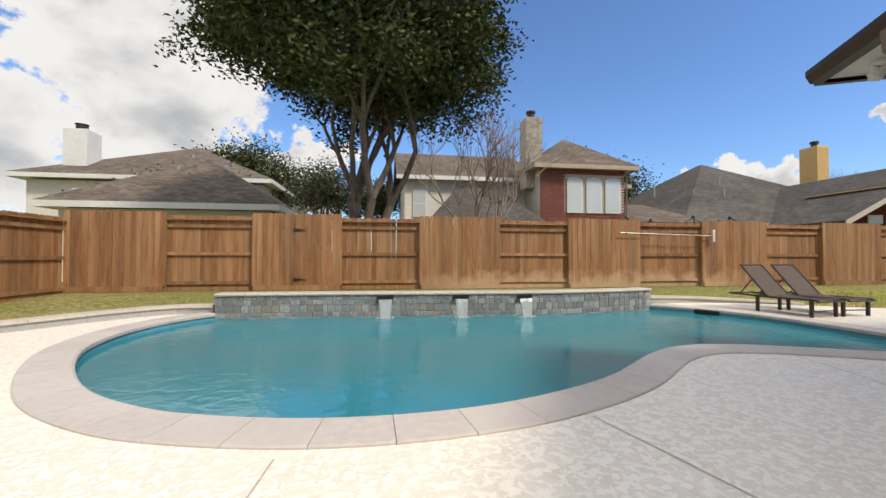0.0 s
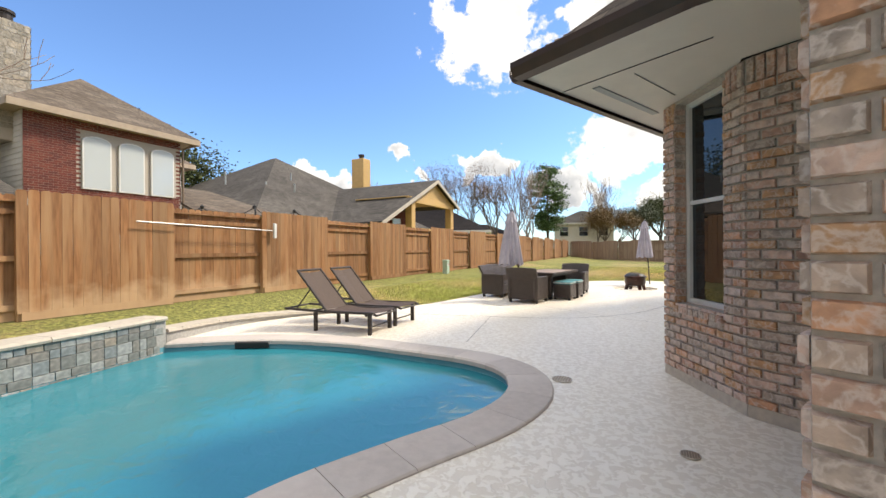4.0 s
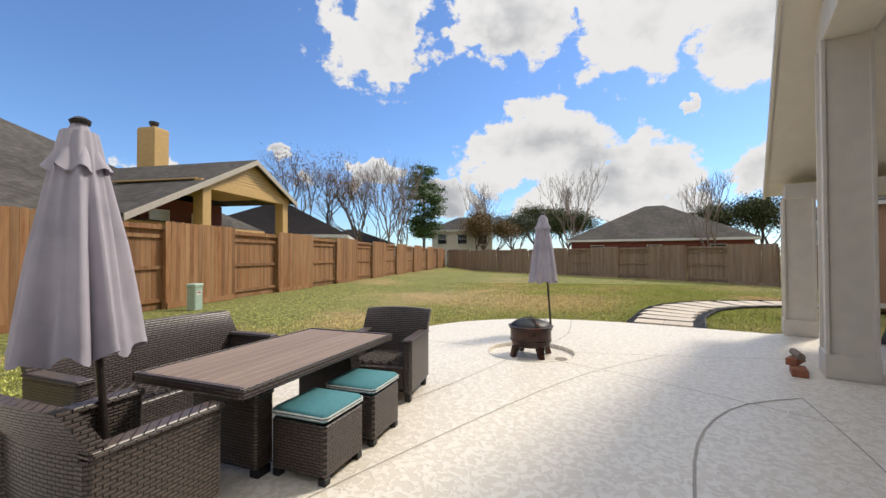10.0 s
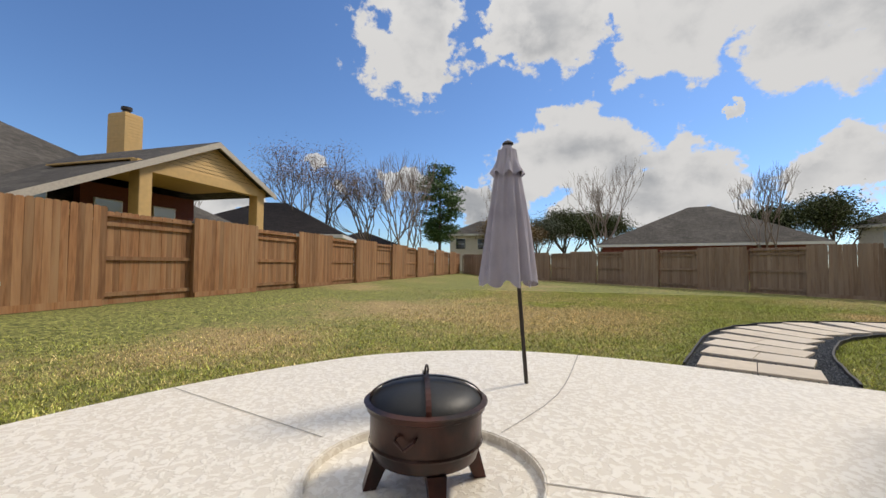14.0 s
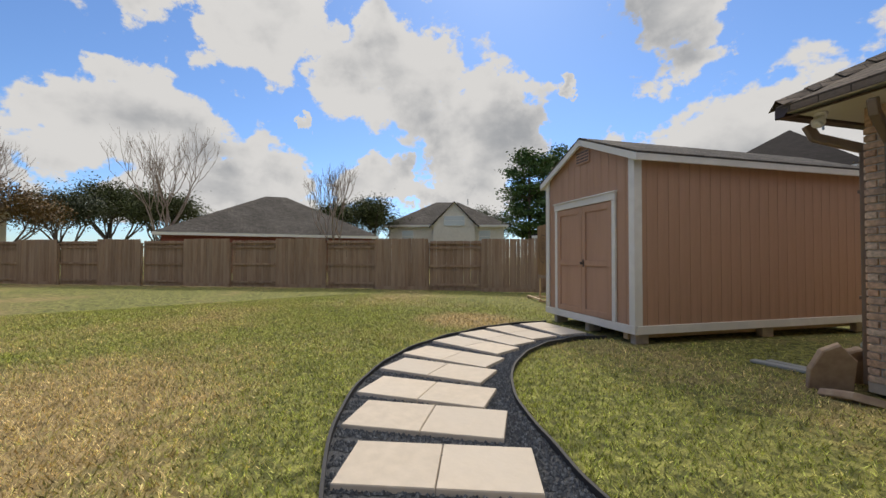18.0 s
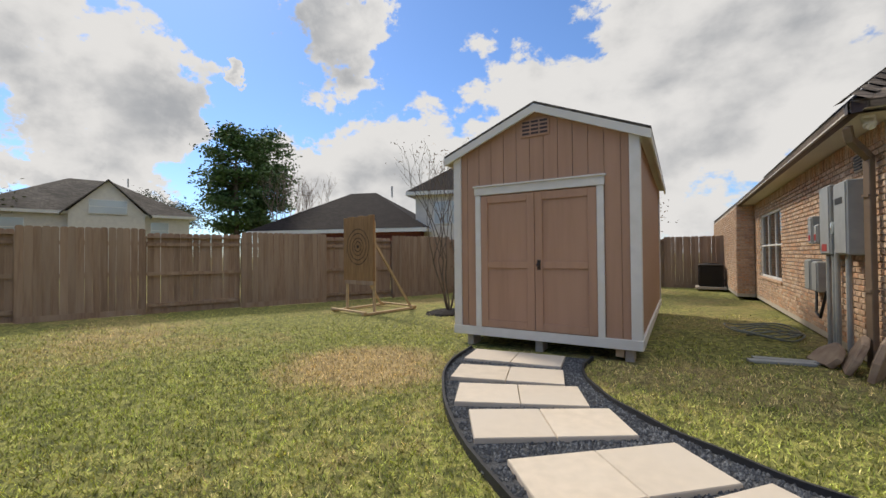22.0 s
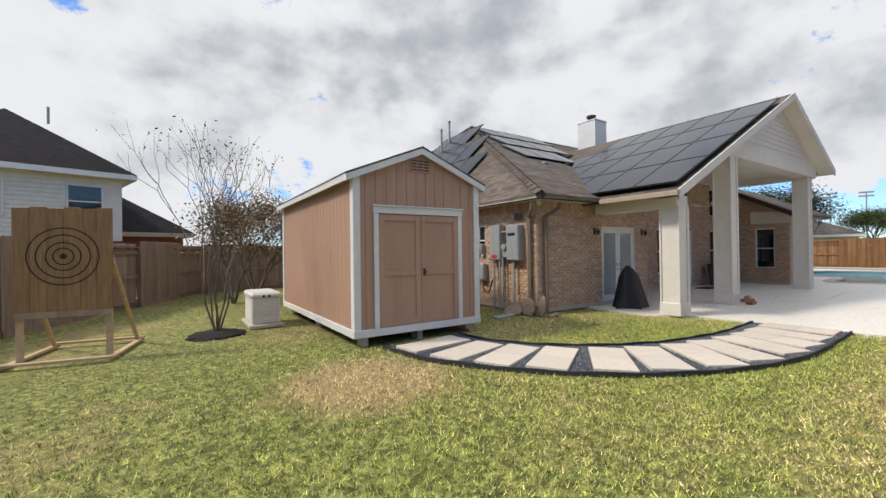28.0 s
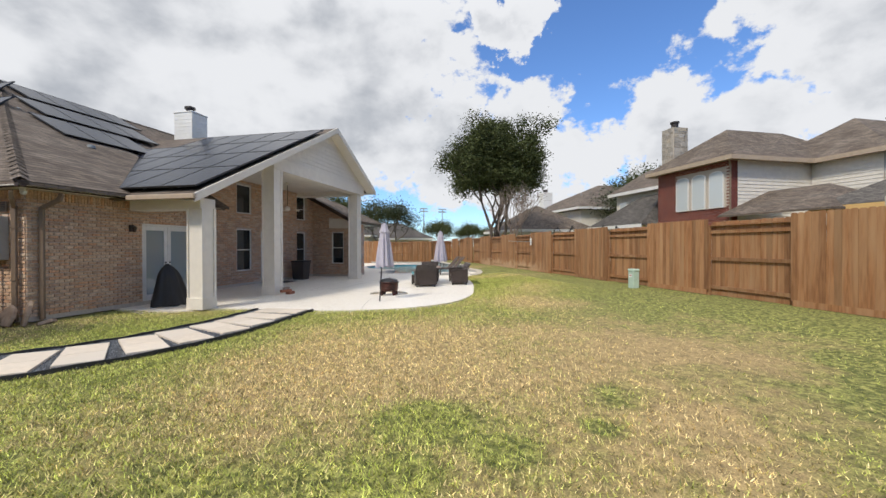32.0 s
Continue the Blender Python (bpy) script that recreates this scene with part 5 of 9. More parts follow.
# brick rising under the sloped verge of the wing roof
wing_z = lambda v: EAVE + 0.10 + 0.53 * (8.26 - v)
wg = thing("wall_wing_gable", "tan brick wall top under a sloped roof verge", "wall", kind="structure", m=HM)
part("core", Geo().add([(u, v, z) for u in (7.82, 7.985) for v, z in ((5.5, EAVE), (7.84, EAVE), (7.84, wing_z(7.84) - 0.12), (5.5, wing_z(5.5) - 0.12))],
     [(3, 2, 1, 0), (4, 5, 6, 7), (0, 1, 5, 4), (1, 2, 6, 5), (2, 3, 7, 6), (3, 0, 4, 7)]), MORTAR, wg)
steps_, z_ = [], EAVE + 0.005
while z_ < wing_z(5.5):
    steps_.append((max(0.0, 8.26 - (z_ + BH + 0.16 - EAVE - 0.10) / 0.53 - 5.5), 9.0, z_ + 0.002, z_ + BH - 0.002))
    z_ += BH + BJ
brick_face(wg, (8.0, 5.5), (8.0, 7.84), EAVE + 0.005, wing_z(5.5) - 0.14, BRICK2, steps_, 0, False)
part("frieze_board", Geo().add([(u, v, z) for u in (8.0, 8.03) for v, z in ((6.5, EAVE - 0.24), (7.84, EAVE - 0.24), (7.84, wing_z(7.84) - 0.13), (6.5, EAVE + 0.30))],
     [(3, 2, 1, 0), (4, 5, 6, 7), (0, 1, 5, 4), (1, 2, 6, 5), (2, 3, 7, 6), (3, 0, 4, 7)]), CREAM, wg)
# tall garden front under the covered patio
gh = [(16.7 - 13.85, 16.7 - 12.95, 2.98, 4.2), (16.7 - 13.85, 16.7 - 12.95, 0.60, 2.35), (16.7 - 12.25, 16.7 - 11.3, 2.98, 4.2), (16.7 - 12.35, 16.7 - 11.15, 0.0, 2.3), (16.7 - 9.55, 16.7 - 8.75, 2.98, 4.2), (16.7 - 9.55, 16.7 - 8.75, 0.60, 2.35)]
# the face runs from east to west, so that its outside looks to the garden
wb = house_wall("wall_garden", (16.7, 5.5), (8.0, 5.5), 4.5, "tall tan brick wall with upper and lower windows", holes=gh, material=BRICK2, soldier=False)
for q in (0, 2, 4):
    window("window_upper", wb, *gh[q], "dark upper window with a pale frame", panes=(1, 1))
for q in (1, 5):
    window("window_lower", wb, *gh[q], "dark sash window with a pale frame")
double_door(wb, *gh[3][:2], 2.3, "white glazed double door to the patio")
house_wall("wall_return", (16.7, 6.74), (16.7, 5.5), 4.0, "tan brick return wall beside the patio", material=BRICK2, soldier=False)
nh = [(21.63 - 19.02, 21.63 - 17.35, 0.0, 2.25)]
wb = house_wall("wall_north", (21.63, 6.74), (16.7, 6.74), EAVE, "tan brick wall with a soldier course under the eave", holes=nh, material=BRICK2)
double_door(wb, *nh[0][:2], 2.25, "white glazed double door with blinds")
EASTWIN = (5.05, 7.8, 0.70, 2.40)
SLIM = (10.85, 11.2, 1.45, 2.35)
wb = house_wall("wall_east", (21.63, -6.5), (21.63, 6.74), EAVE, "tan brick side wall with a wide window", holes=[EASTWIN, SLIM], material=BRICK2)
window("window_east", wb, *EASTWIN, "wide white three-light window in a brick wall", panes=(3, 2))
window("window_slim", wb, *SLIM, "narrow white sash window beside the meters", sill=False)
house_wall("wall_east_far", (22.1, -12.0), (22.1, -2.4), EAVE, "tan brick side wall set forward of the rest", material=BRICK2, soldier=False)
house_wall("wall_return", (22.1, -2.4), (21.66, -2.4), EAVE, "short tan brick return wall", material=BRICK2, soldier=False)
# plain walls that close the house
for a, b in (((21.65, -12.0), (2.97, -12.0)), ((2.97, -6.0), (2.97, -12.0))):
    A_, B_ = Vector((*a, 0)), Vector((*b, 0))
    t = thing("wall_back", "plain brick back wall", "wall", kind="structure", m=HM)
    wall_core(t, a, b, 0, EAVE)

# ---- roofs ----
def slab(name, pts, thick, material, owner=None, label=""):
    return part(name, Geo().poly(pts, thick), material, owner, label)


roof = thing("roof", "brown shingle house roof with hips and a patio gable", "roof", kind="structure", m=HM)
AP = (16.9, -2.2, 7.8)
AW = (8.0, -2.2, 7.8)
slab("roof_slope", [(22.07, 7.32, EAVE + 0.1), AP, (22.07, -12.5, EAVE + 0.1)], 0.09, SHINGLE, roof)
slab("roof_slope", [(22.07, 7.32, EAVE + 0.1), (16.4, 7.32, EAVE + 0.1), (15.6, 5.0, 3.97), (8.3, 5.0, 3.97), AW, AP], 0.09, SHINGLE, roof)
slab("roof_slope", [(22.07, -12.5, EAVE + 0.1), AP, AW, (2.62, -12.5, EAVE + 0.1)], 0.09, SHINGLE, roof)
slab("roof_slope", [(2.62, -12.5, EAVE + 0.1), AW, (6.0, 1.8, 5.75), (2.62, 6.8, EAVE + 0.1)], 0.09, SHINGLE, roof)
slab("roof_slope", [(2.62, 6.8, EAVE + 0.1), (6.0, 1.8, 5.75), (6.0, 4.0, 4.6), (4.58, 6.8, EAVE + 0.1)], 0.09, SHINGLE, roof)
slab("roof_slope", [(4.58, 8.26, EAVE + 0.1), (6.3, 5.9, wing_z(5.9)), (6.3, 3.0, 5.2), (4.58, 6.0, EAVE + 0.15)], 0.09, SHINGLE, roof)
slab("roof_slope", [(4.58, 8.26, EAVE + 0.1), (8.55, 8.26, EAVE + 0.1), (8.55, 5.4, wing_z(5.4)), (6.3, 5.4, wing_z(5.4)), (6.3, 5.9, wing_z(5.9))], 0.09, SHINGLE, roof)
slab("roof_slope", [(8.55, 5.4, wing_z(5.4)), AW, (6.0, 1.8, 5.75), (6.3, 5.4, wing_z(5.4))], 0.09, SHINGLE, roof)
slab("rake_board", [(8.553, 8.28, EAVE + 0.09), (8.585, 8.28, EAVE + 0.09), (8.585, 5.4, wing_z(5.4) - 0.01), (8.553, 5.4, wing_z(5.4) - 0.01)], 0.20, GUTTER, roof)
slab("rake_soffit", [(8.0, 8.24, EAVE), (8.55, 8.24, EAVE), (8.55, 5.4, wing_z(5.4) - 0.10), (8.0, 5.4, wing_z(5.4) - 0.10)], 0.02, CREAM, roof)
# hip caps
for a, b in (((22.07, 7.32, EAVE + 0.12), AP), (AP, AW), ((22.07, -12.5, EAVE + 0.12), AP), ((4.58, 8.26, EAVE + 0.12), (6.3, 5.9, wing_z(5.9) + 0.02))):
    A_, B_ = Vector(a), Vector(b)
    m_ = 40
    hg = Geo()
    for i in range(m_):
        p, q = A_.lerp(B_, i / m_), A_.lerp(B_, (i + 1.12) / m_)
        s = (q - p).cross(Vector((0, 0, 1))).normalized() * 0.14
        up_ = Vector((0, 0, 0.035))
        hg.add([p + up_ + s - Vector((0, 0, 0.07)), p + up_ * 1.5, p + up_ - s - Vector((0, 0, 0.07)), q + s - Vector((0, 0, 0.07)), q + up_, q - s - Vector((0, 0, 0.07))], [(0, 1, 4, 3), (1, 2, 5, 4)])
    part("hip_cap", hg, SHINGLE, roof)
# eaves: soffit and fascia with gutters
def eave(pts, wall_pts, z=EAVE):
    """pts: outer line, wall_pts: inner line of the soffit."""
    g = Geo()
    n = len(pts)
    g.add([(*p, z + 0.005) for p in pts] + [(*p, z + 0.005) for p in wall_pts] + [(*p, z + 0.025) for p in pts] + [(*p, z + 0.025) for p in wall_pts],
          [f for i in range(n - 1) for f in ((i, i + 1, n + i + 1, n + i), (2 * n + i, 2 * n + i + 1, 3 * n + i + 1, 3 * n + i), (i, i + 1, 2 * n + i + 1, 2 * n + i))])
    part("soffit", g, CREAM, roof)
    for a, b in zip(pts, pts[1:]):
        A_, B_ = Vector((*a, 0)), Vector((*b, 0))
        d = (B_ - A_)
        L = d.length
        ang = math.degrees(math.atan2(d.y, d.x))
        m = Matrix.Translation((a[0], a[1], z)) @ pose(0, 0, 0, 0, 0, ang)
        part("gutter", Geo().add([(x, y, zz) for x in (-0.02, L + 0.02) for y, zz in ((0, -0.03), (-0.09, -0.02), (-0.125, 0.05), (-0.125, 0.10), (-0.115, 0.10), (-0.105, 0.05), (0, 0.10))],
             [(i, i + 1, i + 8, i + 7) for i in range(6)] + [tuple(range(7)), tuple(range(7, 14))]), GUTTER, roof, m=m)


eave([(2.62, -12.0), (2.62, 6.78), (4.58, 6.78), (4.58, 8.24), (8.55, 8.24)][::-1], [(3.0, -12.0), (3.0, 6.05), (5.66, 6.05), (5.71, 6.95), (7.98, 7.82)][::-1])
eave([(22.07, -6.0), (22.07, 7.30), (16.6, 7.30)][::-1], [(21.61, -6.0), (21.61, 6.72), (16.6, 6.72)][::-1])

# board joints and a slot vent in the soffit of the bay
for x0, x1, y0, y1, mt in ((5.146, 5.154, 6.96, 8.22, BRONZE), (5.3, 6.1, 7.596, 7.603, BRONZE), (5.3, 6.5, 7.93, 8.0, METERGREY), (2.66, 3.0, 4.096, 4.103, BRONZE), (2.66, 3.0, 1.696, 1.703, BRONZE)):
    part("soffit_joint" if mt == BRONZE else "soffit_vent", Geo().box(x0, x1, y0, y1, EAVE - 0.001 if mt == BRONZE else EAVE - 0.006, EAVE + 0.004), mt, roof)

# ---- covered patio: posts, ceiling, gable ----
RG, SL = 12.62, 0.497
patio_z = lambda u: 6.52 - SL * abs(u - RG)
slab("roof_slope", [(RG, 9.35, 6.52), (RG, -0.4, 6.52), (19.9, 4.0, patio_z(19.9)), (19.9, 9.35, patio_z(19.9))], 0.10, SHINGLE, roof)
slab("roof_slope", [(RG, 9.35, 6.52), (8.5, 9.35, patio_z(8.5)), (8.5, 2.0, patio_z(8.5)), (RG, -0.4, 6.52)], 0.10, SHINGLE, roof)
cov = thing("patio_cover", "cream painted patio cover with a lap-sided gable", "patio cover", kind="structure", m=HM)
for s, e in ((RG, 19.95), (RG, 8.45)):
    part("rake_board", Geo().poly([(s, 9.38, patio_z(s) + 0.02), (e, 9.38, patio_z(e) + 0.02), (e, 9.38, patio_z(e) - 0.2), (s, 9.38, patio_z(s) - 0.2)]).poly([(s, 9.34, patio_z(s) + 0.02), (e, 9.34, patio_z(e) + 0.02), (e, 9.34, patio_z(e) - 0.2), (s, 9.34, patio_z(s) - 0.2)])
         .poly([(s, 9.34, patio_z(s) - 0.2), (e, 9.34, patio_z(e) - 0.2), (e, 9.38, patio_z(e) - 0.2), (s, 9.38, patio_z(s) - 0.2)]).poly([(s, 9.34, patio_z(s) + 0.02), (e, 9.34, patio_z(e) + 0.02), (e, 9.38, patio_z(e) + 0.02), (s, 9.38, patio_z(s) + 0.02)]), CREAM, cov)
    part("rake_soffit", Geo().poly([(s, 9.34, patio_z(s) - 0.15), (e, 9.34, patio_z(e) - 0.15), (e, 8.9, patio_z(e) - 0.15), (s, 8.9, patio_z(s) - 0.15)]), CREAM, cov)
ZC = 4.35
n_lap = 12
for i in range(n_lap):
    z0, z1 = ZC + 0.25 + i * (1.95 / n_lap), ZC + 0.25 + (i + 1) * (1.95 / n_lap)
    w0 = lambda z: max(0.05, min((6.4 - z) / SL, 3.6))
    part("lap_board", Geo().add([(RG - w0(z0), 8.93, z0), (RG + w0(z0), 8.93, z0), (RG + w0(z1), 8.91, z1), (RG - w0(z1), 8.91, z1), (RG - w0(z0), 8.905, z0), (RG + w0(z0), 8.905, z0)], [(0, 1, 2, 3), (0, 1, 5, 4)]), CREAM, cov)
part("front_beam", Geo().soft(9.0, 16.3, 8.48, 8.96, ZC - 0.18, ZC + 0.26, 0.01), CREAM, cov)
part("side_beam", Geo().soft(8.85, 9.5, 5.5, 8.9, ZC - 0.18, ZC + 0.1, 0.01), CREAM, cov)
part("gable_back", Geo().poly([(8.9, 8.86, ZC), (16.3, 8.86, ZC), (RG + 0.1, 8.86, 6.36), (RG - 0.1, 8.86, 6.36)]), CREAM, cov)
ceil = part("ceiling", Geo().box(8.5, 16.5, 5.5, 8.6, ZC, ZC + 0.05), CREAM, None, m=HM)
tagged(ceil, "flat cream painted patio ceiling", "ceiling", kind="structure")
part("sloped_soffit", Geo().poly([(16.2, 9.2, patio_z(16.2) - 0.16), (19.85, 9.2, patio_z(19.85) - 0.16), (19.85, 5.0, patio_z(19.85) - 0.16), (16.2, 5.0, patio_z(16.2) - 0.16)]), CREAM, cov)
part("low_beam", Geo().soft(19.0, 19.5, 6.9, 9.1, 2.56, 2.84, 0.01), CREAM, cov)
part("west_fascia", Geo().soft(8.44, 8.5, 2.0, 9.36, patio_z(8.5) - 0.18, patio_z(8.5) + 0.0, 0.005), CREAM, cov)
part("east_gutter", Geo().soft(19.9, 20.02, 7.4, 9.38, patio_z(19.9) - 0.14, patio_z(19.9) - 0.02, 0.01), FASCIA, cov)


def patio_post(u, v, top):
    t = thing("patio_post", "square cream painted patio post with trim boards", "post", "patio posts", m=HM @ pose(u, v, 0))
    part("shaft", Geo().soft(-0.20, 0.20, -0.20, 0.20, 0, top, 0.006), CREAM, t)
    for sx, sy in ((-1, -1), (1, -1), (1, 1), (-1, 1)):
        part("corner_board", Geo().soft(sx * 0.225 - 0.035, sx * 0.225 + 0.035 if sx < 0 else 0.235, sy * 0.215 - 0.02, sy * 0.215 + 0.02, 0.02, top - 0.01, 0.004) if sx > 0 else
             Geo().soft(-0.235, -0.16, sy * 0.215 - 0.02, sy * 0.215 + 0.02, 0.02, top - 0.01, 0.004), CREAM, t)
    for x0, x1, y0, y1 in ((-0.24, 0.24, -0.24, -0.2), (-0.24, 0.24, 0.2, 0.24), (-0.24, -0.2, -0.2, 0.2), (0.2, 0.24, -0.2, 0.2)):
        part("base_board", Geo().soft(x0 - 0.004, x1 + 0.004, y0 - 0.004, y1 + 0.004, 0.005, 0.30, 0.004), CREAM, t)


patio_post(9.42, 8.64, ZC - 0.16)
patio_post(16.1, 8.74, ZC - 0.16)
patio_post(19.25, 8.9, 2.6)

# chimney
ch = thing("chimney", "white sided chimney with a dark round cap", "chimney", m=HM)
part("flue_box", Geo().soft(10.8, 11.7, 0.3, 1.3, 5.0, 8.1, 0.01), WHITE, ch)
for i in range(17):
    z = 5.2 + i * 0.17
    part("lap_board", Geo().box(10.785, 11.715, 0.285, 1.315, z, z + 0.155), WHITE, ch)
part("crown", Geo().soft(10.76, 11.74, 0.26, 1.34, 8.09, 8.15, 0.01), WHITE, ch)
part("flue_cap", Geo().lathe([(0.17, 8.15), (0.17, 8.37), (0.24, 8.38), (0.24, 8.47), (0.14, 8.51), (0.001, 8.52)], 20, (11.3, 0.8)), BRONZE, ch, smooth=40)


def pipe(u, v, z0, z1, r=0.05):
    t = thing("vent_pipe", "grey roof vent pipe with a flashing collar", "vent pipe", "roof vents", m=HM)
    part("pipe", Geo().tube([(u, v, z0), (u, v, z1)], r, 10), METERGREY, t)
    part("collar", Geo().lathe([(r * 2.6, z0 + 0.02), (r * 1.1, z0 + 0.2)], 12, (u, v)), METERGREY, t)
    part("hood", Geo().lathe([(r * 1.5, z1 - 0.08), (r * 1.5, z1), (0.001, z1 + 0.03)], 10, (u, v)), METERGREY, t)


pipe(18.4, 1.2, 5.4, 6.05)
pipe(18.6, -2.2, 6.0, 7.45)
pipe(18.0, -2.4, 6.5, 8.0)
pipe(18.2, 3.9, 4.3, 4.75, 0.07)

# ---- solar panels ----
PANEL_ME = mesh_of("cell_sheet", Geo().soft(-0.51, 0.51, -0.84, 0.84, 0.0, 0.035, 0.004), SOLAR)
FRAME_ME = mesh_of("panel_frame", Geo().box(-0.525, 0.525, -0.855, -0.84, -0.005, 0.04).box(-0.525, 0.525, 0.84, 0.855, -0.005, 0.04).box(-0.525, -0.51, -0.84, 0.84, -0.005, 0.04).box(0.51, 0.525, -0.84, 0.84, -0.005, 0.04), BLACK)


def panel(origin, along, upv):
    x = along.normalized()
    y = upv.normalized()
    z = x.cross(y)
    if z.z < 0:
        x, z = -x, -z
    m = Matrix((x, y, z)).transposed().to_4x4()
    m.translation = Vector(origin) + z * 0.12
    t = thing("solar_panel", "black framed solar panel on the shingle roof", "solar panel", "roof solar panels", m=HM @ m)
    piece("cell_sheet", PANEL_ME, t, Matrix())
    piece("panel_frame", FRAME_ME, t, Matrix())
    part("standoff", Geo().box(-0.3, -0.26, -0.6, 0.6, -0.11, -0.005), STEEL, t)


east_up = Vector((-1, 0, SL))
sl_len = math.sqrt(1 + SL * SL)
for r_ in range(4):
    s = 0.95 + r_ * 1.74
    cols_ = 8 if r_ < 3 else 5
    for c_ in range(cols_):
        u = 19.85 - s / sl_len
        if r_ == 0 and c_ > 4 or (r_ == 1 and c_ > 6):
            continue
        panel((u, 8.75 - c_ * 1.06, patio_z(u)), Vector((0, 1, 0)), east_up)
# on the steep east hip and on the north slope
E0, E1 = Vector((22.07, 7.32, 2.82)), Vector((22.07, -12.5, 2.82))
APv = Vector(AP)
e_up = (APv - Vector((22.07, -2.2, 2.82)))
for r_, (f, rng_) in enumerate(((0.33, (-5.0, 2.4)), (0.56, (-4.2, 1.2)), (0.77, (-3.0, -0.6)))):
    v = rng_[1]
    while v > rng_[0]:
        p = Vector((22.07, v, 2.82)) + e_up * f
        panel((p.x, v - 0.2, p.z), Vector((0, 1, 0)), e_up)
        v -= 1.06
n_up = Vector((0, -9.6, 5.0))
for f, us in ((0.50, (15.0, 18.0)), (0.69, (13.8, 17.3)), (0.88, (12.6, 16.6))):
    u = us[1]
    while u > us[0]:
        p = Vector((u, 7.32, 2.82)) + n_up * f
        panel(p, Vector((1, 0, 0)), n_up)
        u -= 1.06

# downspouts
def downspout(pts, label, shoe=True):
    t = thing("downspout", label, "downspout")
    for a, b in zip(pts, pts[1:]):
        A_, B_ = Vector(a), Vector(b)
        q = (B_ - A_).to_track_quat("Z", "X").to_matrix().to_4x4()
        part("pipe_length", Geo().soft(-0.045, 0.045, -0.035, 0.035, -0.02, (B_ - A_).length + 0.02, 0.008), DSPOUT, t, m=Matrix.Translation(A_) @ q)
    for z in (0.9, 2.0):
        x, y = pts[-1][0], pts[-1][1]
        part("strap", Geo().box(x - 0.052, x + 0.052, y - 0.042, y + 0.042, z, z + 0.03), DSPOUT, t)
    if shoe:
        x, y = pts[-1][0], pts[-1][1]
        part("drain_adapter", Geo().soft(x - 0.075, x + 0.075, y - 0.065, y + 0.065, 0.15, 0.26, 0.012), PVC, t, "white plastic drain adapter")
        part("drain_pipe", Geo().lathe([(0.06, 0.0), (0.06, 0.16)], 16, (x, y)), CAP, t)
    return t


d_a = [hw(2.56, 5.86, 2.82), hw(2.57, 5.86, 2.70), hw(2.62, 5.85, 2.62), hw(2.84, 5.84, 2.50), hw(2.90, 5.84, 2.40), hw(2.90, 5.84, 0.2)]
downspout([tuple(p) for p in d_a], "taupe metal downspout with a white plastic drain adapter")
d_b = [hw(22.0, 6.95, 2.74), hw(21.97, 6.9, 2.62), hw(21.73, 6.58, 2.46), hw(21.73, 6.58, 0.05)]
downspout([tuple(p) for p in d_b], "taupe metal downspout at the house corner", False)
d_c = [hw(21.30, 7.24, 2.74), hw(21.31, 7.2, 2.64), hw(21.40, 6.83, 2.44), hw(21.40, 6.83, 0.05)]
downspout([tuple(p) for p in d_c], "taupe metal downspout at the house corner", False)


def flood_light(u, v):
    t = thing("flood_light", "twin white security flood light under the eave", "flood light", m=HM @ pose(u, v, EAVE - 0.003))
    part("base_plate", Geo().lathe([(0.06, 0), (0.06, -0.03), (0.03, -0.04)], 16), WHITE, t)
    for sx in (-1, 1):
        lg = Geo().lathe([(0.012, 0.0), (0.035, -0.05), (0.06, -0.11), (0.05, -0.13), (0.001, -0.14)], 16)
        part("lamp_head", lg, WHITE, t, m=pose(sx * 0.05, 0, -0.03, 25, sx * 35, 0), smooth=40)


flood_light(2.85, 6.45)
flood_light(21.85, 7.0)


# covered-patio pendant fan rod, grill, bin, wall lamps
fan = thing("ceiling_fan", "pale ceiling fan on a long down rod", "ceiling fan", m=HM @ pose(12.6, 7.0, 0))
part("down_rod", Geo().tube([(0, 0, ZC), (0, 0, 3.3)], 0.012), BRONZE, fan)
part("canopy", Geo().lathe([(0.07, ZC), (0.03, ZC - 0.09)], 16), CREAM, fan)
part("motor", Geo().lathe([(0.02, 3.34), (0.11, 3.3), (0.12, 3.2), (0.05, 3.14), (0.001, 3.13)], 20), CREAM, fan)
for i in range(5):
    part("blade", Geo().soft(0.14, 0.66, -0.065, 0.065, 3.22, 3.232, 0.003), CREAM, fan, m=pose(0, 0, 0, 8, 0, 72 * i))


def blob(prof, n, wob, seed, c=(0, 0), z0=0.0):
    r_ = random.Random(seed)
    g = Geo().lathe(prof, n, c)
    g.v = [(x + (x - c[0]) * r_.uniform(-wob, wob), y + (y - c[1]) * r_.uniform(-wob, wob), z) for x, y, z in g.v]
    return g


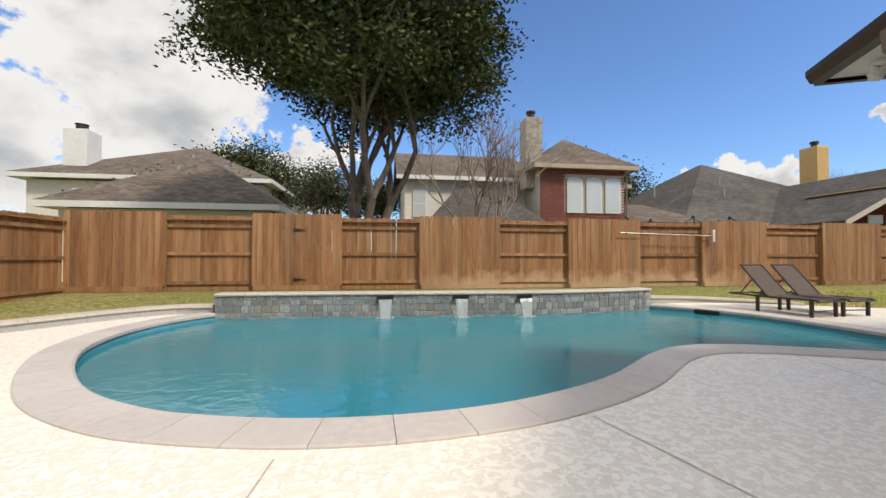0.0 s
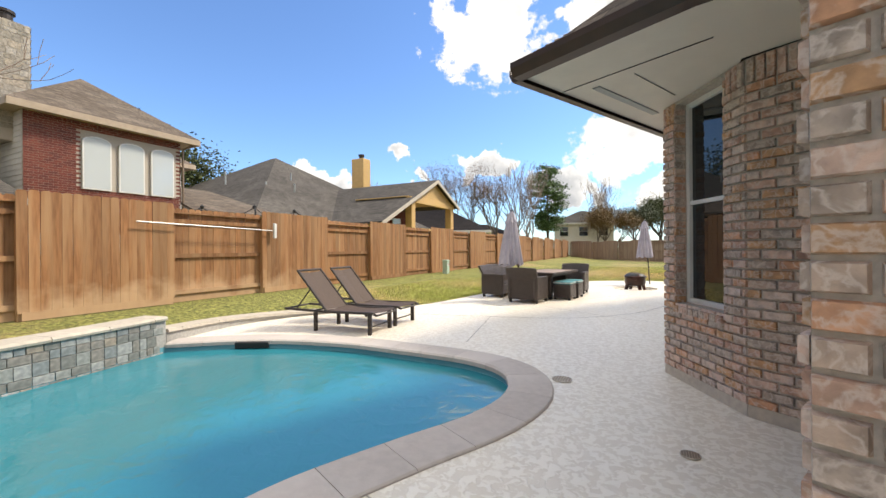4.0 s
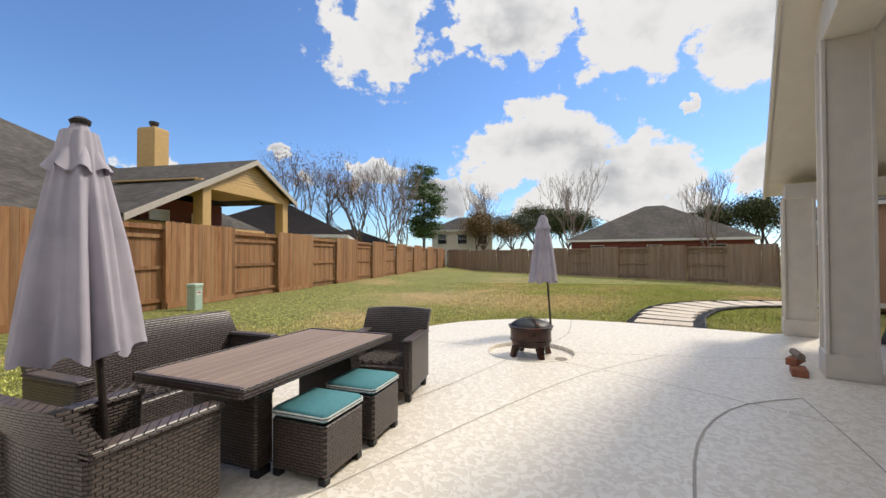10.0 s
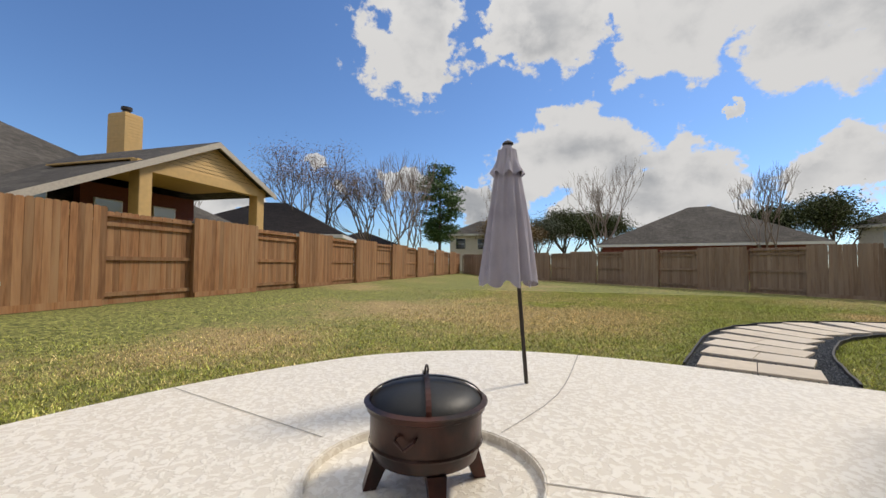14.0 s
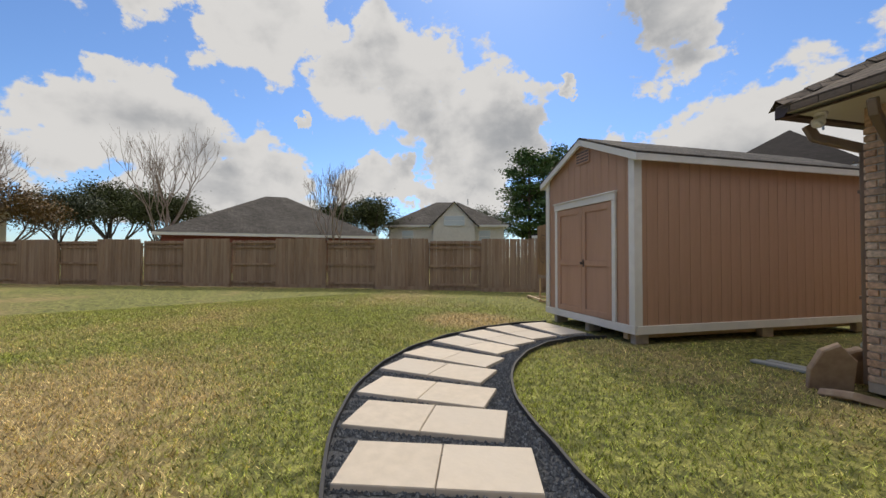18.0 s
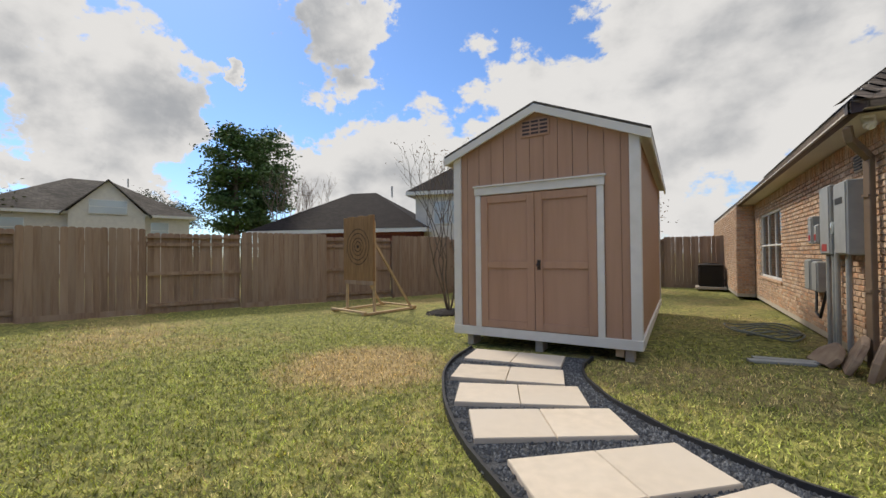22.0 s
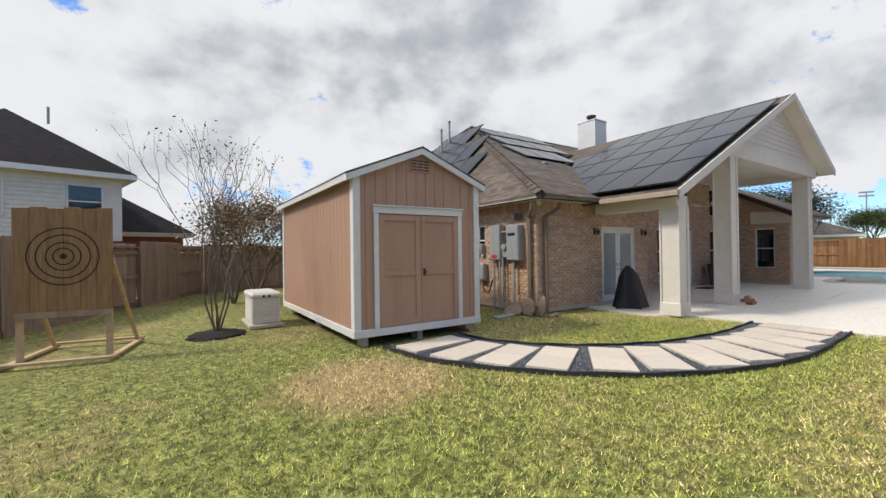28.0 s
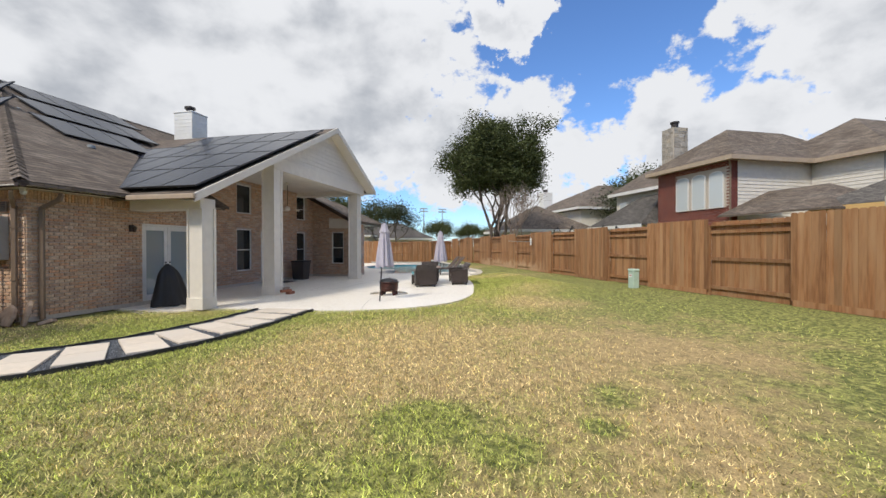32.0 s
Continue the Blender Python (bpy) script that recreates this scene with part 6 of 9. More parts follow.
gr = thing("covered_grill", "grill under a loose black peaked cover", "grill", m=HM @ pose(18.85, 7.5, 0))
cg = Geo()
cov_r = random.Random(3)
ph_ = [cov_r.uniform(0, 6.28) for _ in range(3)]
COVER = ((0.46, 0.0), (0.45, 0.05), (0.41, 0.2), (0.36, 0.42), (0.315, 0.6), (0.29, 0.74), (0.25, 0.86), (0.20, 0.96), (0.13, 1.05), (0.07, 1.11), (0.03, 1.14))
for i, (r0, z0) in enumerate(COVER):
    slack = 1 - i / (len(COVER) - 1)
    for j in range(40):
        q = 6.2832 * j / 40
        rr = r0 * (1 + slack * (0.12 * math.sin(5 * q + ph_[0]) + 0.07 * math.sin(9 * q + ph_[1] + z0 * 2)) + 0.08 * math.sin(2 * q + ph_[2]))
        cg.v.append((rr * math.cos(q) + 0.10 * (1 - slack), rr * math.sin(q) * 0.85, z0 + 0.02 * slack * math.sin(5 * q)))
for i in range(len(COVER) - 1):
    cg.f += [(i * 40 + j, i * 40 + (j + 1) % 40, (i + 1) * 40 + (j + 1) % 40, (i + 1) * 40 + j) for j in range(40)]
cg.f.append(tuple(range((len(COVER) - 1) * 40, len(COVER) * 40)))
part("cover", cg, BLACK, gr, smooth=50)
bn = thing("storage_bin", "tall dark woven storage bin against the wall", "bin", m=HM @ pose(10.2, 6.15, 0))
part("body", Geo().add([(-0.27, -0.27, 0), (0.27, -0.27, 0), (0.27, 0.27, 0), (-0.27, 0.27, 0), (-0.33, -0.33, 0.86), (0.33, -0.33, 0.86), (0.33, 0.33, 0.86), (-0.33, 0.33, 0.86)], [(0, 3, 2, 1), (4, 5, 6, 7), (0, 1, 5, 4), (1, 2, 6, 5), (2, 3, 7, 6), (3, 0, 4, 7)]), WICKER, bn)
part("lid", Geo().soft(-0.35, 0.35, -0.35, 0.35, 0.86, 0.92, 0.015), BLACK, bn)
mat_ = thing("door_mat", "thin brown door mat", "door mat", m=HM @ pose(11.7, 6.3, 0))
part("mat", Geo().soft(-0.5, 0.5, -0.3, 0.3, 0.002, 0.016, 0.004), BRONZE, mat_)
for u in (19.35, 17.0):
    wl_ = thing("wall_lamp", "small bronze wall lantern on brick", "wall lamp", "door lanterns", m=HM @ pose(u, 6.765, 2.1))
    part("back_plate", Geo().soft(-0.05, 0.05, 0.0, 0.02, -0.09, 0.09, 0.004), BRONZE, wl_)
    part("arm", Geo().tube([(0, 0.02, 0.05), (0, 0.1, 0.09), (0, 0.12, 0.03)], 0.008), BRONZE, wl_)
    part("lantern", Geo().lathe([(0.03, -0.1), (0.055, 0.02), (0.02, 0.06)], 8, (0, 0.12)), BRONZE, wl_)
# umbrella pole stub with taped foil beside the bay
ft = thing("hose_stand", "black stand pipe with a foil-wrapped tap", "tap stand", m=HM @ pose(7.25, 8.0, 0))
part("pipe", Geo().tube([(0, 0, 0), (0, 0, 0.95)], 0.03, 12), BLACK, ft)
part("foil_wrap", blob([(0.05, 0.93), (0.08, 0.96), (0.075, 1.08), (0.06, 1.16), (0.04, 1.18)], 12, 0.25, 6), STEEL, ft)
part("bracket", Geo().tube([(0, 0, 0.78), (0.06, -0.1, 0.76)], 0.02, 8), BLACK, ft)

# service equipment on the east wall
def meter(v, z0, z1, w, d, label, extra=None):
    t = thing("meter_box", label, "meter box", "service meters", m=HM @ pose(21.655, v, 0))
    part("case", Geo().soft(0.0, d, -w / 2, w / 2, z0, z1, 0.012), METERGREY, t)
    part("door_panel", Geo().soft(d - 0.002, d + 0.012, -w / 2 + 0.02, w / 2 - 0.02, z0 + 0.02, z1 - 0.02, 0.004), METERGREY, t)
    if extra == "dial":
        part("dial", Geo().lathe([(0.09, 0), (0.085, 0.05), (0.001, 0.06)], 20), DOORGLASS, t, m=pose(d + 0.01, 0, (z0 + z1) / 2 + 0.1, 0, 90, 0))
    if extra == "tag":
        part("warning_label", Geo().box(d + 0.013, d + 0.016, -w / 4, w / 4, z0 + 0.05, z0 + 0.15), mat("red_label", (0.45, 0.05, 0.04), rough=0.5), t)
    if extra == "screen":
        part("display", Geo().box(d + 0.013, d + 0.016, -w / 3, w / 4, z1 - 0.28, z1 - 0.2), BLACK, t)


meter(5.35, 1.33, 2.3, 0.44, 0.18, "tall grey electric panel on brick", "tag")
meter(6.08, 1.33, 2.26, 0.46, 0.20, "grey inverter box with a small display", "screen")
meter(5.72, 1.40, 1.78, 0.22, 0.14, "round glass electric meter in a grey can", "dial")
meter(4.30, 1.5, 1.95, 0.22, 0.12, "small grey switch box on brick", "tag")
meter(4.62, 1.5, 1.8, 0.18, 0.12, "small grey junction box on brick", "tag")
meter(4.28, 0.75, 1.25, 0.30, 0.16, "grey disconnect box on brick")
meter(4.68, 0.75, 1.22, 0.28, 0.16, "grey disconnect box on brick")
cd = thing("conduit", "grey electrical conduits running down to the ground", "conduit", m=HM)
for v, z1, z0 in ((5.25, 1.33, 0.0), (5.5, 1.33, 0.0), (5.62, 1.4, 0.0), (6.05, 1.33, 0.0)):
    part("pipe", Geo().tube([(21.78, v, z1), (21.78, v, z0)], 0.03, 8), METERGREY, cd)
part("pipe", Geo().tube([(21.78, 5.5, 2.1), (21.78, 5.9, 2.1)], 0.025, 8), METERGREY, cd)
part("loop", Geo().tube([(21.8, 4.7, 0.75), (21.85, 4.9, 0.45), (21.85, 5.1, 0.4), (21.8, 5.22, 0.8)], 0.02, 8), BLACK, cd)
wv = thing("wall_vent", "small louvred wall vent under the eave", "wall vent", m=HM @ pose(21.67, 6.15, 2.36))
part("frame", Geo().soft(0, 0.03, -0.15, 0.15, 0, 0.22, 0.005), DSPOUT, wv)
for i in range(5):
    part("slat", Geo().box(0.02, 0.045, -0.12, 0.12, 0.03 + i * 0.038, 0.045 + i * 0.038), BLACK, wv)
hs = thing("garden_hose", "coiled dark green garden hose lying on the grass", "hose")
for k in range(4):
    c = hw(22.3 + 0.05 * k, 4.6 - 0.1 * k)
    part("coil", Geo().tube([(c.x + (0.38 + 0.05 * k) * math.cos(a), c.y + (0.34 + 0.05 * k) * math.sin(a), 0.01 + 0.02 * k + 0.03 * math.sin(3 * a + k)) for a in (6.283 * i / 28 for i in range(29))], 0.012, 6), HOSE, hs)
def flagstone(u, v, w, h, lean, turn, seed):
    """Irregular sandstone slab propped against the house corner."""
    r_ = random.Random(seed)
    t = thing("flagstone", "brown sandstone slab leaning against the house corner", "rock", "corner slabs", m=HM @ pose(u, v, -0.03, lean, 0, turn))
    rim = [(-w * 0.5, 0.0), (w * 0.45, 0.02), (w * r_.uniform(0.45, 0.55), h * 0.45), (w * r_.uniform(0.2, 0.35), h * 0.85), (-w * r_.uniform(0.0, 0.15), h), (-w * 0.45, h * r_.uniform(0.55, 0.75))]
    k_ = len(rim)
    g = Geo()
    for y, f in ((-0.035, 0.96), (-0.02, 1.0), (0.02, 1.0), (0.035, 0.95)):
        g.v += [(x * f + r_.uniform(-0.008, 0.008), y + r_.uniform(-0.006, 0.006), z * f + (1 - f) * h * 0.4) for x, z in rim]
    g.f = [tuple(range(k_)), tuple(range(4 * k_ - 1, 3 * k_ - 1, -1))] + [(a * k_ + i, a * k_ + (i + 1) % k_, (a + 1) * k_ + (i + 1) % k_, (a + 1) * k_ + i) for a in range(3) for i in range(k_)]
    part("slab", g, ROCK, t)


flagstone(21.98, 6.62, 0.62, 0.46, -24, 78, 1)
flagstone(22.16, 6.35, 0.52, 0.34, -38, 100, 2)
flagstone(21.84, 6.98, 0.42, 0.52, -14, 62, 3)
flagstone(21.55, 7.12, 0.5, 0.16, -60, 20, 4)
for u, v, rz in ((22.55, 6.55, 12), (22.48, 6.40, 7)):
    pk = thing("loose_board", "short weathered grey board lying in the grass", "board", "loose boards", m=HM @ pose(u, v, -0.03, 0, 0, rz))
    part("board", Geo().soft(-0.35, 0.35, -0.06, 0.06, 0.0, 0.035, 0.005), METERGREY, pk)
lg_ = thing("timber_block", "short reddish timber blocks stacked by a patio post", "timber", m=HM @ pose(16.0, 9.15, 0))
part("block", Geo().soft(-0.3, 0.0, 0.0, 0.16, 0.0, 0.09, 0.006), TERRA, lg_)
part("block", Geo().soft(-0.16, 0.22, 0.02, 0.14, 0.002, 0.09, 0.006), TERRA, lg_, m=pose(0.05, 0.02, 0.088, 0, 0, -18))
part("split_log", Geo().tube([(-0.1, 0.05, 0.215), (0.25, 0.1, 0.22)], 0.045, 7), BARKPALE, lg_)

# air conditioner condenser on its pad in the side yard
ac = thing("air_conditioner", "dark grey outdoor air conditioning unit on a concrete pad", "air conditioner", m=HM @ pose(22.62, -5.75, 0))
part("pad", Geo().soft(-0.5, 0.5, -0.5, 0.5, -0.03, 0.07, 0.01), MORTAR, ac)
part("core", Geo().soft(-0.36, 0.36, -0.36, 0.36, 0.07, 0.86, 0.03), BLACK, ac)
part("top", Geo().soft(-0.4, 0.4, -0.4, 0.4, 0.85, 0.93, 0.03), BRONZE, ac)
part("fan_guard", Geo().lathe([(0.3, 0.93), (0.29, 0.955), (0.06, 0.96), (0.001, 0.96)], 20, (0, 0)), BLACK, ac)
for sx, sy in ((-1, -1), (-1, 1), (1, -1), (1, 1)):
    part("corner_post", Geo().box(sx * 0.375 - 0.025, sx * 0.375 + 0.025, sy * 0.375 - 0.025, sy * 0.375 + 0.025, 0.07, 0.85), BRONZE, ac)
for i in range(11):
    z = 0.12 + i * 0.066
    part("louvre", Geo().box(-0.39, 0.39, -0.39, 0.39, z, z + 0.014), BRONZE, ac)
for i in range(12):
    o = -0.33 + i * 0.06
    part("guard_bar", Geo().box(o - 0.006, o + 0.006, 0.39, 0.402, 0.08, 0.85), BRONZE, ac)
part("pipe", Geo().tube([(-0.38, -0.15, 0.3), (-0.55, -0.15, 0.28), (-0.6, -0.15, 0.75), (-0.74, -0.15, 0.8)], 0.03, 8), BLACK, ac)
# cross fence that shuts off the side yard
ca, cb = hw(22.16, -6.7), hw(28.2, -6.7)
fence_run((cb.x, cb.y), (ca.x, ca.y), 1, 1, "side yard fence", lawn_z, "weathered brown fence section with pickets on this side", "weathered brown fence section with rails showing", 2.0)

# ---- shed ----
def build_shed():
    U0, U1, V0, V1 = 24.07, 26.70, 1.98, 7.42
    zb, ze, za = 0.17, 2.96, 3.50
    um = (U0 + U1) / 2
    t = thing("garden_shed", "tan-brown wooden garden shed with white trim and double doors", "shed", m=HM)
    body = Geo()
    body.box(U0, U1, V0, V1 - 0.02, zb, ze)
    body.add([(U0, V1 - 0.02, ze), (U1, V1 - 0.02, ze), (um, V1 - 0.02, za), (U0, V0, ze), (U1, V0, ze), (um, V0, za)], [(0, 1, 2), (3, 4, 5), (0, 2, 5, 3), (1, 2, 5, 4)])
    part("body", body, SHEDP, t)
    # grooved front panels
    w = (U1 - U0) / 13
    top = lambda u: ze + (za - ze) * (1 - abs(u - um) / (um - U0)) - 0.02
    for i in range(13):
        a, b = U0 + i * w + 0.004, U0 + (i + 1) * w - 0.004
        part("panel_board", Geo().add([(a, V1, zb), (b, V1, zb), (b, V1, top(b)), (a, V1, top(a)), (a, V1 - 0.03, zb), (b, V1 - 0.03, zb), (b, V1 - 0.03, top(b)), (a, V1 - 0.03, top(a))], [(0, 1, 2, 3), (4, 7, 6, 5), (0, 4, 5, 1), (1, 5, 6, 2), (2, 6, 7, 3), (3, 7, 4, 0)]), SHEDP, t)
    n = 26
    w = (V1 - V0) / n
    bd = mesh_of("panel_board", Geo().box(-0.008, 0.008, 0.004, w - 0.004, zb, ze - 0.02), SHEDP)
    for i in range(n):
        for u in (U0, U1):
            piece("panel_board", bd, t, Matrix.Translation((u, V0 + i * w, 0)))
    # roof
    ov = 0.16
    sl = (za - ze) / (um - U0)
    for s in (-1, 1):
        ue = um + s * (um - U0 + ov)
        zz = za + 0.04 - sl * (um - U0 + ov)
        part("roof_slope", Geo().poly([(um, V0 - 0.1, za + 0.05), (um, V1 + 0.1, za + 0.05), (ue, V1 + 0.1, zz + 0.01), (ue, V0 - 0.1, zz + 0.01)], 0.035), SHINGLE2, t)
        part("rake_trim", Geo().add([(um, y, za + 0.012) for y in (V1 + 0.06, V1 + 0.10)] + [(ue, y, zz - 0.027) for y in (V1 + 0.06, V1 + 0.10)] + [(um, y, za - 0.10) for y in (V1 + 0.06, V1 + 0.10)] + [(ue, y, zz - 0.14) for y in (V1 + 0.06, V1 + 0.10)],
             [(0, 2, 6, 4), (1, 3, 7, 5), (0, 1, 3, 2), (4, 5, 7, 6), (2, 3, 7, 6)]), WHITE, t)
        part("rake_soffit", Geo().add([(um, V1 - 0.02, za - 0.03), (um, V1 + 0.09, za - 0.03), (ue, V1 + 0.09, zz - 0.06), (ue, V1 - 0.02, zz - 0.06)], [(0, 1, 2, 3)]), WHITE, t)
        part("eave_trim", Geo().soft(min(ue, ue - s * 0.03), max(ue, ue - s * 0.03), V0 - 0.1, V1 + 0.1, zz - 0.13, zz - 0.02, 0.004), WHITE, t)
        part("eave_soffit", Geo().box(min(ue, um + s * (um - U0)), max(ue, um + s * (um - U0)), V0 - 0.08, V1 + 0.08, zz - 0.045, zz - 0.035), WHITE, t)
    for u in (U0, U1):
        s = -1 if u == U0 else 1
        for v0, v1 in ((V1 - 0.11, V1 + 0.03), (V0 - 0.03, V0 + 0.11)):
            part("corner_trim", Geo().soft(u + s * 0.008 - 0.012, u + s * 0.03 + 0.0, v0, v1, zb, ze - 0.04, 0.004) if s > 0 else Geo().soft(u - 0.03, u + 0.004, v0, v1, zb, ze - 0.04, 0.004), WHITE, t)
        a, b = (u - 0.028, u + 0.10) if s < 0 else (u - 0.10, u + 0.028)
        part("corner_trim", Geo().soft(a, b, V1 + 0.004, V1 + 0.034, zb, ze + (0.02), 0.004), WHITE, t)
    # skirt
    part("skirt_trim", Geo().soft(U0 - 0.035, U1 + 0.035, V1 + 0.005, V1 + 0.045, zb - 0.03, zb + 0.10, 0.004), WHITE, t)
    for u, s in ((U0, -1), (U1, 1)):
        part("skirt_trim", Geo().soft(min(u, u + s * 0.04), max(u, u + s * 0.04), V0, V1, zb - 0.03, zb + 0.10, 0.004), WHITE, t)
    for u in (U0 + 0.12, um, U1 - 0.22):
        for v in (V0 + 0.4, (V0 + V1) / 2, V1 - 0.12):
            part("foundation_block", Geo().soft(u - 0.04, u + 0.07, v - 0.2, v + 0.06, -0.06, zb - 0.005, 0.008), CAP, t)
    part("skid", Geo().box(U0 + 0.2, U0 + 0.3, V0, V1 - 0.02, 0.03, zb), LUMBER, t)
    # doors
    dl, dr, dz0, dz1 = 24.57, 26.26, zb + 0.11, 2.26
    yv = V1 + 0.004
    for a, b in ((dl - 0.09, dl), (dr, dr + 0.09)):
        part("door_trim", Geo().soft(a, b, yv, yv + 0.035, zb + 0.10, dz1 + 0.02, 0.004), WHITE, t)
    part("door_trim", Geo().soft(dl - 0.10, dr + 0.10, yv, yv + 0.045, dz1 + 0.02, dz1 + 0.14, 0.004), WHITE, t)
    part("door_cap", Geo().soft(dl - 0.12, dr + 0.12, yv, yv + 0.07, dz1 + 0.14, dz1 + 0.165, 0.004), WHITE, t)
    mid = (dl + dr) / 2
    for a, b, hs_ in ((dl + 0.004, mid - 0.004, 1), (mid + 0.004, dr - 0.004, -1)):
        door = part("door", Geo().box(a, b, yv, yv + 0.012, dz0, dz1), SHEDP, t)
        st = 0.11
        for x0, x1, z0, z1 in ((a, a + st, dz0, dz1), (b - st, b, dz0, dz1), (a + st, b - st, dz1 - st, dz1), (a + st, b - st, dz0, dz0 + st), (a + st, b - st, 1.17, 1.27)):
            part("stile", Geo().soft(x0, x1, yv + 0.012, yv + 0.035, z0, z1, 0.004), SHEDP, door)
        part("groove", Geo().box((a + b) / 2 - 0.004, (a + b) / 2 + 0.004, yv + 0.011, yv + 0.0135, dz0 + st, dz1 - st), SHEDP, door)
    kn = part("door_knob", Geo().lathe([(0.02, 0), (0.012, 0.02), (0.028, 0.045), (0.02, 0.065), (0.001, 0.068)], 14), BRONZE, t, m=pose(mid - 0.06, yv + 0.035, 1.22, -90, 0, 0))
    part("latch_plate", Geo().soft(mid - 0.085, mid - 0.035, yv + 0.034, yv + 0.04, 1.15, 1.29, 0.003), BRONZE, t)
    # gable vent
    part("vent_frame", Geo().soft(25.19, 25.61, V1 + 0.002, V1 + 0.022, 3.07, 3.33, 0.004), SHEDP, t)
    for i in range(3):
        for j in range(4):
            part("vent_slat", Geo().box(25.215 + i * 0.13, 25.325 + i * 0.13, V1 + 0.02, V1 + 0.026, 3.10 + j * 0.055, 3.13 + j * 0.055), GUTTER, t)


build_shed()

# ---- paver path with gravel and edging ----
PL = [(22.12, 2.76), (23.2, 2.32), (24.2, 1.9), (25.1, 1.4), (26.0, 0.65), (26.75, -0.35), (27.18, -1.4), (27.36, -2.4), (27.36, -3.2), (27.1, -4.15)]
PR = [(21.62, 1.36), (22.5, 1.02), (23.2, 0.72), (23.95, 0.27), (24.55, -0.15), (25.15, -0.8), (25.6, -1.6), (25.8, -2.4), (25.75, -3.1), (25.5, -3.6)]
left = curve([(*p, 0) for p in PL], 0.08)
right = curve([(*p, 0) for p in PR], 0.08)
k = min(len(left), len(right))
left = curve([(*p, 0) for p in PL], 0.0765)[:]
lo = [left[int(i * (len(left) - 1) / 89)] for i in range(90)]
ro = [right[int(i * (len(right) - 1) / 89)] for i in range(90)]
path = thing("garden_path", "curving path of cream pavers in dark gravel with black edging", "path", kind="structure")
bed = Geo()
bed.v = [(p.x, p.y, -0.012) for p in lo] + [(p.x, p.y, -0.012) for p in ro]
bed.f = [(i, i + 1, 90 + i + 1, 90 + i) for i in range(89)]
part("gravel_bed", bed, GRAVELBED, path)
for line in (lo, ro):
    eg = Geo()
    a, b = offset(line, 0.012), offset(line, -0.012)
    for ln, z in ((a, -0.06), (a, 0.035), (b, 0.035), (b, -0.06)):
        eg.v += [(p.x, p.y, z + 0.006 * math.sin(i * 0.7)) for i, p in enumerate(ln)]
    for q in range(3):
        eg.f += [(q * 90 + i, q * 90 + i + 1, (q + 1) * 90 + i + 1, (q + 1) * 90 + i) for i in range(89)]
    part("edging", eg, EDGING, path)
rows_n = 12
slots = []
inner = sum((b - a).length for a, b in zip(ro, ro[1:]))
BREADTH = inner / rows_n - 0.07
for i in range(rows_n):
    f0 = (i + 0.5) / rows_n
    A0, B0 = lo[int(f0 * 89)], ro[int(f0 * 89)]
    # pavers keep their breadth, so the gravel wedges open on the outside of the bend
    across = (A0 - B0).normalized()
    along = Vector((-across.y, across.x, 0))
    twist = rng.uniform(-0.012, 0.012)
    for h0, h1 in ((0.085, 0.463), (0.467, 0.845)):
        q = []
        for h, sgn in ((h0, -1), (h1, -1), (h1, 1), (h0, 1)):
            q.append(A0.lerp(B0, h) + along * sgn * (BREADTH / 2 * (1.04 - 0.04 * h) + twist * (h - 0.5)))
        c = sum(q, Vector()) / 4
        sg = Geo()
        for z, k_ in ((-0.03, 1.0), (0.022, 1.0), (0.03, 0.985)):
            sg.v += [(*(c + (p - c) * k_).xy, z) for p in q]
        sg.f = [(0, 1, 5, 4), (1, 2, 6, 5), (2, 3, 7, 6), (3, 0, 4, 7), (4, 5, 9, 8), (5, 6, 10, 9), (6, 7, 11, 10), (7, 4, 8, 11), (8, 9, 10, 11)]
        part("paver", sg, PAVER, path)
        slots.append(q)
stones = Geo()
octa = [(1, 0, 0), (0, 1, 0), (-1, 0, 0), (0, -1, 0), (0, 0, 1)]
r_ = random.Random(11)
tries = 0
while tries < 30000:
    tries += 1
    i, f = r_.uniform(0, 88.9), r_.uniform(0.015, 0.985)
    p = lo[int(i)].lerp(ro[int(i)], f) + Vector((r_.uniform(-0.04, 0.04), r_.uniform(-0.04, 0.04), 0))
    if any(inside(p.x, p.y, q) for q in slots):
        continue
    s = r_.uniform(0.010, 0.021)
    a = r_.uniform(0, 6.28)
    ca, sa = math.cos(a) * s, math.sin(a) * s
    stones.add([(p.x + x * ca - y * sa * 0.7, p.y + x * sa + y * ca * 0.7, -0.008 + z * s * 0.9) for x, y, z in octa], [(0, 1, 4), (1, 2, 4), (2, 3, 4), (3, 0, 4)])
st = part("gravel", stones, GRAVEL, path)
st["kind"] = "stuff"

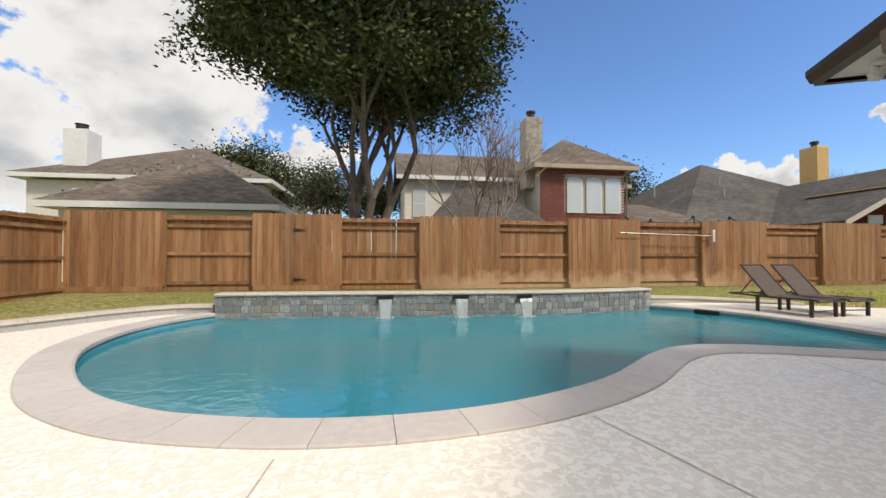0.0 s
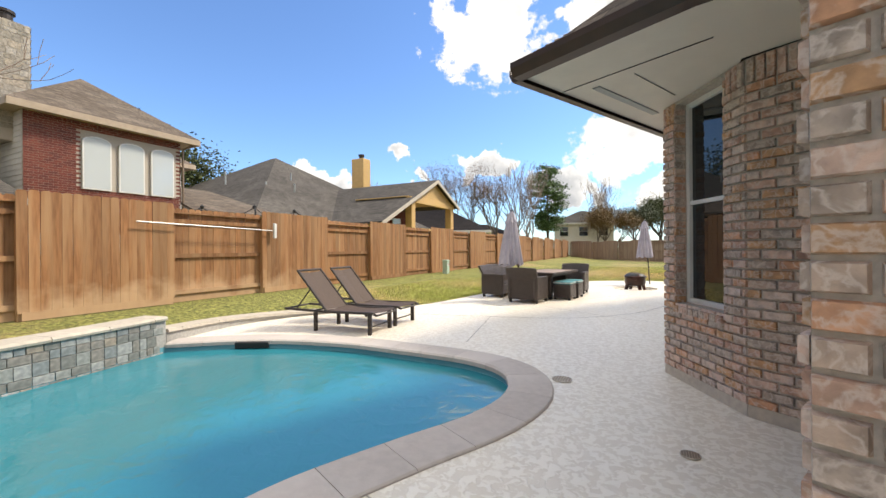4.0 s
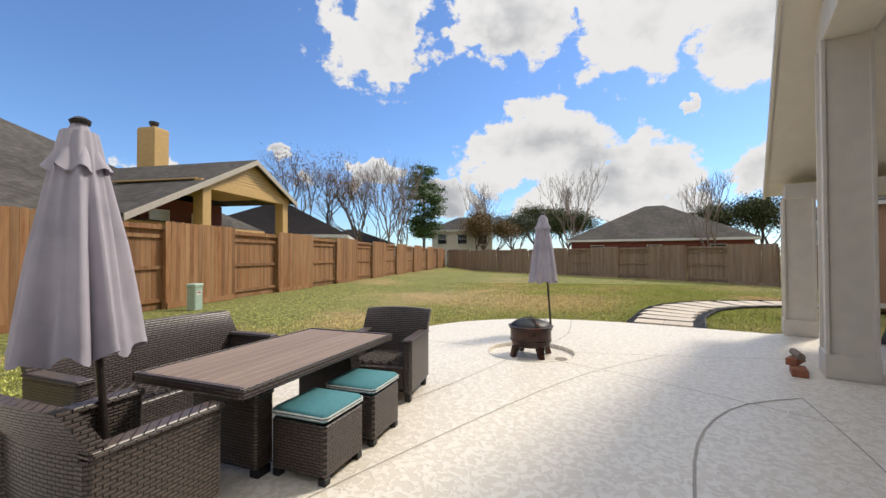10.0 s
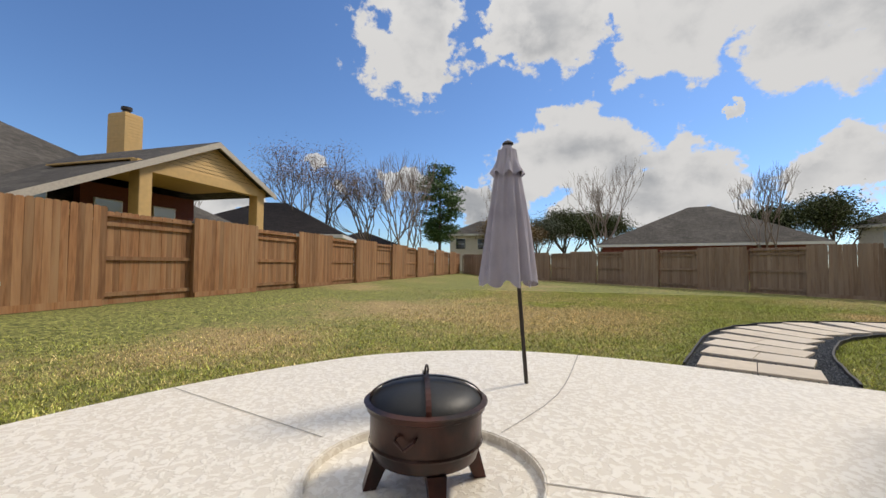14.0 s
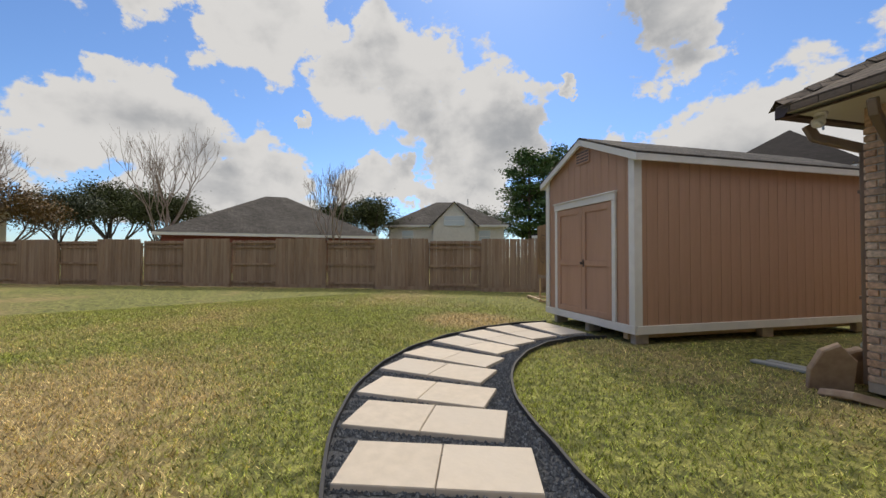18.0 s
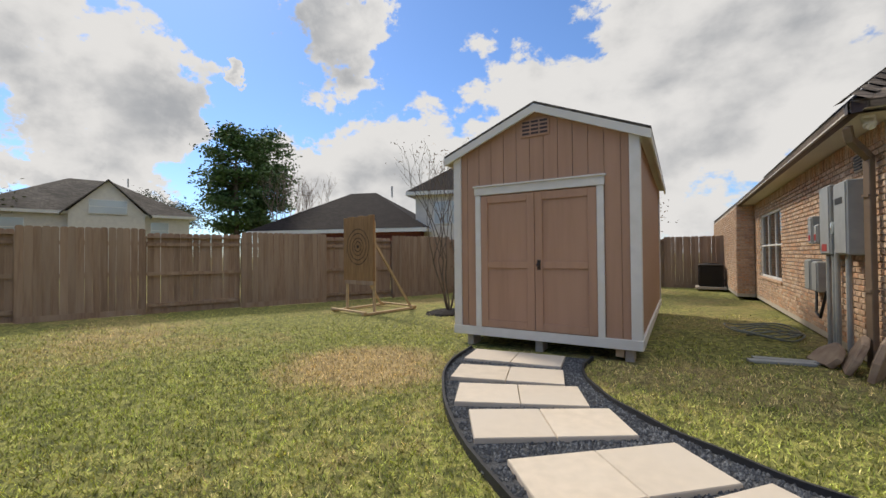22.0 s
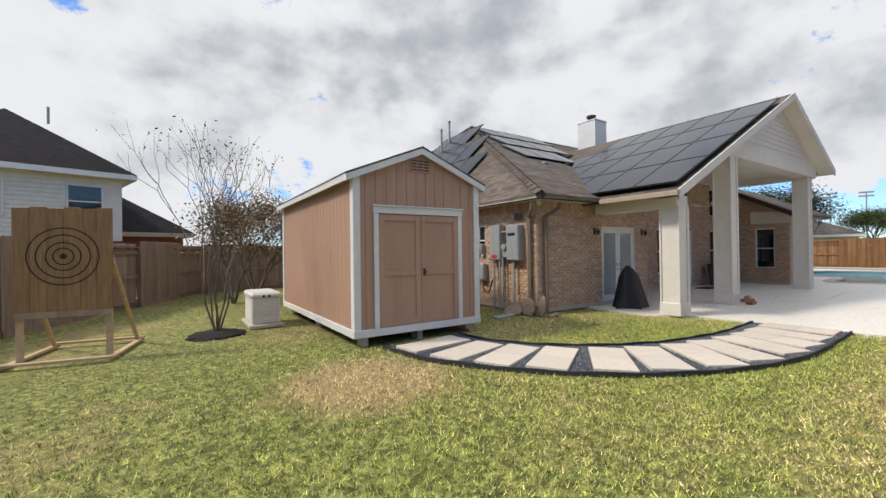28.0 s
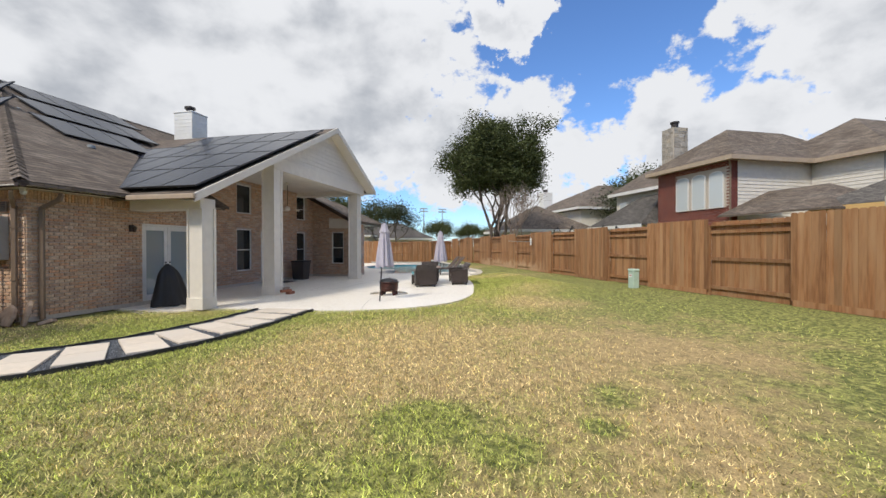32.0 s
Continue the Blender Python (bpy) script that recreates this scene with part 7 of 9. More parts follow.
# ---- patio furniture ----
def wicker_shell(t, w, d, seat, arm, back, tilt=0.07):
    """Woven armchair or loveseat with the front at -y."""
    hw_ = w / 2
    part("seat_base", Geo().soft(-hw_ + 0.05, hw_ - 0.05, -d / 2 + 0.02, d / 2 - 0.08, 0.10, seat, 0.02), WICKER, t)
    # black sheet below the straps stands for the shade in the seat hollow
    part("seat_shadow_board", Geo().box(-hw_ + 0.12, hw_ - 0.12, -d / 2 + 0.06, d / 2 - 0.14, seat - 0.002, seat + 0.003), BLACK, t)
    # open lattice of flat straps across the seat
    x_lo, x_hi, y_lo, y_hi = -hw_ + 0.13, hw_ - 0.13, -d / 2 + 0.07, d / 2 - 0.15
    for sgn in (-1, 1):
        c_ = x_lo - (y_hi - y_lo)
        while c_ < x_hi + (y_hi - y_lo):
            ys = [y for y in (y_lo + (y_hi - y_lo) * q / 24 for q in range(25)) if x_lo < c_ + sgn * (y - (y_lo if sgn > 0 else y_hi)) < x_hi]
            if len(ys) > 3:
                a_, b_ = ys[0], ys[-1]
                o_ = y_lo if sgn > 0 else y_hi
                part("seat_strap", Geo().tube([(c_ + sgn * (a_ - o_), a_, seat + 0.008 + 0.004 * sgn), (c_ + sgn * (b_ - o_), b_, seat + 0.008 + 0.004 * sgn)], 0.022, 4), WICKER, t)
            c_ += 0.105
    for s in (-1, 1):
        x0, x1 = sorted((s * hw_, s * (hw_ - 0.10)))
        part("arm", Geo().soft(x0, x1, -d / 2, d / 2 - 0.05, 0.08, arm, 0.025), WICKER, t)
        part("arm_cap", Geo().soft(x0 - 0.012, x1 + 0.012, -d / 2 - 0.01, d / 2 - 0.06, arm - 0.02, arm + 0.022, 0.015), WICKER, t)
    bgeo = Geo()
    n = 9
    for face in (0, 1):
        for i in range(n):
            f = i / (n - 1)
            x = -hw_ + w * f
            bow = 0.035 * (1 - (2 * f - 1) ** 2)
            for z, y in ((0.08, d / 2 - 0.10), (arm, d / 2 - 0.08), (back - 0.02, d / 2 - 0.02 + tilt), (back + bow * 0.5, d / 2 + tilt)):
                bgeo.v.append((x * (1.0 if z > 0.3 else 0.97), y + bow - (0.07 if face == 0 else -0.0), z))
    for i in range(n - 1):
        for j in range(3):
            a = i * 4 + j
            bgeo.f += [(a, a + 4, a + 5, a + 1), (n * 4 + a, n * 4 + a + 1, n * 4 + a + 5, n * 4 + a + 4)]
        bgeo.f.append((i * 4 + 3, i * 4 + 7, n * 4 + i * 4 + 7, n * 4 + i * 4 + 3))
        bgeo.f.append((i * 4, n * 4 + i * 4, n * 4 + i * 4 + 4, i * 4 + 4))
    for e in (0, (n - 1) * 4):
        bgeo.f += [(e + j, e + j + 1, n * 4 + e + j + 1, n * 4 + e + j) for j in range(3)]
    part("backrest", bgeo, WICKER, t, smooth=35)
    for x in (-hw_ + 0.05, hw_ - 0.05):
        for y in (-d / 2 + 0.05, d / 2 - 0.12):
            part("leg", Geo().soft(x - 0.03, x + 0.03, y - 0.03, y + 0.03, 0.0, 0.10, 0.006), BLACK, t)


TC = Vector((15.5, 7.02, 0))
TA = -10.0
chair = thing("wicker_armchair", "dark brown woven wicker armchair without cushions", "chair", "chairs round the patio table", m=pose(14.22, 7.28, 0, 0, 0, TA + 90))
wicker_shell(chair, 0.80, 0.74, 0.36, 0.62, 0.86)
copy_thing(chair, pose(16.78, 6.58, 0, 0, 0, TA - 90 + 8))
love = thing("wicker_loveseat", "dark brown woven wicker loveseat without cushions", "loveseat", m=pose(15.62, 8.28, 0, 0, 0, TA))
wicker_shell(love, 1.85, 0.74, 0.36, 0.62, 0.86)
tb = thing("patio_table", "dark wicker dining table with a brown plank top", "table", m=pose(TC.x, TC.y, 0, 0, 0, TA))
for i in range(9):
    y = -0.42 + i * 0.105 - 0.05 + 0.05
    part("plank", Geo().soft(-0.87, 0.87, y - 0.05, y + 0.05, 0.69, 0.715, 0.003), TABLETOP, tb)
for a in ((-0.92, 0.92, -0.50, -0.475), (-0.92, 0.92, 0.475, 0.50), (-0.92, -0.87, -0.475, 0.475), (0.87, 0.92, -0.475, 0.475)):
    part("rim", Geo().soft(a[0], a[1], a[2], a[3], 0.655, 0.722, 0.01), WICKER, tb)
part("apron", Geo().soft(-0.72, 0.72, -0.38, 0.38, 0.60, 0.688, 0.01), WICKER, tb)
for x in (-0.55, 0.55):
    part("pedestal", Geo().soft(x - 0.08, x + 0.08, -0.30, 0.30, 0.06, 0.60, 0.015), WICKER, tb)
    for y in (-0.26, 0.26):
        part("foot", Geo().soft(x - 0.06, x + 0.06, y - 0.04, y + 0.04, 0.0, 0.06, 0.008), BLACK, tb)
ot = thing("wicker_ottoman", "small dark wicker stool with a teal piped cushion", "stool", "stools at the patio table", m=pose(15.1, 6.52, 0, 0, 0, TA))
part("base", Geo().soft(-0.225, 0.225, -0.225, 0.225, 0.05, 0.40, 0.015), WICKER, ot)
cs = part("cushion", Geo().soft(-0.23, 0.23, -0.23, 0.23, 0.402, 0.475, 0.028), TEAL, ot, smooth=50)
for z in (0.43, 0.448):
    part("piping", Geo().tube([(-0.232, -0.205, z), (-0.205, -0.232, z), (0.205, -0.232, z), (0.232, -0.205, z), (0.232, 0.205, z), (0.205, 0.232, z), (-0.205, 0.232, z), (-0.232, 0.205, z), (-0.232, -0.205, z)], 0.006, 6), PIPING, cs)
for x in (-0.19, 0.19):
    for y in (-0.19, 0.19):
        part("foot", Geo().soft(x - 0.03, x + 0.03, y - 0.03, y + 0.03, 0, 0.05, 0.005), BLACK, ot)
copy_thing(ot, pose(15.68, 6.42, 0, 0, 0, TA + 2))


def umbrella(x, y, h, lean, z_base=0.0, seed=1, low=0.95, rmax=0.23):
    t = thing("patio_umbrella", "closed pale lavender patio umbrella on a dark pole", "umbrella", "closed umbrellas", m=pose(x, y, z_base, lean[0], lean[1], 0))
    part("pole", Geo().tube([(0, 0, 0), (0, 0, h - 0.06)], 0.02, 12), BRONZE, t)
    part("finial", Geo().lathe([(0.05, h - 0.07), (0.055, h - 0.05), (0.03, h - 0.03), (0.001, h - 0.02)], 16), BRONZE, t)
    r_ = random.Random(seed)
    n, k = 80, 17
    g = Geo()
    ph = [r_.uniform(0, 6.28) for _ in range(4)]
    for i in range(k):
        f = i / (k - 1)
        z = h - 0.12 - (h - 0.12 - low) * f
        base = 0.085 + (rmax - 0.085) * f ** 0.9
        for j in range(n):
            a = 2 * math.pi * j / n
            fold = 0.30 * (abs(math.sin(4 * a + ph[0] + 0.5 * f)) - 0.62) + 0.12 * math.sin(13 * a + ph[1] - 1.6 * f) + 0.06 * math.sin(5 * a + ph[2] + f)
            rr = base * (1 + fold * min(1, 0.3 + f * 1.4))
            g.v.append((rr * math.cos(a), rr * math.sin(a), z + (0.035 * math.sin(8 * a + ph[3]) if i == k - 1 else 0)))
    for i in range(k - 1):
        g.f += [(i * n + j, i * n + (j + 1) % n, (i + 1) * n + (j + 1) % n, (i + 1) * n + j) for j in range(n)]
    plumb = Matrix.Translation((0, 0, h)) @ pose(0, 0, 0, lean[0], lean[1], 0).inverted() @ Matrix.Translation((0, 0, -h))
    cn = part("canopy", g, CANOPY, t, smooth=80, m=plumb)
    vg = Geo()
    for i in range(5):
        f = i / 4
        for j in range(n):
            a = 2 * math.pi * j / n
            rr = (0.035 + 0.115 * f) * (1 + 0.14 * math.sin(8 * a + ph[1]) * f)
            vg.v.append((rr * math.cos(a), rr * math.sin(a), h - 0.06 - 0.30 * f + (0.02 * math.sin(8 * a) if i == 4 else 0)))
    for i in range(4):
        vg.f += [(i * n + j, i * n + (j + 1) % n, (i + 1) * n + (j + 1) % n, (i + 1) * n + j) for j in range(n)]
    part("vent", vg, CANOPY, cn, smooth=80)


umbrella(14.39, 7.47, 2.40, (-6.5, 0), 0, 1, 0.93, 0.28)
umbrella(20.82, 4.51, 2.40, (-3.9, -6.8), 0, 2, 1.02, 0.24)

# fire pit
fpt = thing("fire_pit", "rusted dark iron fire pit with a domed mesh lid", "fire pit", m=pose(PIT.x, PIT.y, -0.057))
part("bowl", Geo().lathe([(0.001, 0.14), (0.20, 0.14), (0.29, 0.17), (0.315, 0.26), (0.315, 0.42), (0.335, 0.43), (0.335, 0.455), (0.30, 0.46), (0.295, 0.42), (0.29, 0.25), (0.001, 0.2)], 36), RUST, fpt, smooth=40)
part("band", Geo().lathe([(0.318, 0.24), (0.322, 0.25), (0.318, 0.26)], 36, cap=False), RUST, fpt)
part("rim_ring", Geo().lathe([(0.345, 0.455), (0.35, 0.465), (0.32, 0.475), (0.31, 0.46)], 36, cap=False), RUST, fpt)
for i in range(4):
    a = i * math.pi / 2 + 0.5
    lgm = pose(0, 0, 0, 0, 0, math.degrees(a))
    part("leg", Geo().add([(0.21, -0.05, 0.16), (0.30, -0.05, 0.17), (0.35, -0.035, 0.0), (0.28, -0.035, 0.0), (0.21, 0.05, 0.16), (0.30, 0.05, 0.17), (0.35, 0.035, 0.0), (0.28, 0.035, 0.0)], [(0, 1, 2, 3), (7, 6, 5, 4), (0, 4, 5, 1), (1, 5, 6, 2), (2, 6, 7, 3), (3, 7, 4, 0)]), RUST, fpt, m=lgm)
part("lid_mesh", Geo().lathe([(0.315, 0.462), (0.30, 0.49), (0.25, 0.525), (0.17, 0.552), (0.08, 0.566), (0.001, 0.57)], 32, cap=False), BLACK, fpt, "dark domed mesh lid", smooth=60)
for i in range(2):
    a = i * math.pi / 2 + 0.35
    arc = [(0.32 * math.cos(q), 0.465 + 0.125 * math.sin(q)) for q in (math.pi * j / 16 for j in range(17))]
    bar = Geo()
    for q_, z_ in arc:
        bar.v += [(q_ * math.cos(a) - o * math.sin(a), q_ * math.sin(a) + o * math.cos(a), z_ + dz) for o, dz in ((-0.014, 0), (0.014, 0), (0.014, 0.006), (-0.014, 0.006))]
    bar.f = [(4 * k_ + m_, 4 * k_ + (m_ + 1) % 4, 4 * k_ + 4 + (m_ + 1) % 4, 4 * k_ + 4 + m_) for k_ in range(16) for m_ in range(4)]
    part("lid_bar", bar, RUST, fpt)
part("lid_handle", Geo().tube([(0.03 * math.cos(q), 0, 0.60 + 0.05 * math.sin(q)) for q in (math.pi * j / 8 for j in range(9))], 0.006, 6), RUST, fpt)
for s in (-1, 1):
    part("side_handle", Geo().tube([(s * 0.32, 0.05, 0.37), (s * 0.35, 0.05, 0.36), (s * 0.36, 0, 0.32), (s * 0.35, -0.05, 0.36), (s * 0.32, -0.05, 0.37)], 0.008, 6), RUST, fpt)


def lounger(x, y, rz):
    t = thing("sun_lounger", "bronze metal sun lounger with a raised brown sling back", "sun lounger", "pool loungers", m=pose(x, y, 0, 0, 0, rz))
    W, zs = 0.62, 0.34
    for s in (-1, 1):
        xx = s * W / 2
        part("side_rail", Geo().tube([(xx, -0.62, zs - 0.03), (xx, -0.55, zs), (xx, 0.3, zs - 0.015), (xx, 1.2, zs)], 0.022, 8), BRONZE, t)
        part("back_rail", Geo().tube([(xx * 0.95, 0.35, zs), (xx * 0.95, 0.90, zs + 0.61), (xx * 0.95, 0.94, zs + 0.65)], 0.02, 8), BRONZE, t)
        part("prop", Geo().tube([(xx * 0.9, 0.68, zs + 0.35), (xx * 0.9, 0.98, zs)], 0.012, 6), BRONZE, t)
        for yy in (-0.5, 0.55):
            part("leg", Geo().soft(xx - 0.025, xx + 0.025, yy - 0.03, yy + 0.03, 0.0, zs, 0.006), BRONZE, t)
    for yy in (-0.62, 1.2, 0.55):
        part("cross_bar", Geo().tube([(-W / 2, yy, zs - (0.03 if yy < 0 else 0.0)), (W / 2, yy, zs - (0.03 if yy < 0 else 0.0))], 0.016, 8), BRONZE, t)
    part("leg_stretcher", Geo().tube([(-W / 2, -0.5, 0.12), (W / 2, -0.5, 0.12)], 0.012, 8), BRONZE, t)
    g = Geo()
    pts = [(-0.60, zs + 0.005), (-0.3, zs - 0.01), (0.0, zs - 0.02), (0.36, zs + 0.01)]
    for yy, z in pts:
        g.v += [(-W / 2, yy, z + 0.01), (0, yy, z - 0.012), (W / 2, yy, z + 0.01), (-W / 2, yy, z + 0.002), (0, yy, z - 0.02), (W / 2, yy, z + 0.002)]
    for i in range(3):
        g.f += [(i * 6 + j, i * 6 + j + 1, i * 6 + j + 7, i * 6 + j + 6) for j in (0, 1, 3, 4)]
    part("seat_sling", g, SLING, t)
    g = Geo()
    for yy, z in ((0.36, zs + 0.01), (0.63, zs + 0.30), (0.91, zs + 0.615)):
        g.v += [(-W / 2 + 0.02, yy, z + 0.01), (0, yy + 0.01, z - 0.01), (W / 2 - 0.02, yy, z + 0.01)]
    for i in range(2):
        g.f += [(i * 3 + j, i * 3 + j + 1, i * 3 + j + 4, i * 3 + j + 3) for j in (0, 1)]
    sl_ = part("back_sling", g, SLING, t)
    part("top_bar", Geo().tube([(-W / 2 * 0.95, 0.94, zs + 0.65), (W / 2 * 0.95, 0.94, zs + 0.65)], 0.02, 8), BRONZE, t)


lounger(9.55, 8.98, 5)
lounger(10.38, 9.03, 2)

# ---- yard things ----
ub = thing("utility_pedestal", "pale green utility pedestal with a small warning label", "utility box", m=pose(20.95, 12.95, lawn_z(20.95, 12.95) - 0.02))
part("case", Geo().soft(-0.13, 0.13, -0.12, 0.12, 0, 0.60, 0.02), BOXGREEN, ub)
part("cap", Geo().soft(-0.145, 0.145, -0.135, 0.135, 0.56, 0.66, 0.025), BOXGREEN, ub)
part("warning_label", Geo().box(-0.07, 0.07, -0.124, -0.1205, 0.38, 0.48), PVC, ub)
part("label_bar", Geo().box(-0.05, 0.05, -0.126, -0.1245, 0.43, 0.46), mat("red_label", (0.45, 0.05, 0.04), rough=0.5), ub)

# axe-throwing target
TGM = pose(30.08, -8.15, -0.06, 0, 0, -36)
tg = thing("axe_target", "plank target board with black rings on a lumber stand", "target", m=TGM)
for i in range(6):
    x = -0.62 + i * 0.207
    part("plank", Geo().soft(x, x + 0.204, -0.05, 0.0, 0.80, 2.44 - (0.02 if i % 2 else 0), 0.004), PLY, tg)
part("kick_panel", Geo().soft(-0.60, 0.60, -0.035, 0.0, 0.70, 0.80, 0.004), CEDAR2, tg)
for rr in (0.45, 0.34, 0.22, 0.13):
    g = Geo()
    for j in range(48):
        a = 6.2832 * j / 48
        g.v += [((rr - 0.009) * math.cos(a), 0.004, 1.66 + (rr - 0.009) * math.sin(a)), ((rr + 0.009) * math.cos(a), 0.004, 1.66 + (rr + 0.009) * math.sin(a))]
    g.f = [(2 * j, 2 * j + 1, (2 * j + 3) % 96, (2 * j + 2) % 96) for j in range(48)]
    part("ring", g, INK, tg)
part("bullseye", Geo().add([(0.045 * math.cos(6.2832 * j / 20), 0.004, 1.66 + 0.045 * math.sin(6.2832 * j / 20)) for j in range(20)], [tuple(range(20))]), INK, tg)
for s in (-1, 1):
    part("upright", Geo().soft(s * 0.56 - 0.045, s * 0.56 + 0.045, -0.09, -0.052, 0.04, 2.3, 0.004), LUMBER, tg)
    part("brace", Geo().tube([(s * 0.56, -0.09, 1.75), (s * 0.62, -1.25, 0.06)], 0.035, 4), LUMBER, tg)
    part("foot_rail", Geo().soft(s * 0.64 - 0.045, s * 0.64 + 0.045, -1.4, 0.35, 0.0, 0.05, 0.004), LUMBER, tg)
for y in (0.3, -1.35):
    part("cross_rail", Geo().soft(-0.7, 0.7, y - 0.045, y + 0.045, 0.05, 0.09, 0.004), LUMBER, tg)

gn = thing("standby_generator", "cream standby generator cabinet with louvred sides", "generator", m=HM @ pose(27.55, 3.65, -0.05))
part("pad", Geo().soft(-0.36, 0.36, -0.72, 0.66, 0.0, 0.08, 0.01), CAP, gn)
part("cabinet", Geo().soft(-0.29, 0.29, -0.6, 0.55, 0.08, 0.66, 0.02), GENWHITE, gn)
part("hood", Geo().soft(-0.32, 0.32, -0.63, 0.58, 0.64, 0.78, 0.045), GENWHITE, gn)
for i in range(8):
    part("louvre", Geo().soft(-0.22, 0.08, 0.548, 0.562, 0.16 + i * 0.052, 0.185 + i * 0.052, 0.004), CREAM, gn)
    part("louvre", Geo().soft(0.288, 0.30, -0.45, 0.4, 0.16 + i * 0.052, 0.185 + i * 0.052, 0.004), CREAM, gn)
for x in (-0.06, 0.06):
    part("vent_hole", Geo().lathe([(0.03, 0), (0.001, 0.004)], 14), BLACK, gn, m=pose(x, 0.583, 0.70, -90, 0, 0))

tr = thing("trampoline", "black net enclosure poles of a trampoline behind the fence", "trampoline", m=pose(13.0, 16.2, 0.2))
ring_ = [(1.75 * math.cos(q), 1.75 * math.sin(q)) for q in (6.2832 * k_ / 6 for k_ in range(6))]
part("mat", Geo().lathe([(1.6, 0.84), (0.001, 0.83)], 28, cap=False), BLACK, tr)
part("frame", Geo().tube([(1.68 * math.cos(q), 1.68 * math.sin(q), 0.85) for q in (6.2832 * k_ / 32 for k_ in range(33))], 0.03, 6), BRONZE, tr)
for k_, (x, y) in enumerate(ring_):
    part("pole", Geo().tube([(x, y, 0), (x * 1.02, y * 1.02, 1.9), (x * 0.96, y * 0.96, 2.3), (x * 0.86, y * 0.86, 2.42)], 0.025, 6), BLACK, tr)
    part("pole_cap", Geo().lathe([(0.05, 2.36), (0.06, 2.44), (0.001, 2.5)], 8, (x * 0.86, y * 0.86)), BLACK, tr)
    x2, y2 = ring_[(k_ + 1) % 6]
    part("net_rope", Geo().tube([(x * 0.86 + (x2 - x) * 0.86 * f, y * 0.86 + (y2 - y) * 0.86 * f, 2.4 - 0.28 * math.sin(math.pi * f)) for f in (q / 8 for q in range(9))], 0.012, 5), BLACK, tr)

# ---- trees ----
def limb(g, p, d, r, length, depth, rnd, tips, bend=0.25, split=(2, 3), shrink=0.68, n=6, up=0.12):
    pts = [p]
    k = 4
    q, dd = p.copy(), d.normalized()
    for i in range(k):
        dd = (dd + Vector((rnd.uniform(-bend, bend), rnd.uniform(-bend, bend), rnd.uniform(-bend * 0.4, bend * 0.6) + up * 0.3))).normalized()
        q = q + dd * (length / k)
        pts.append(q.copy())
    g.tube(pts, r, n, False, r * shrink)
    if depth == 0:
        tips.append((q, dd))
        return
    for i in range(rnd.randint(*split)):
        a = rnd.uniform(0, 6.28)
        s = dd.orthogonal().normalized()
        t = dd.cross(s)
        nd = (dd + (s * math.cos(a) + t * math.sin(a)) * rnd.uniform(0.45, 0.95) + Vector((0, 0, up))).normalized()
        limb(g, q, nd, r * shrink * 0.92, length * rnd.uniform(0.62, 0.86), depth - 1, rnd, tips, bend, split, shrink, max(3, n - 1), up)


def leaves(centers, per, spread, size, rnd, squash=0.75):
    vs, fs = [], []
    for c in centers:
        for _ in range(per):
            o = Vector((rnd.gauss(0, 1), rnd.gauss(0, 1), rnd.gauss(0, squash))) * spread
            p = c + o
            a = Vector((rnd.uniform(-1, 1), rnd.uniform(-1, 1), rnd.uniform(-0.6, 0.6))).normalized() * size * rnd.uniform(0.6, 1.3)
            b = Vector((rnd.uniform(-1, 1), rnd.uniform(-1, 1), rnd.uniform(-0.6, 0.6)))
            b = (b - a * (a.dot(b) / a.length_squared)).normalized() * size * 0.5
            i = len(vs)
            vs += [p - a, p + b, p + a, p - b]
            fs.append((i, i + 1, i + 2, i + 3))
    g = Geo()
    g.v, g.f = [tuple(v) for v in vs], fs
    return g


def tree(name, label, x, y, z, trunk_h, r, depth, seed, leaf=None, per=30, spread=0.35, size=0.07, stems=1, bark=None, length=None, bend=0.25, split=(2, 3), flare=0.25, up=0.12, extra=None):
    rnd = random.Random(seed)
    t = thing(name, label, "tree", m=pose(x, y, z))
    g, tips = Geo(), []
    for s in range(stems):
        a = 6.28 * s / max(1, stems) + rnd.uniform(-0.4, 0.4)
        d = Vector((math.cos(a) * (flare if stems > 1 else 0.05), math.sin(a) * (flare if stems > 1 else 0.05), 1)).normalized()
        base = Vector((math.cos(a), math.sin(a), 0)) * (r * 0.9 if stems > 1 else 0)
        limb(g, base, d, r, trunk_h, depth, rnd, tips, bend, split, 0.70, 8, up)
    part("trunk", g, bark or BARK, t, smooth=60)
    if leaf is not None:
        cs = [q for q, _ in tips if not extra or q.z > 4.6] + (extra or [])
        cr = part("crown", leaves(cs, per, spread, size, rnd), leaf, t)
    return t


def oak_crown():
    """Leaf clumps in billows on an uneven dome, with open pockets and a ragged underside."""
    rnd = random.Random(21)
    out = []
    while len(out) < 640:
        d = Vector((rnd.gauss(0, 1), rnd.gauss(0, 1), rnd.gauss(0, 1))).normalized()
        r_ = rnd.uniform(0.22, 1.0) ** 0.45
        p = Vector((d.x * 4.9, d.y * 4.0, d.z * 3.6)) * r_ * (1 + 0.5 * noise.noise(d * 2.1 + Vector((3, 1, 4))))
        if p.z < -2.3 + 1.0 * noise.noise(p * 0.45) - 0.22 * p.x * (1 if p.x < 0 else 0.25):
            continue
        if noise.noise(p * 0.55 + Vector((5, 2, 9))) > 0.22:
            continue
        out.append(p + Vector((0.15, 0, 8.2)))
    return out


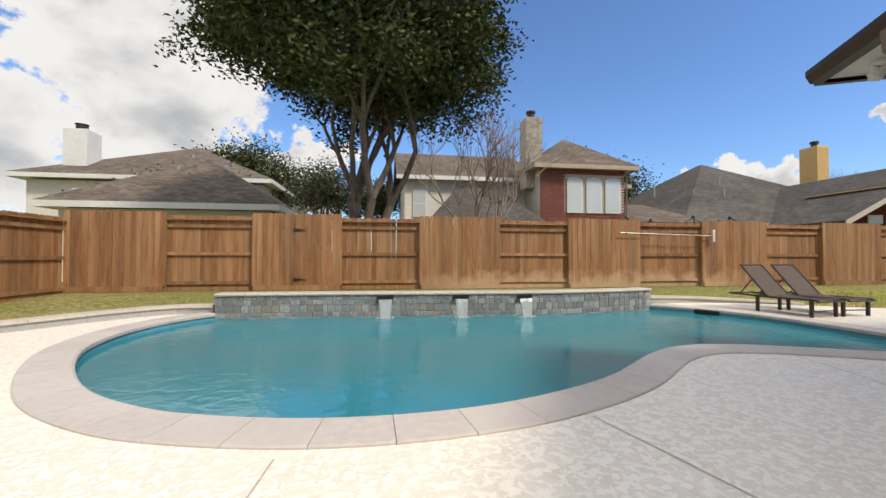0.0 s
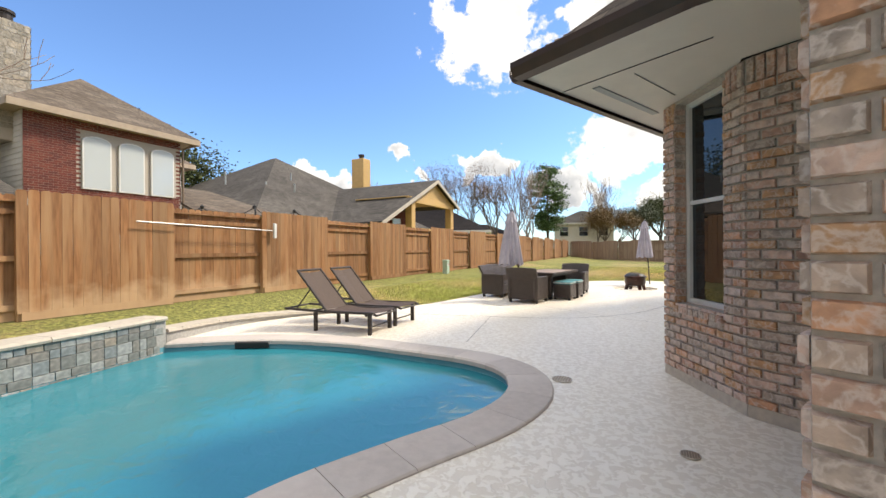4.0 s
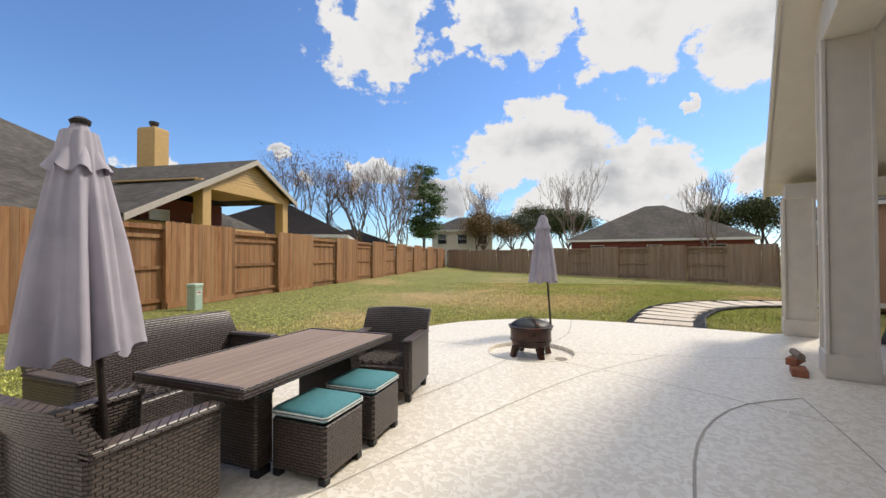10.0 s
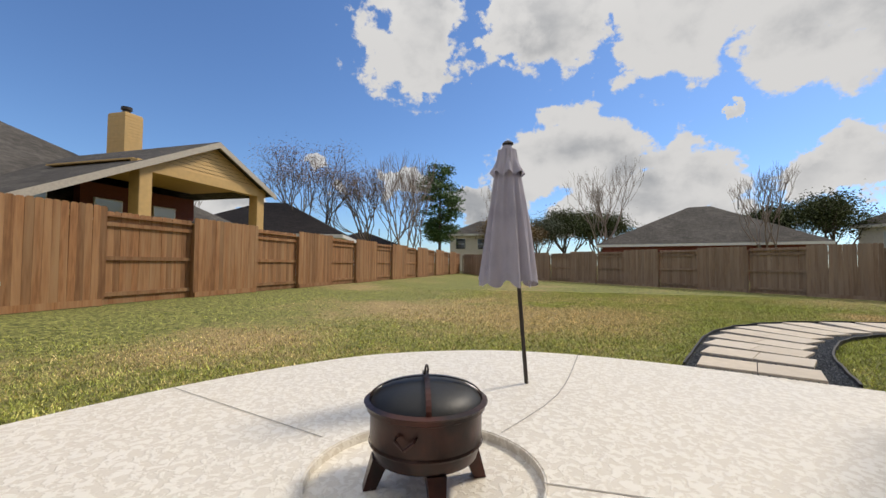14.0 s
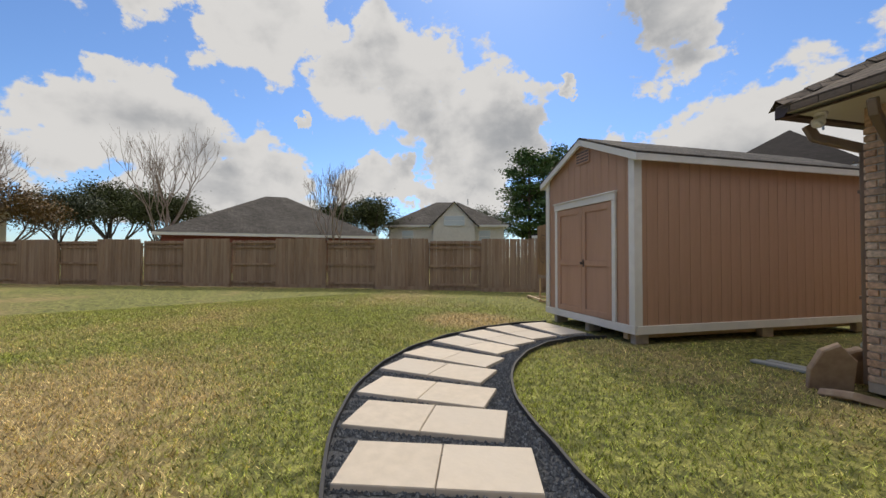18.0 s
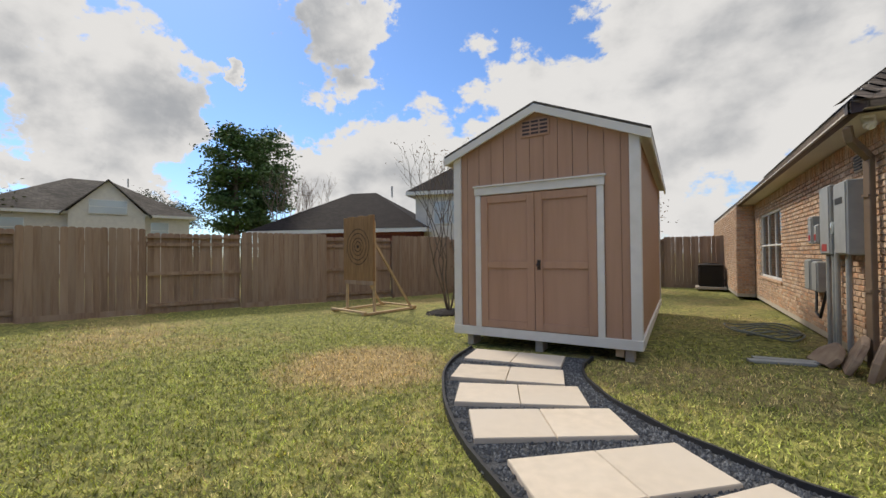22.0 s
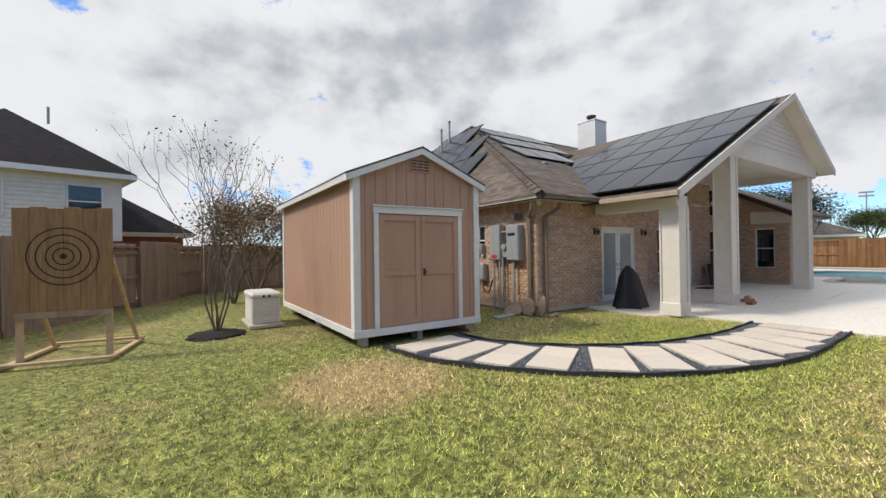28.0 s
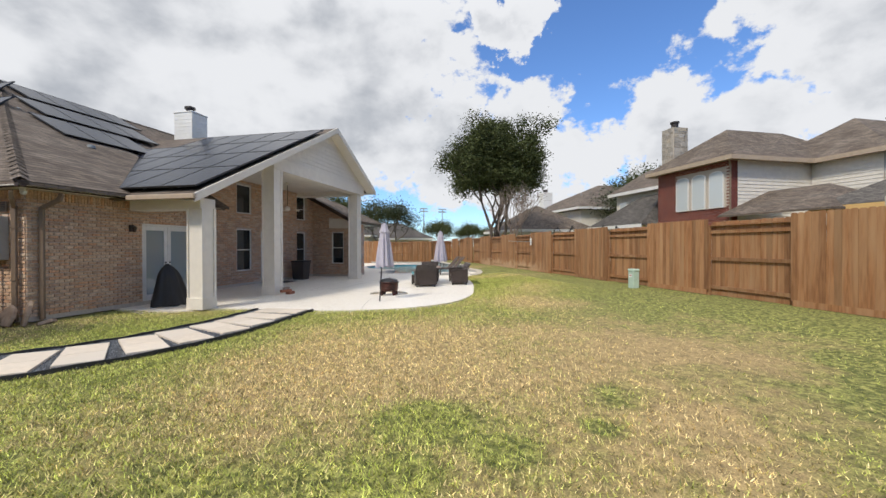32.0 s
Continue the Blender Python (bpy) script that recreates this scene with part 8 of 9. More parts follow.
tree("live_oak", "broad evergreen oak with a dense dark crown and grey forked trunk", 0.45, 15.6, 0.2, 2.9, 0.19, 3, 5, OAKLEAF, 120, 0.36, 0.095, stems=4, bend=0.14, split=(2, 3), flare=0.2, up=0.3, extra=oak_crown())
tree("bare_tree", "leafless multi-stemmed tree with fine pale twigs", 4.55, 15.4, 0.2, 1.75, 0.06, 5, 8, None, stems=5, bark=BARKPALE, bend=0.22, split=(2, 3), flare=0.35, up=0.22)
myr = tree("crape_myrtle", "young bare myrtle with a few yellow leaves in a mulch ring", 27.75, -8.0, -0.07, 1.35, 0.021, 4, 12, AUTUMN, 2, 0.12, 0.034, stems=6, bark=BARK, bend=0.20, split=(2, 2), flare=0.22, up=0.34)
mg = blob([(0.55, 0.0), (0.5, 0.05), (0.3, 0.10), (0.001, 0.12)], 20, 0.12, 5)
part("mulch", mg, MULCH, myr, "dark mulch ring")
tree("orange_shrub_tree", "small tree with sparse orange and green leaves by the fence", 24.3, -13.2, -0.1, 1.15, 0.04, 3, 14, AUTUMN, 60, 0.36, 0.055, stems=4, bend=0.25, flare=0.35, up=0.2)
tree("brown_shrub_tree", "dense brown and orange shrub tree by the fence", 22.6, -14.6, -0.1, 1.35, 0.05, 3, 15, AUTUMN, 130, 0.30, 0.05, stems=4, bend=0.25, flare=0.4, up=0.15)


def pine(x, y, h, seed, w=2.6):
    rnd = random.Random(seed)
    t = thing("pine_tree", "tall green pine with clumped needles", "tree", "distant pines", m=pose(x, y, 0))
    g = Geo().tube([(0, 0, 0), (0.1, 0, h * 0.5), (0.0, 0.1, h * 0.96)], 0.22, 7, False, 0.06)
    cs = []
    for i in range(58):
        f = rnd.uniform(0.30, 1.0)
        a = rnd.uniform(0, 6.28)
        rr = w * (0.25 + 0.75 * math.sin(math.pi * min(1, (1.08 - f) * 1.15)) ** 0.8) * rnd.uniform(0.5, 1.0)
        e = Vector((math.cos(a) * rr, math.sin(a) * rr, h * f + rnd.uniform(-0.2, 0.4)))
        g.tube([(0, 0, h * f - 0.35), e], 0.05, 4, False, 0.015)
        cs += [e, e * Vector((0.6, 0.6, 1)).length / max(e.length, 1e-6) * 0 + Vector((e.x * 0.6, e.y * 0.6, e.z - 0.1))]
    part("trunk", g, BARK, t)
    part("crown", leaves(cs, 95, 0.46, 0.16, rnd, 0.45), PINELEAF, t)
    return t


pine(64.4, 17.8, 13.2, 31, 2.7)
pine(45.8, -27.7, 11.0, 32, 2.5)
pine(45.2, -30.8, 11.6, 33, 2.3)


def far_tree(x, y, h, seed, kind):
    if kind == "bare":
        return tree("bare_tree", "distant leafless tree with a fan of grey twigs", x, y, 0, h * 0.25, h * 0.0068, 5, seed, None, stems=4, bark=BARKPALE, bend=0.16, split=(2, 3), flare=0.28, up=0.38)
    leaf = {"russet": RUSSET, "green": HEDGE, "oak": OAKLEAF, "autumn": AUTUMN}[kind]
    lab = {"russet": "distant tree with thin russet winter leaves", "green": "distant rounded green tree", "oak": "distant dark evergreen tree", "autumn": "distant yellow-green shrub tree"}[kind]
    dense = kind != "russet"
    return tree("distant_tree", lab, x, y, 0, h * 0.28, h * (0.015 if dense else 0.009), 3 if dense else 4, seed, leaf, 190 if dense else 40, h * (0.082 if dense else 0.042), h * (0.013 if dense else 0.005), stems=4, bend=0.22, flare=0.38, up=0.25)


NEAR_TREES = ((46.2, 24.0, 12.5, "russet"), (51.7, 22.3, 12.0, "russet"), (55.3, 19.1, 14.5, "bare"), (75.4, 12.3, 15.0, "bare"), (67.6, 10.0, 8.8, "autumn"), (63.7, -1.1, 13.5, "bare"), (56.3, -13.3, 11.5, "bare"),
              (63.5, -21.4, 9.5, "oak"), (67.0, -19.0, 9.0, "oak"), (41.1, -28.7, 9.5, "bare"), (-3.6, 31.5, 8.5, "green"), (0.5, 33.0, 8.0, "green"))
FAR_TREES = ((87.9, 1.7, 12.0, "oak"), (82.0, -3.0, 10.5, "oak"), (80.0, 6.0, 10.0, "green"), (64.2, -41.6, 10.0, "green"), (70.0, -33.0, 8.5, "green"), (58.0, 23.0, 12.0, "russet"), (61.0, 19.5, 13.0, "bare"), (-9.0, 40.0, 12.5, "oak"), (20.0, 40.0, 12.5, "oak"), (24.0, 44.0, 13.0, "oak"),
             (-9.0, 24.0, 6.5, "green"), (-16.0, 2.0, 9.0, "oak"), (-20.0, 8.0, 9.0, "green"), (-24.0, -3.0, 8.0, "oak"), (-38.0, 19.5, 7.0, "oak"), (-36.0, 24.0, 6.5, "oak"), (-40.0, 29.0, 6.0, "green"), (-52.0, 15.0, 7.0, "oak"), (40.0, 30.0, 10.0, "bare"), (72.0, -8.0, 7.5, "oak"))
for i, (x, y, h, kd) in enumerate(NEAR_TREES + FAR_TREES):
    far_tree(x, y, h, 50 + i, kd)

# ---- neighbouring houses ----
def flat_window(t, cx, cy, z0, z1, w, ang, glass, arch=False, frame_mat=None):
    m = pose(cx, cy, 0, 0, 0, ang)
    if arch:
        rim = [(-w / 2 - 0.05, z0 - 0.05), (w / 2 + 0.05, z0 - 0.05), (w / 2 + 0.05, z1 - 0.2)] + [((w / 2 + 0.05) * math.cos(a), z1 - 0.2 + 0.23 * math.sin(a)) for a in (math.pi * i / 8 for i in range(1, 8))] + [(-w / 2 - 0.05, z1 - 0.2)]
        k_ = len(rim)
        win = part("window", Geo().add([(x, y, z) for y in (-0.04, 0.03) for x, z in rim], [tuple(range(k_)), tuple(range(2 * k_ - 1, k_ - 1, -1))] + [(i, (i + 1) % k_, (i + 1) % k_ + k_, i + k_) for i in range(k_)]), frame_mat or WHITE, t, m=m)
    else:
        win = part("window", Geo().soft(-w / 2 - 0.06, w / 2 + 0.06, -0.04, 0.03, z0 - 0.06, z1 + 0.06, 0.01), frame_mat or WHITE, t, m=m)
    if arch:
        pts = [(-w / 2, z0), (w / 2, z0), (w / 2, z1 - 0.18)] + [(w / 2 * math.cos(a), z1 - 0.18 + 0.16 * math.sin(a)) for a in (math.pi * i / 8 for i in range(1, 8))] + [(-w / 2, z1 - 0.18)]
    else:
        pts = [(-w / 2, z0), (w / 2, z0), (w / 2, z1), (-w / 2, z1)]
    part("pane", Geo().poly([(x, -0.046, z) for x, z in pts]), glass, win)
    if not arch:
        part("mullion", Geo().box(-w / 2, w / 2, -0.06, -0.04, (z0 + z1) / 2 - 0.025, (z0 + z1) / 2 + 0.025), WHITE, win)


def lap_wall(t, a, b, z0, z1, material, step=0.19):
    """Lap-sided wall, board by board in one mesh."""
    A, B = Vector((*a, 0)), Vector((*b, 0))
    d = (B - A)
    nn = Vector((d.y, -d.x, 0)).normalized()
    g = Geo()
    z = z0
    while z < z1 - 0.01:
        zz = min(z + step, z1)
        p = [A + nn * 0.025, B + nn * 0.025, B, A]
        g.add([(p[0].x, p[0].y, z), (p[1].x, p[1].y, z), (p[2].x, p[2].y, zz), (p[3].x, p[3].y, zz), (A.x, A.y, z), (B.x, B.y, z)], [(0, 1, 2, 3), (0, 1, 5, 4)])
        z = zz
    ob = part("lap_wall", g, material, t)
    ob["kind"] = "stuff"
    return ob


def hip_roof(t, x0, x1, y0, y1, ze, zr, material, ov=0.5, ridge_in=None, fascia=None):
    """Hip roof over a rectangle; the ridge runs along the longer side."""
    x0, x1, y0, y1 = x0 - ov, x1 + ov, y0 - ov, y1 + ov
    if x1 - x0 >= y1 - y0:
        k = ridge_in if ridge_in is not None else (y1 - y0) / 2
        ym = (y0 + y1) / 2
        r0, r1 = (x0 + k, ym, zr), (x1 - k, ym, zr)
        fs = [[(x0, y0, ze), (x1, y0, ze), r1, r0], [(x1, y1, ze), (x0, y1, ze), r0, r1], [(x0, y1, ze), (x0, y0, ze), r0], [(x1, y0, ze), (x1, y1, ze), r1]]
    else:
        k = ridge_in if ridge_in is not None else (x1 - x0) / 2
        xm = (x0 + x1) / 2
        r0, r1 = (xm, y0 + k, zr), (xm, y1 - k, zr)
        fs = [[(x0, y1, ze), (x0, y0, ze), r0, r1], [(x1, y0, ze), (x1, y1, ze), r1, r0], [(x0, y0, ze), (x1, y0, ze), r0], [(x1, y1, ze), (x0, y1, ze), r1]]
    for f in fs:
        part("roof_slope", Geo().poly(f, 0.12), material, t)
    part("fascia", Geo().box(x0, x1, y0 - 0.02, y0 + 0.02, ze - 0.26, ze - 0.02).box(x0, x1, y1 - 0.02, y1 + 0.02, ze - 0.26, ze - 0.02).box(x0 - 0.02, x0 + 0.02, y0 + 0.02, y1 - 0.02, ze - 0.26, ze - 0.02).box(x1 - 0.02, x1 + 0.02, y0 + 0.02, y1 - 0.02, ze - 0.26, ze - 0.02), fascia or WHITE, t)
    part("soffit", Geo().box(x0 + 0.02, x1 - 0.02, y0 + 0.02, y1 - 0.02, ze - 0.2, ze - 0.17), fascia or WHITE, t)


def roof_vent(t, x, y, z):
    part("vent_pipe", Geo().tube([(x, y, z - 0.4), (x, y, z + 0.45)], 0.06, 8), METERGREY, t)


# red brick house
rh = thing("red_brick_house", "two-storey red brick and white sided house with a stone chimney", "house")
g = Geo()
part("wall", g.box(9.9, 15.05, 23.45, 30.0, 0, 6.3), MORTAR, rh)
g = Geo()
course_h = 0.085
z = 2.0
row = 0
while z < 6.2:
    x = 9.9 - (0.13 if row % 2 else 0)
    while x < 15.05:
        a, b = max(9.9, x), min(15.05, x + 0.25)
        if b - a > 0.04 and not any(a < wx + 0.48 and b > wx - 0.48 and z > 3.62 and z < 5.85 for wx in (11.95, 13.12, 14.29)):
            g.add([(a, 23.44, z), (b, 23.44, z), (b, 23.43, z + course_h - 0.012), (a, 23.43, z + course_h - 0.012)], [(0, 1, 2, 3)])
        x += 0.262
    z += course_h
    row += 1
st = part("bricks", g, REDBRICK, rh)
st["kind"] = "stuff"
part("corner_brick", Geo().box(15.05, 15.07, 23.44, 30, 0, 6.2), REDBRICK, rh)
for wx in (11.95, 13.12, 14.29):
    flat_window(rh, wx, 23.40, 3.75, 5.70, 0.82, 0, PALEGLASS, True)
lap_wall(rh, (15.1, 23.9), (15.1, 31), 0, 6.2, SIDING)
hip_roof(rh, 9.9, 15.1, 23.45, 33.0, 6.4, 8.7, SHINGLE, 0.55, fascia=FASCIA)
lap_wall(rh, (2.4, 25.8), (9.9, 25.8), 0, 6.0, SIDING)
part("wall", Geo().box(2.4, 9.9, 25.82, 33, 0, 6.0), SIDING, rh)
for f in ([(1.9, 25.3, 6.0), (10.3, 25.3, 6.0), (10.3, 29.2, 8.2), (1.9, 29.2, 8.2)], [(1.9, 33.2, 6.0), (10.3, 33.2, 6.0), (10.3, 29.2, 8.2), (1.9, 29.2, 8.2)]):
    part("roof_slope", Geo().poly(f, 0.12), SHINGLE, rh)
part("fascia", Geo().box(1.9, 9.9, 25.26, 25.3, 5.74, 5.98), WHITE, rh)
for f in ([(3.6, 22.3, 3.1), (9.7, 22.3, 3.1), (8.0, 25.6, 5.4), (5.6, 25.6, 5.4)], [(9.7, 22.3, 3.1), (9.7, 25.7, 3.1), (8.0, 25.6, 5.4)], [(3.6, 25.7, 3.1), (3.6, 22.3, 3.1), (5.6, 25.6, 5.4)]):
    part("porch_roof", Geo().poly(f, 0.1), SHINGLE2, rh)
part("fascia", Geo().box(3.55, 9.75, 22.24, 22.28, 2.85, 3.08), WHITE, rh)
part("wall", Geo().box(4.0, 9.4, 22.8, 25.8, 0, 3.0), SIDING, rh)
flat_window(rh, 3.3, 25.75, 3.6, 5.1, 0.7, 0, PALEGLASS)
for f in ([(15.1, 22.6, 3.2), (20.3, 22.6, 3.2), (18.0, 26, 4.6), (15.1, 26, 4.6)], [(20.3, 22.6, 3.2), (20.3, 29, 3.2), (18.0, 26, 4.6)]):
    part("porch_roof", Geo().poly(f, 0.1), SHINGLE, rh)
part("wall", Geo().box(15.12, 18.3, 29.0, 40, 0, 6.2), SIDING, rh)
lap_wall(rh, (15.15, 28.99), (18.3, 28.99), 0, 6.2, SIDING)
lap_wall(rh, (18.31, 29.0), (18.31, 40), 0, 6.2, SIDING)
hip_roof(rh, 12.0, 18.3, 29.0, 40.0, 6.4, 9.0, SHINGLE, 0.55, fascia=FASCIA)
chg = part("chimney", Geo().soft(9.35, 10.35, 24.2, 25.3, 5.2, 9.35, 0.02), MORTAR, rh)
lap_wall(rh, (9.9, 25.8), (9.9, 23.45), 0, 6.2, SIDING)
g = Geo()
z, row = 5.6, 0
while z < 9.3:
    hgt = rng.choice((0.16, 0.22, 0.26))
    for face in range(2):
        s = 0.0
        while s < 1.0:
            w = rng.uniform(0.2, 0.45)
            e = min(1.0, s + w)
            if face == 0:
                g.add([(9.35 + s + 0.01, 24.19, z + 0.01), (9.35 + e - 0.01, 24.19, z + 0.01), (9.35 + e - 0.01, 24.17, z + hgt - 0.02), (9.35 + s + 0.01, 24.17, z + hgt - 0.02)], [(0, 1, 2, 3)])
            else:
                g.add([(10.36, 24.2 + s + 0.01, z + 0.01), (10.36, 24.2 + e * 1.1 - 0.01, z + 0.01), (10.38, 24.2 + e * 1.1 - 0.01, z + hgt - 0.02), (10.38, 24.2 + s + 0.01, z + hgt - 0.02)], [(0, 1, 2, 3)])
            s = e
    z += hgt
part("stone_facing", g, STONECH, chg)["kind"] = "stuff"
part("chimney_cap", Geo().lathe([(0.22, 9.35), (0.22, 9.75), (0.28, 9.76), (0.28, 9.86), (0.001, 9.9)], 16, (9.85, 24.75)), BRONZE, chg)
part("gutter_pipe", Geo().tube([(15.4, 23.0, 6.2), (15.15, 23.38, 5.9), (15.15, 23.38, 2.0)], 0.05, 6), DSPOUT, rh)

# house to the north-west with a low garage roof
lh = thing("brown_roof_house", "single-storey house with broad brown hip roofs and a white chimney", "house")
part("wall", Geo().box(-11.0, -3.4, 19.0, 27.0, 0, 3.0), SIDING, lh)
hip_roof(lh, -11.0, -3.4, 19.0, 27.0, 3.25, 5.9, SHINGLE, 0.5)
part("wall", Geo().box(-18.6, -6.0, 27.5, 42.0, 0, 5.5), SIDING, lh)
hip_roof(lh, -18.6, -6.0, 27.5, 42.0, 5.8, 9.2, SHINGLE, 0.6)
part("chimney", Geo().soft(-17.4, -16.15, 28.3, 29.6, 0, 8.7, 0.02), WHITE, lh)
part("chimney_cap", Geo().lathe([(0.3, 8.6), (0.3, 9.0), (0.36, 9.1), (0.001, 9.15)], 14, (-16.8, 28.9)), BRONZE, lh)
flat_window(lh, -15.0, 26.95, 4.2, 4.9, 1.8, 0, PALEGLASS)
for x, y, z in ((-8.0, 21.5, 4.8), (-7.0, 24, 5.3), (-6.2, 22.0, 5.0), (-11.5, 31, 7.6), (-10.5, 33, 8.0)):
    roof_vent(lh, x, y, z)

# yellow house with a gabled porch
yh = thing("yellow_gable_house", "brown-roofed house with a yellow gabled porch and chimney", "house")
part("wall", Geo().box(19.5, 38.0, 24.0, 44.0, 0, 3.0), REDBRICK, yh)
hip_roof(yh, 19.5, 38.0, 24.0, 43.0, 3.3, 9.3, SHINGLE2, 0.6, fascia=YELLOW)
AY = (31.45, 18.85, 6.62)
for f in ([AY, (31.7, 30.0, 6.62), (24.4, 30.0, 3.05), (24.2, 18.85, 3.05)], [AY, (31.7, 30.0, 6.62), (35.4, 30.0, 4.85), (35.3, 18.85, 4.85)]):
    part("roof_slope", Geo().poly(f, 0.12), SHINGLE2, yh)
for e, ez in ((24.15, 3.02), (35.35, 4.82)):
    part("rake_board", Geo().add([(AY[0], 18.8, AY[2] - 0.02), (e, 18.8, ez), (e, 18.8, ez - 0.26), (AY[0], 18.8, AY[2] - 0.28), (AY[0], 18.86, AY[2] - 0.02), (e, 18.86, ez), (e, 18.86, ez - 0.26), (AY[0], 18.86, AY[2] - 0.28)], [(0, 1, 2, 3), (4, 5, 6, 7), (2, 3, 7, 6), (0, 1, 5, 4)]), CAP, yh)
g = Geo()
for i in range(9):
    z0, z1 = 5.0 + i * 0.16, 5.16 + i * 0.16
    lo_x = lambda z: AY[0] - (6.45 - z) / 0.49
    hi_x = lambda z: AY[0] + (6.45 - z) / 0.46
    g.add([(max(28.3, lo_x(z0)), 19.2, z0), (min(34.6, hi_x(z0)), 19.2, z0), (min(34.6, hi_x(z1)), 19.22, z1), (max(28.3, lo_x(z1)), 19.22, z1)], [(0, 1, 2, 3)])
part("gable_siding", g, YELLOW, yh)
part("beam", Geo().box(28.0, 34.9, 19.15, 19.5, 4.62, 5.02), YELLOW, yh)
for px in (28.35, 34.55):
    part("porch_post", Geo().soft(px - 0.26, px + 0.26, 19.15, 19.67, 0, 4.65, 0.02), YELLOW, yh)
part("porch_wall", Geo().box(26.0, 35.0, 23.6, 24.0, 0, 3.3).box(29.0, 34.6, 23.6, 24.0, 3.3, 4.6), REDBRICK, yh)
part("porch_ceiling", Geo().box(28.0, 35.0, 19.4, 24.0, 5.0, 5.06), YELLOW, yh)
for wx in (27.2, 30.1, 32.8):
    flat_window(yh, wx, 23.55, 2.2, 3.9, 1.1, 0, PALEGLASS)
chy = part("chimney", Geo().soft(33.7, 34.7, 27.7, 29.0, 4, 9.7, 0.02), YELLOW, yh)
for i in range(18):
    part("lap_board", Geo().box(33.68, 34.72, 27.68, 29.02, 6.4 + i * 0.18, 6.56 + i * 0.18), YELLOW, chy)
part("chimney_cap", Geo().lathe([(0.2, 9.7), (0.2, 9.95), (0.28, 9.98), (0.28, 10.15), (0.001, 10.2)], 14, (34.2, 28.3)), BRONZE, chy)
for x, y, z in ((25.0, 27.0, 5.6), (23.0, 27.5, 5.5), (26.5, 29.0, 6.8), (21.8, 30, 6.2)):
    roof_vent(yh, x, y, z)

# further houses beyond the fences
def simple_house(name, label, x, y, w, d, rz, wall_h, roof_h, wall_mat, roof_mat, wins=0, glass=None, gable=None):
    t = thing(name, label, "house", m=pose(x, y, 0, 0, 0, rz))
    part("wall", Geo().box(-w / 2, w / 2, -d / 2, d / 2, 0, wall_h), wall_mat, t)
    lap_wall(t, (-w / 2, -d / 2 - 0.01), (w / 2, -d / 2 - 0.01), wall_h * 0.4, wall_h, wall_mat)
    hip_roof(t, -w / 2, w / 2, -d / 2, d / 2, wall_h + 0.2, roof_h, roof_mat, 0.5)
    for i in range(wins):
        flat_window(t, -w / 2 + w * (i + 0.5) / wins, -d / 2 - 0.04, wall_h - 1.9, wall_h - 0.5, 1.3, 0, glass or GLASS)
    if gable:
        gx, gw, gz = gable
        g = Geo().add([(gx - gw, -d / 2 - 0.6, wall_h), (gx + gw, -d / 2 - 0.6, wall_h), (gx, -d / 2 - 0.6, gz)], [(0, 1, 2)])
        part("gable", g, wall_mat, t)
        for s in (-1, 1):
            part("gable_roof", Geo().poly([(gx, -d / 2 - 0.9, gz + 0.1), (gx + s * (gw + 0.3), -d / 2 - 0.9, wall_h), (gx + s * (gw + 0.3), 0, wall_h), (gx, 0, gz + 0.1)], 0.12), roof_mat, t)
        flat_window(t, gx, -d / 2 - 0.66, wall_h + 0.1, wall_h + 1.2, gw * 0.9, 0, PALEGLASS)
        part("gable_wall", Geo().box(gx - gw + 0.2, gx + gw - 0.2, -d / 2 - 0.58, -d / 2 + 0.5, 0, wall_h), wall_mat, t)
    roof_vent(t, w * 0.2, 0, roof_h)
    return t


simple_house("grey_hip_house", "grey-brown house with a wide hip roof behind the fence", 65.8, -10.9, 17, 15, -107, 3.1, 7.6, REDBRICK, SHINGLE2, 3)
simple_house("white_gable_house", "white two-storey house with grey gabled roofs", 63.5, -32.6, 14, 11, -132, 5.0, 8.7, SIDING, SHINGLE2, 3, PALEGLASS, (1.0, 2.7, 7.9))
simple_house("far_white_house", "small far white house among the trees", 76, 14.5, 9, 8, -80, 5.2, 7.6, SIDING, SHINGLE2, 3)
simple_house("far_dark_house", "far house with a dark hip roof", 44.8, 26.4, 12, 10, -70, 3.0, 6.1, SIDING, DARKROOF, 0)
simple_house("far_teal_house", "far house with a low dark roof", 62, 27, 10, 9, -70, 2.8, 5.0, SIDING, DARKROOF, 0)
simple_house("far_grey_house", "far grey house beyond the back fence", 86, -20, 16, 12, -60, 5.0, 8.0, SIDING, SHINGLE2, 2)
simple_house("west_house", "far house roof beyond the west fence", -34, -2, 22, 14, 70, 3.0, 6.8, SIDING, SHINGLE2, 2)
simple_house("south_west_house", "brick house beyond the west fence", -22, -14, 16, 12, 60, 3.0, 6.5, REDBRICK, SHINGLE2, 2)
# two-storey house beyond the south-east fence
sh_ = simple_house("cream_two_storey_house", "cream two-storey house with a dark hip roof", 27.0, -27.4, 7.4, 7.4, 171, 5.3, 8.7, SIDING, DARKROOF)
flat_window(sh_, -1.9, -3.75, 3.4, 4.8, 1.0, 0, PALEGLASS)
flat_window(sh_, -0.75, -3.75, 3.4, 4.8, 1.0, 0, PALEGLASS)
flat_window(sh_, 2.35, -3.75, 3.4, 4.8, 1.15, 0, GLASS)
part("brick_base", Geo().box(-3.72, 3.72, -3.80, -3.72, 0, 2.3), REDBRICK, sh_)
part("low_wing_wall", Geo().box(3.75, 7.2, -0.6, 5.6, 0, 2.7), REDBRICK, sh_)
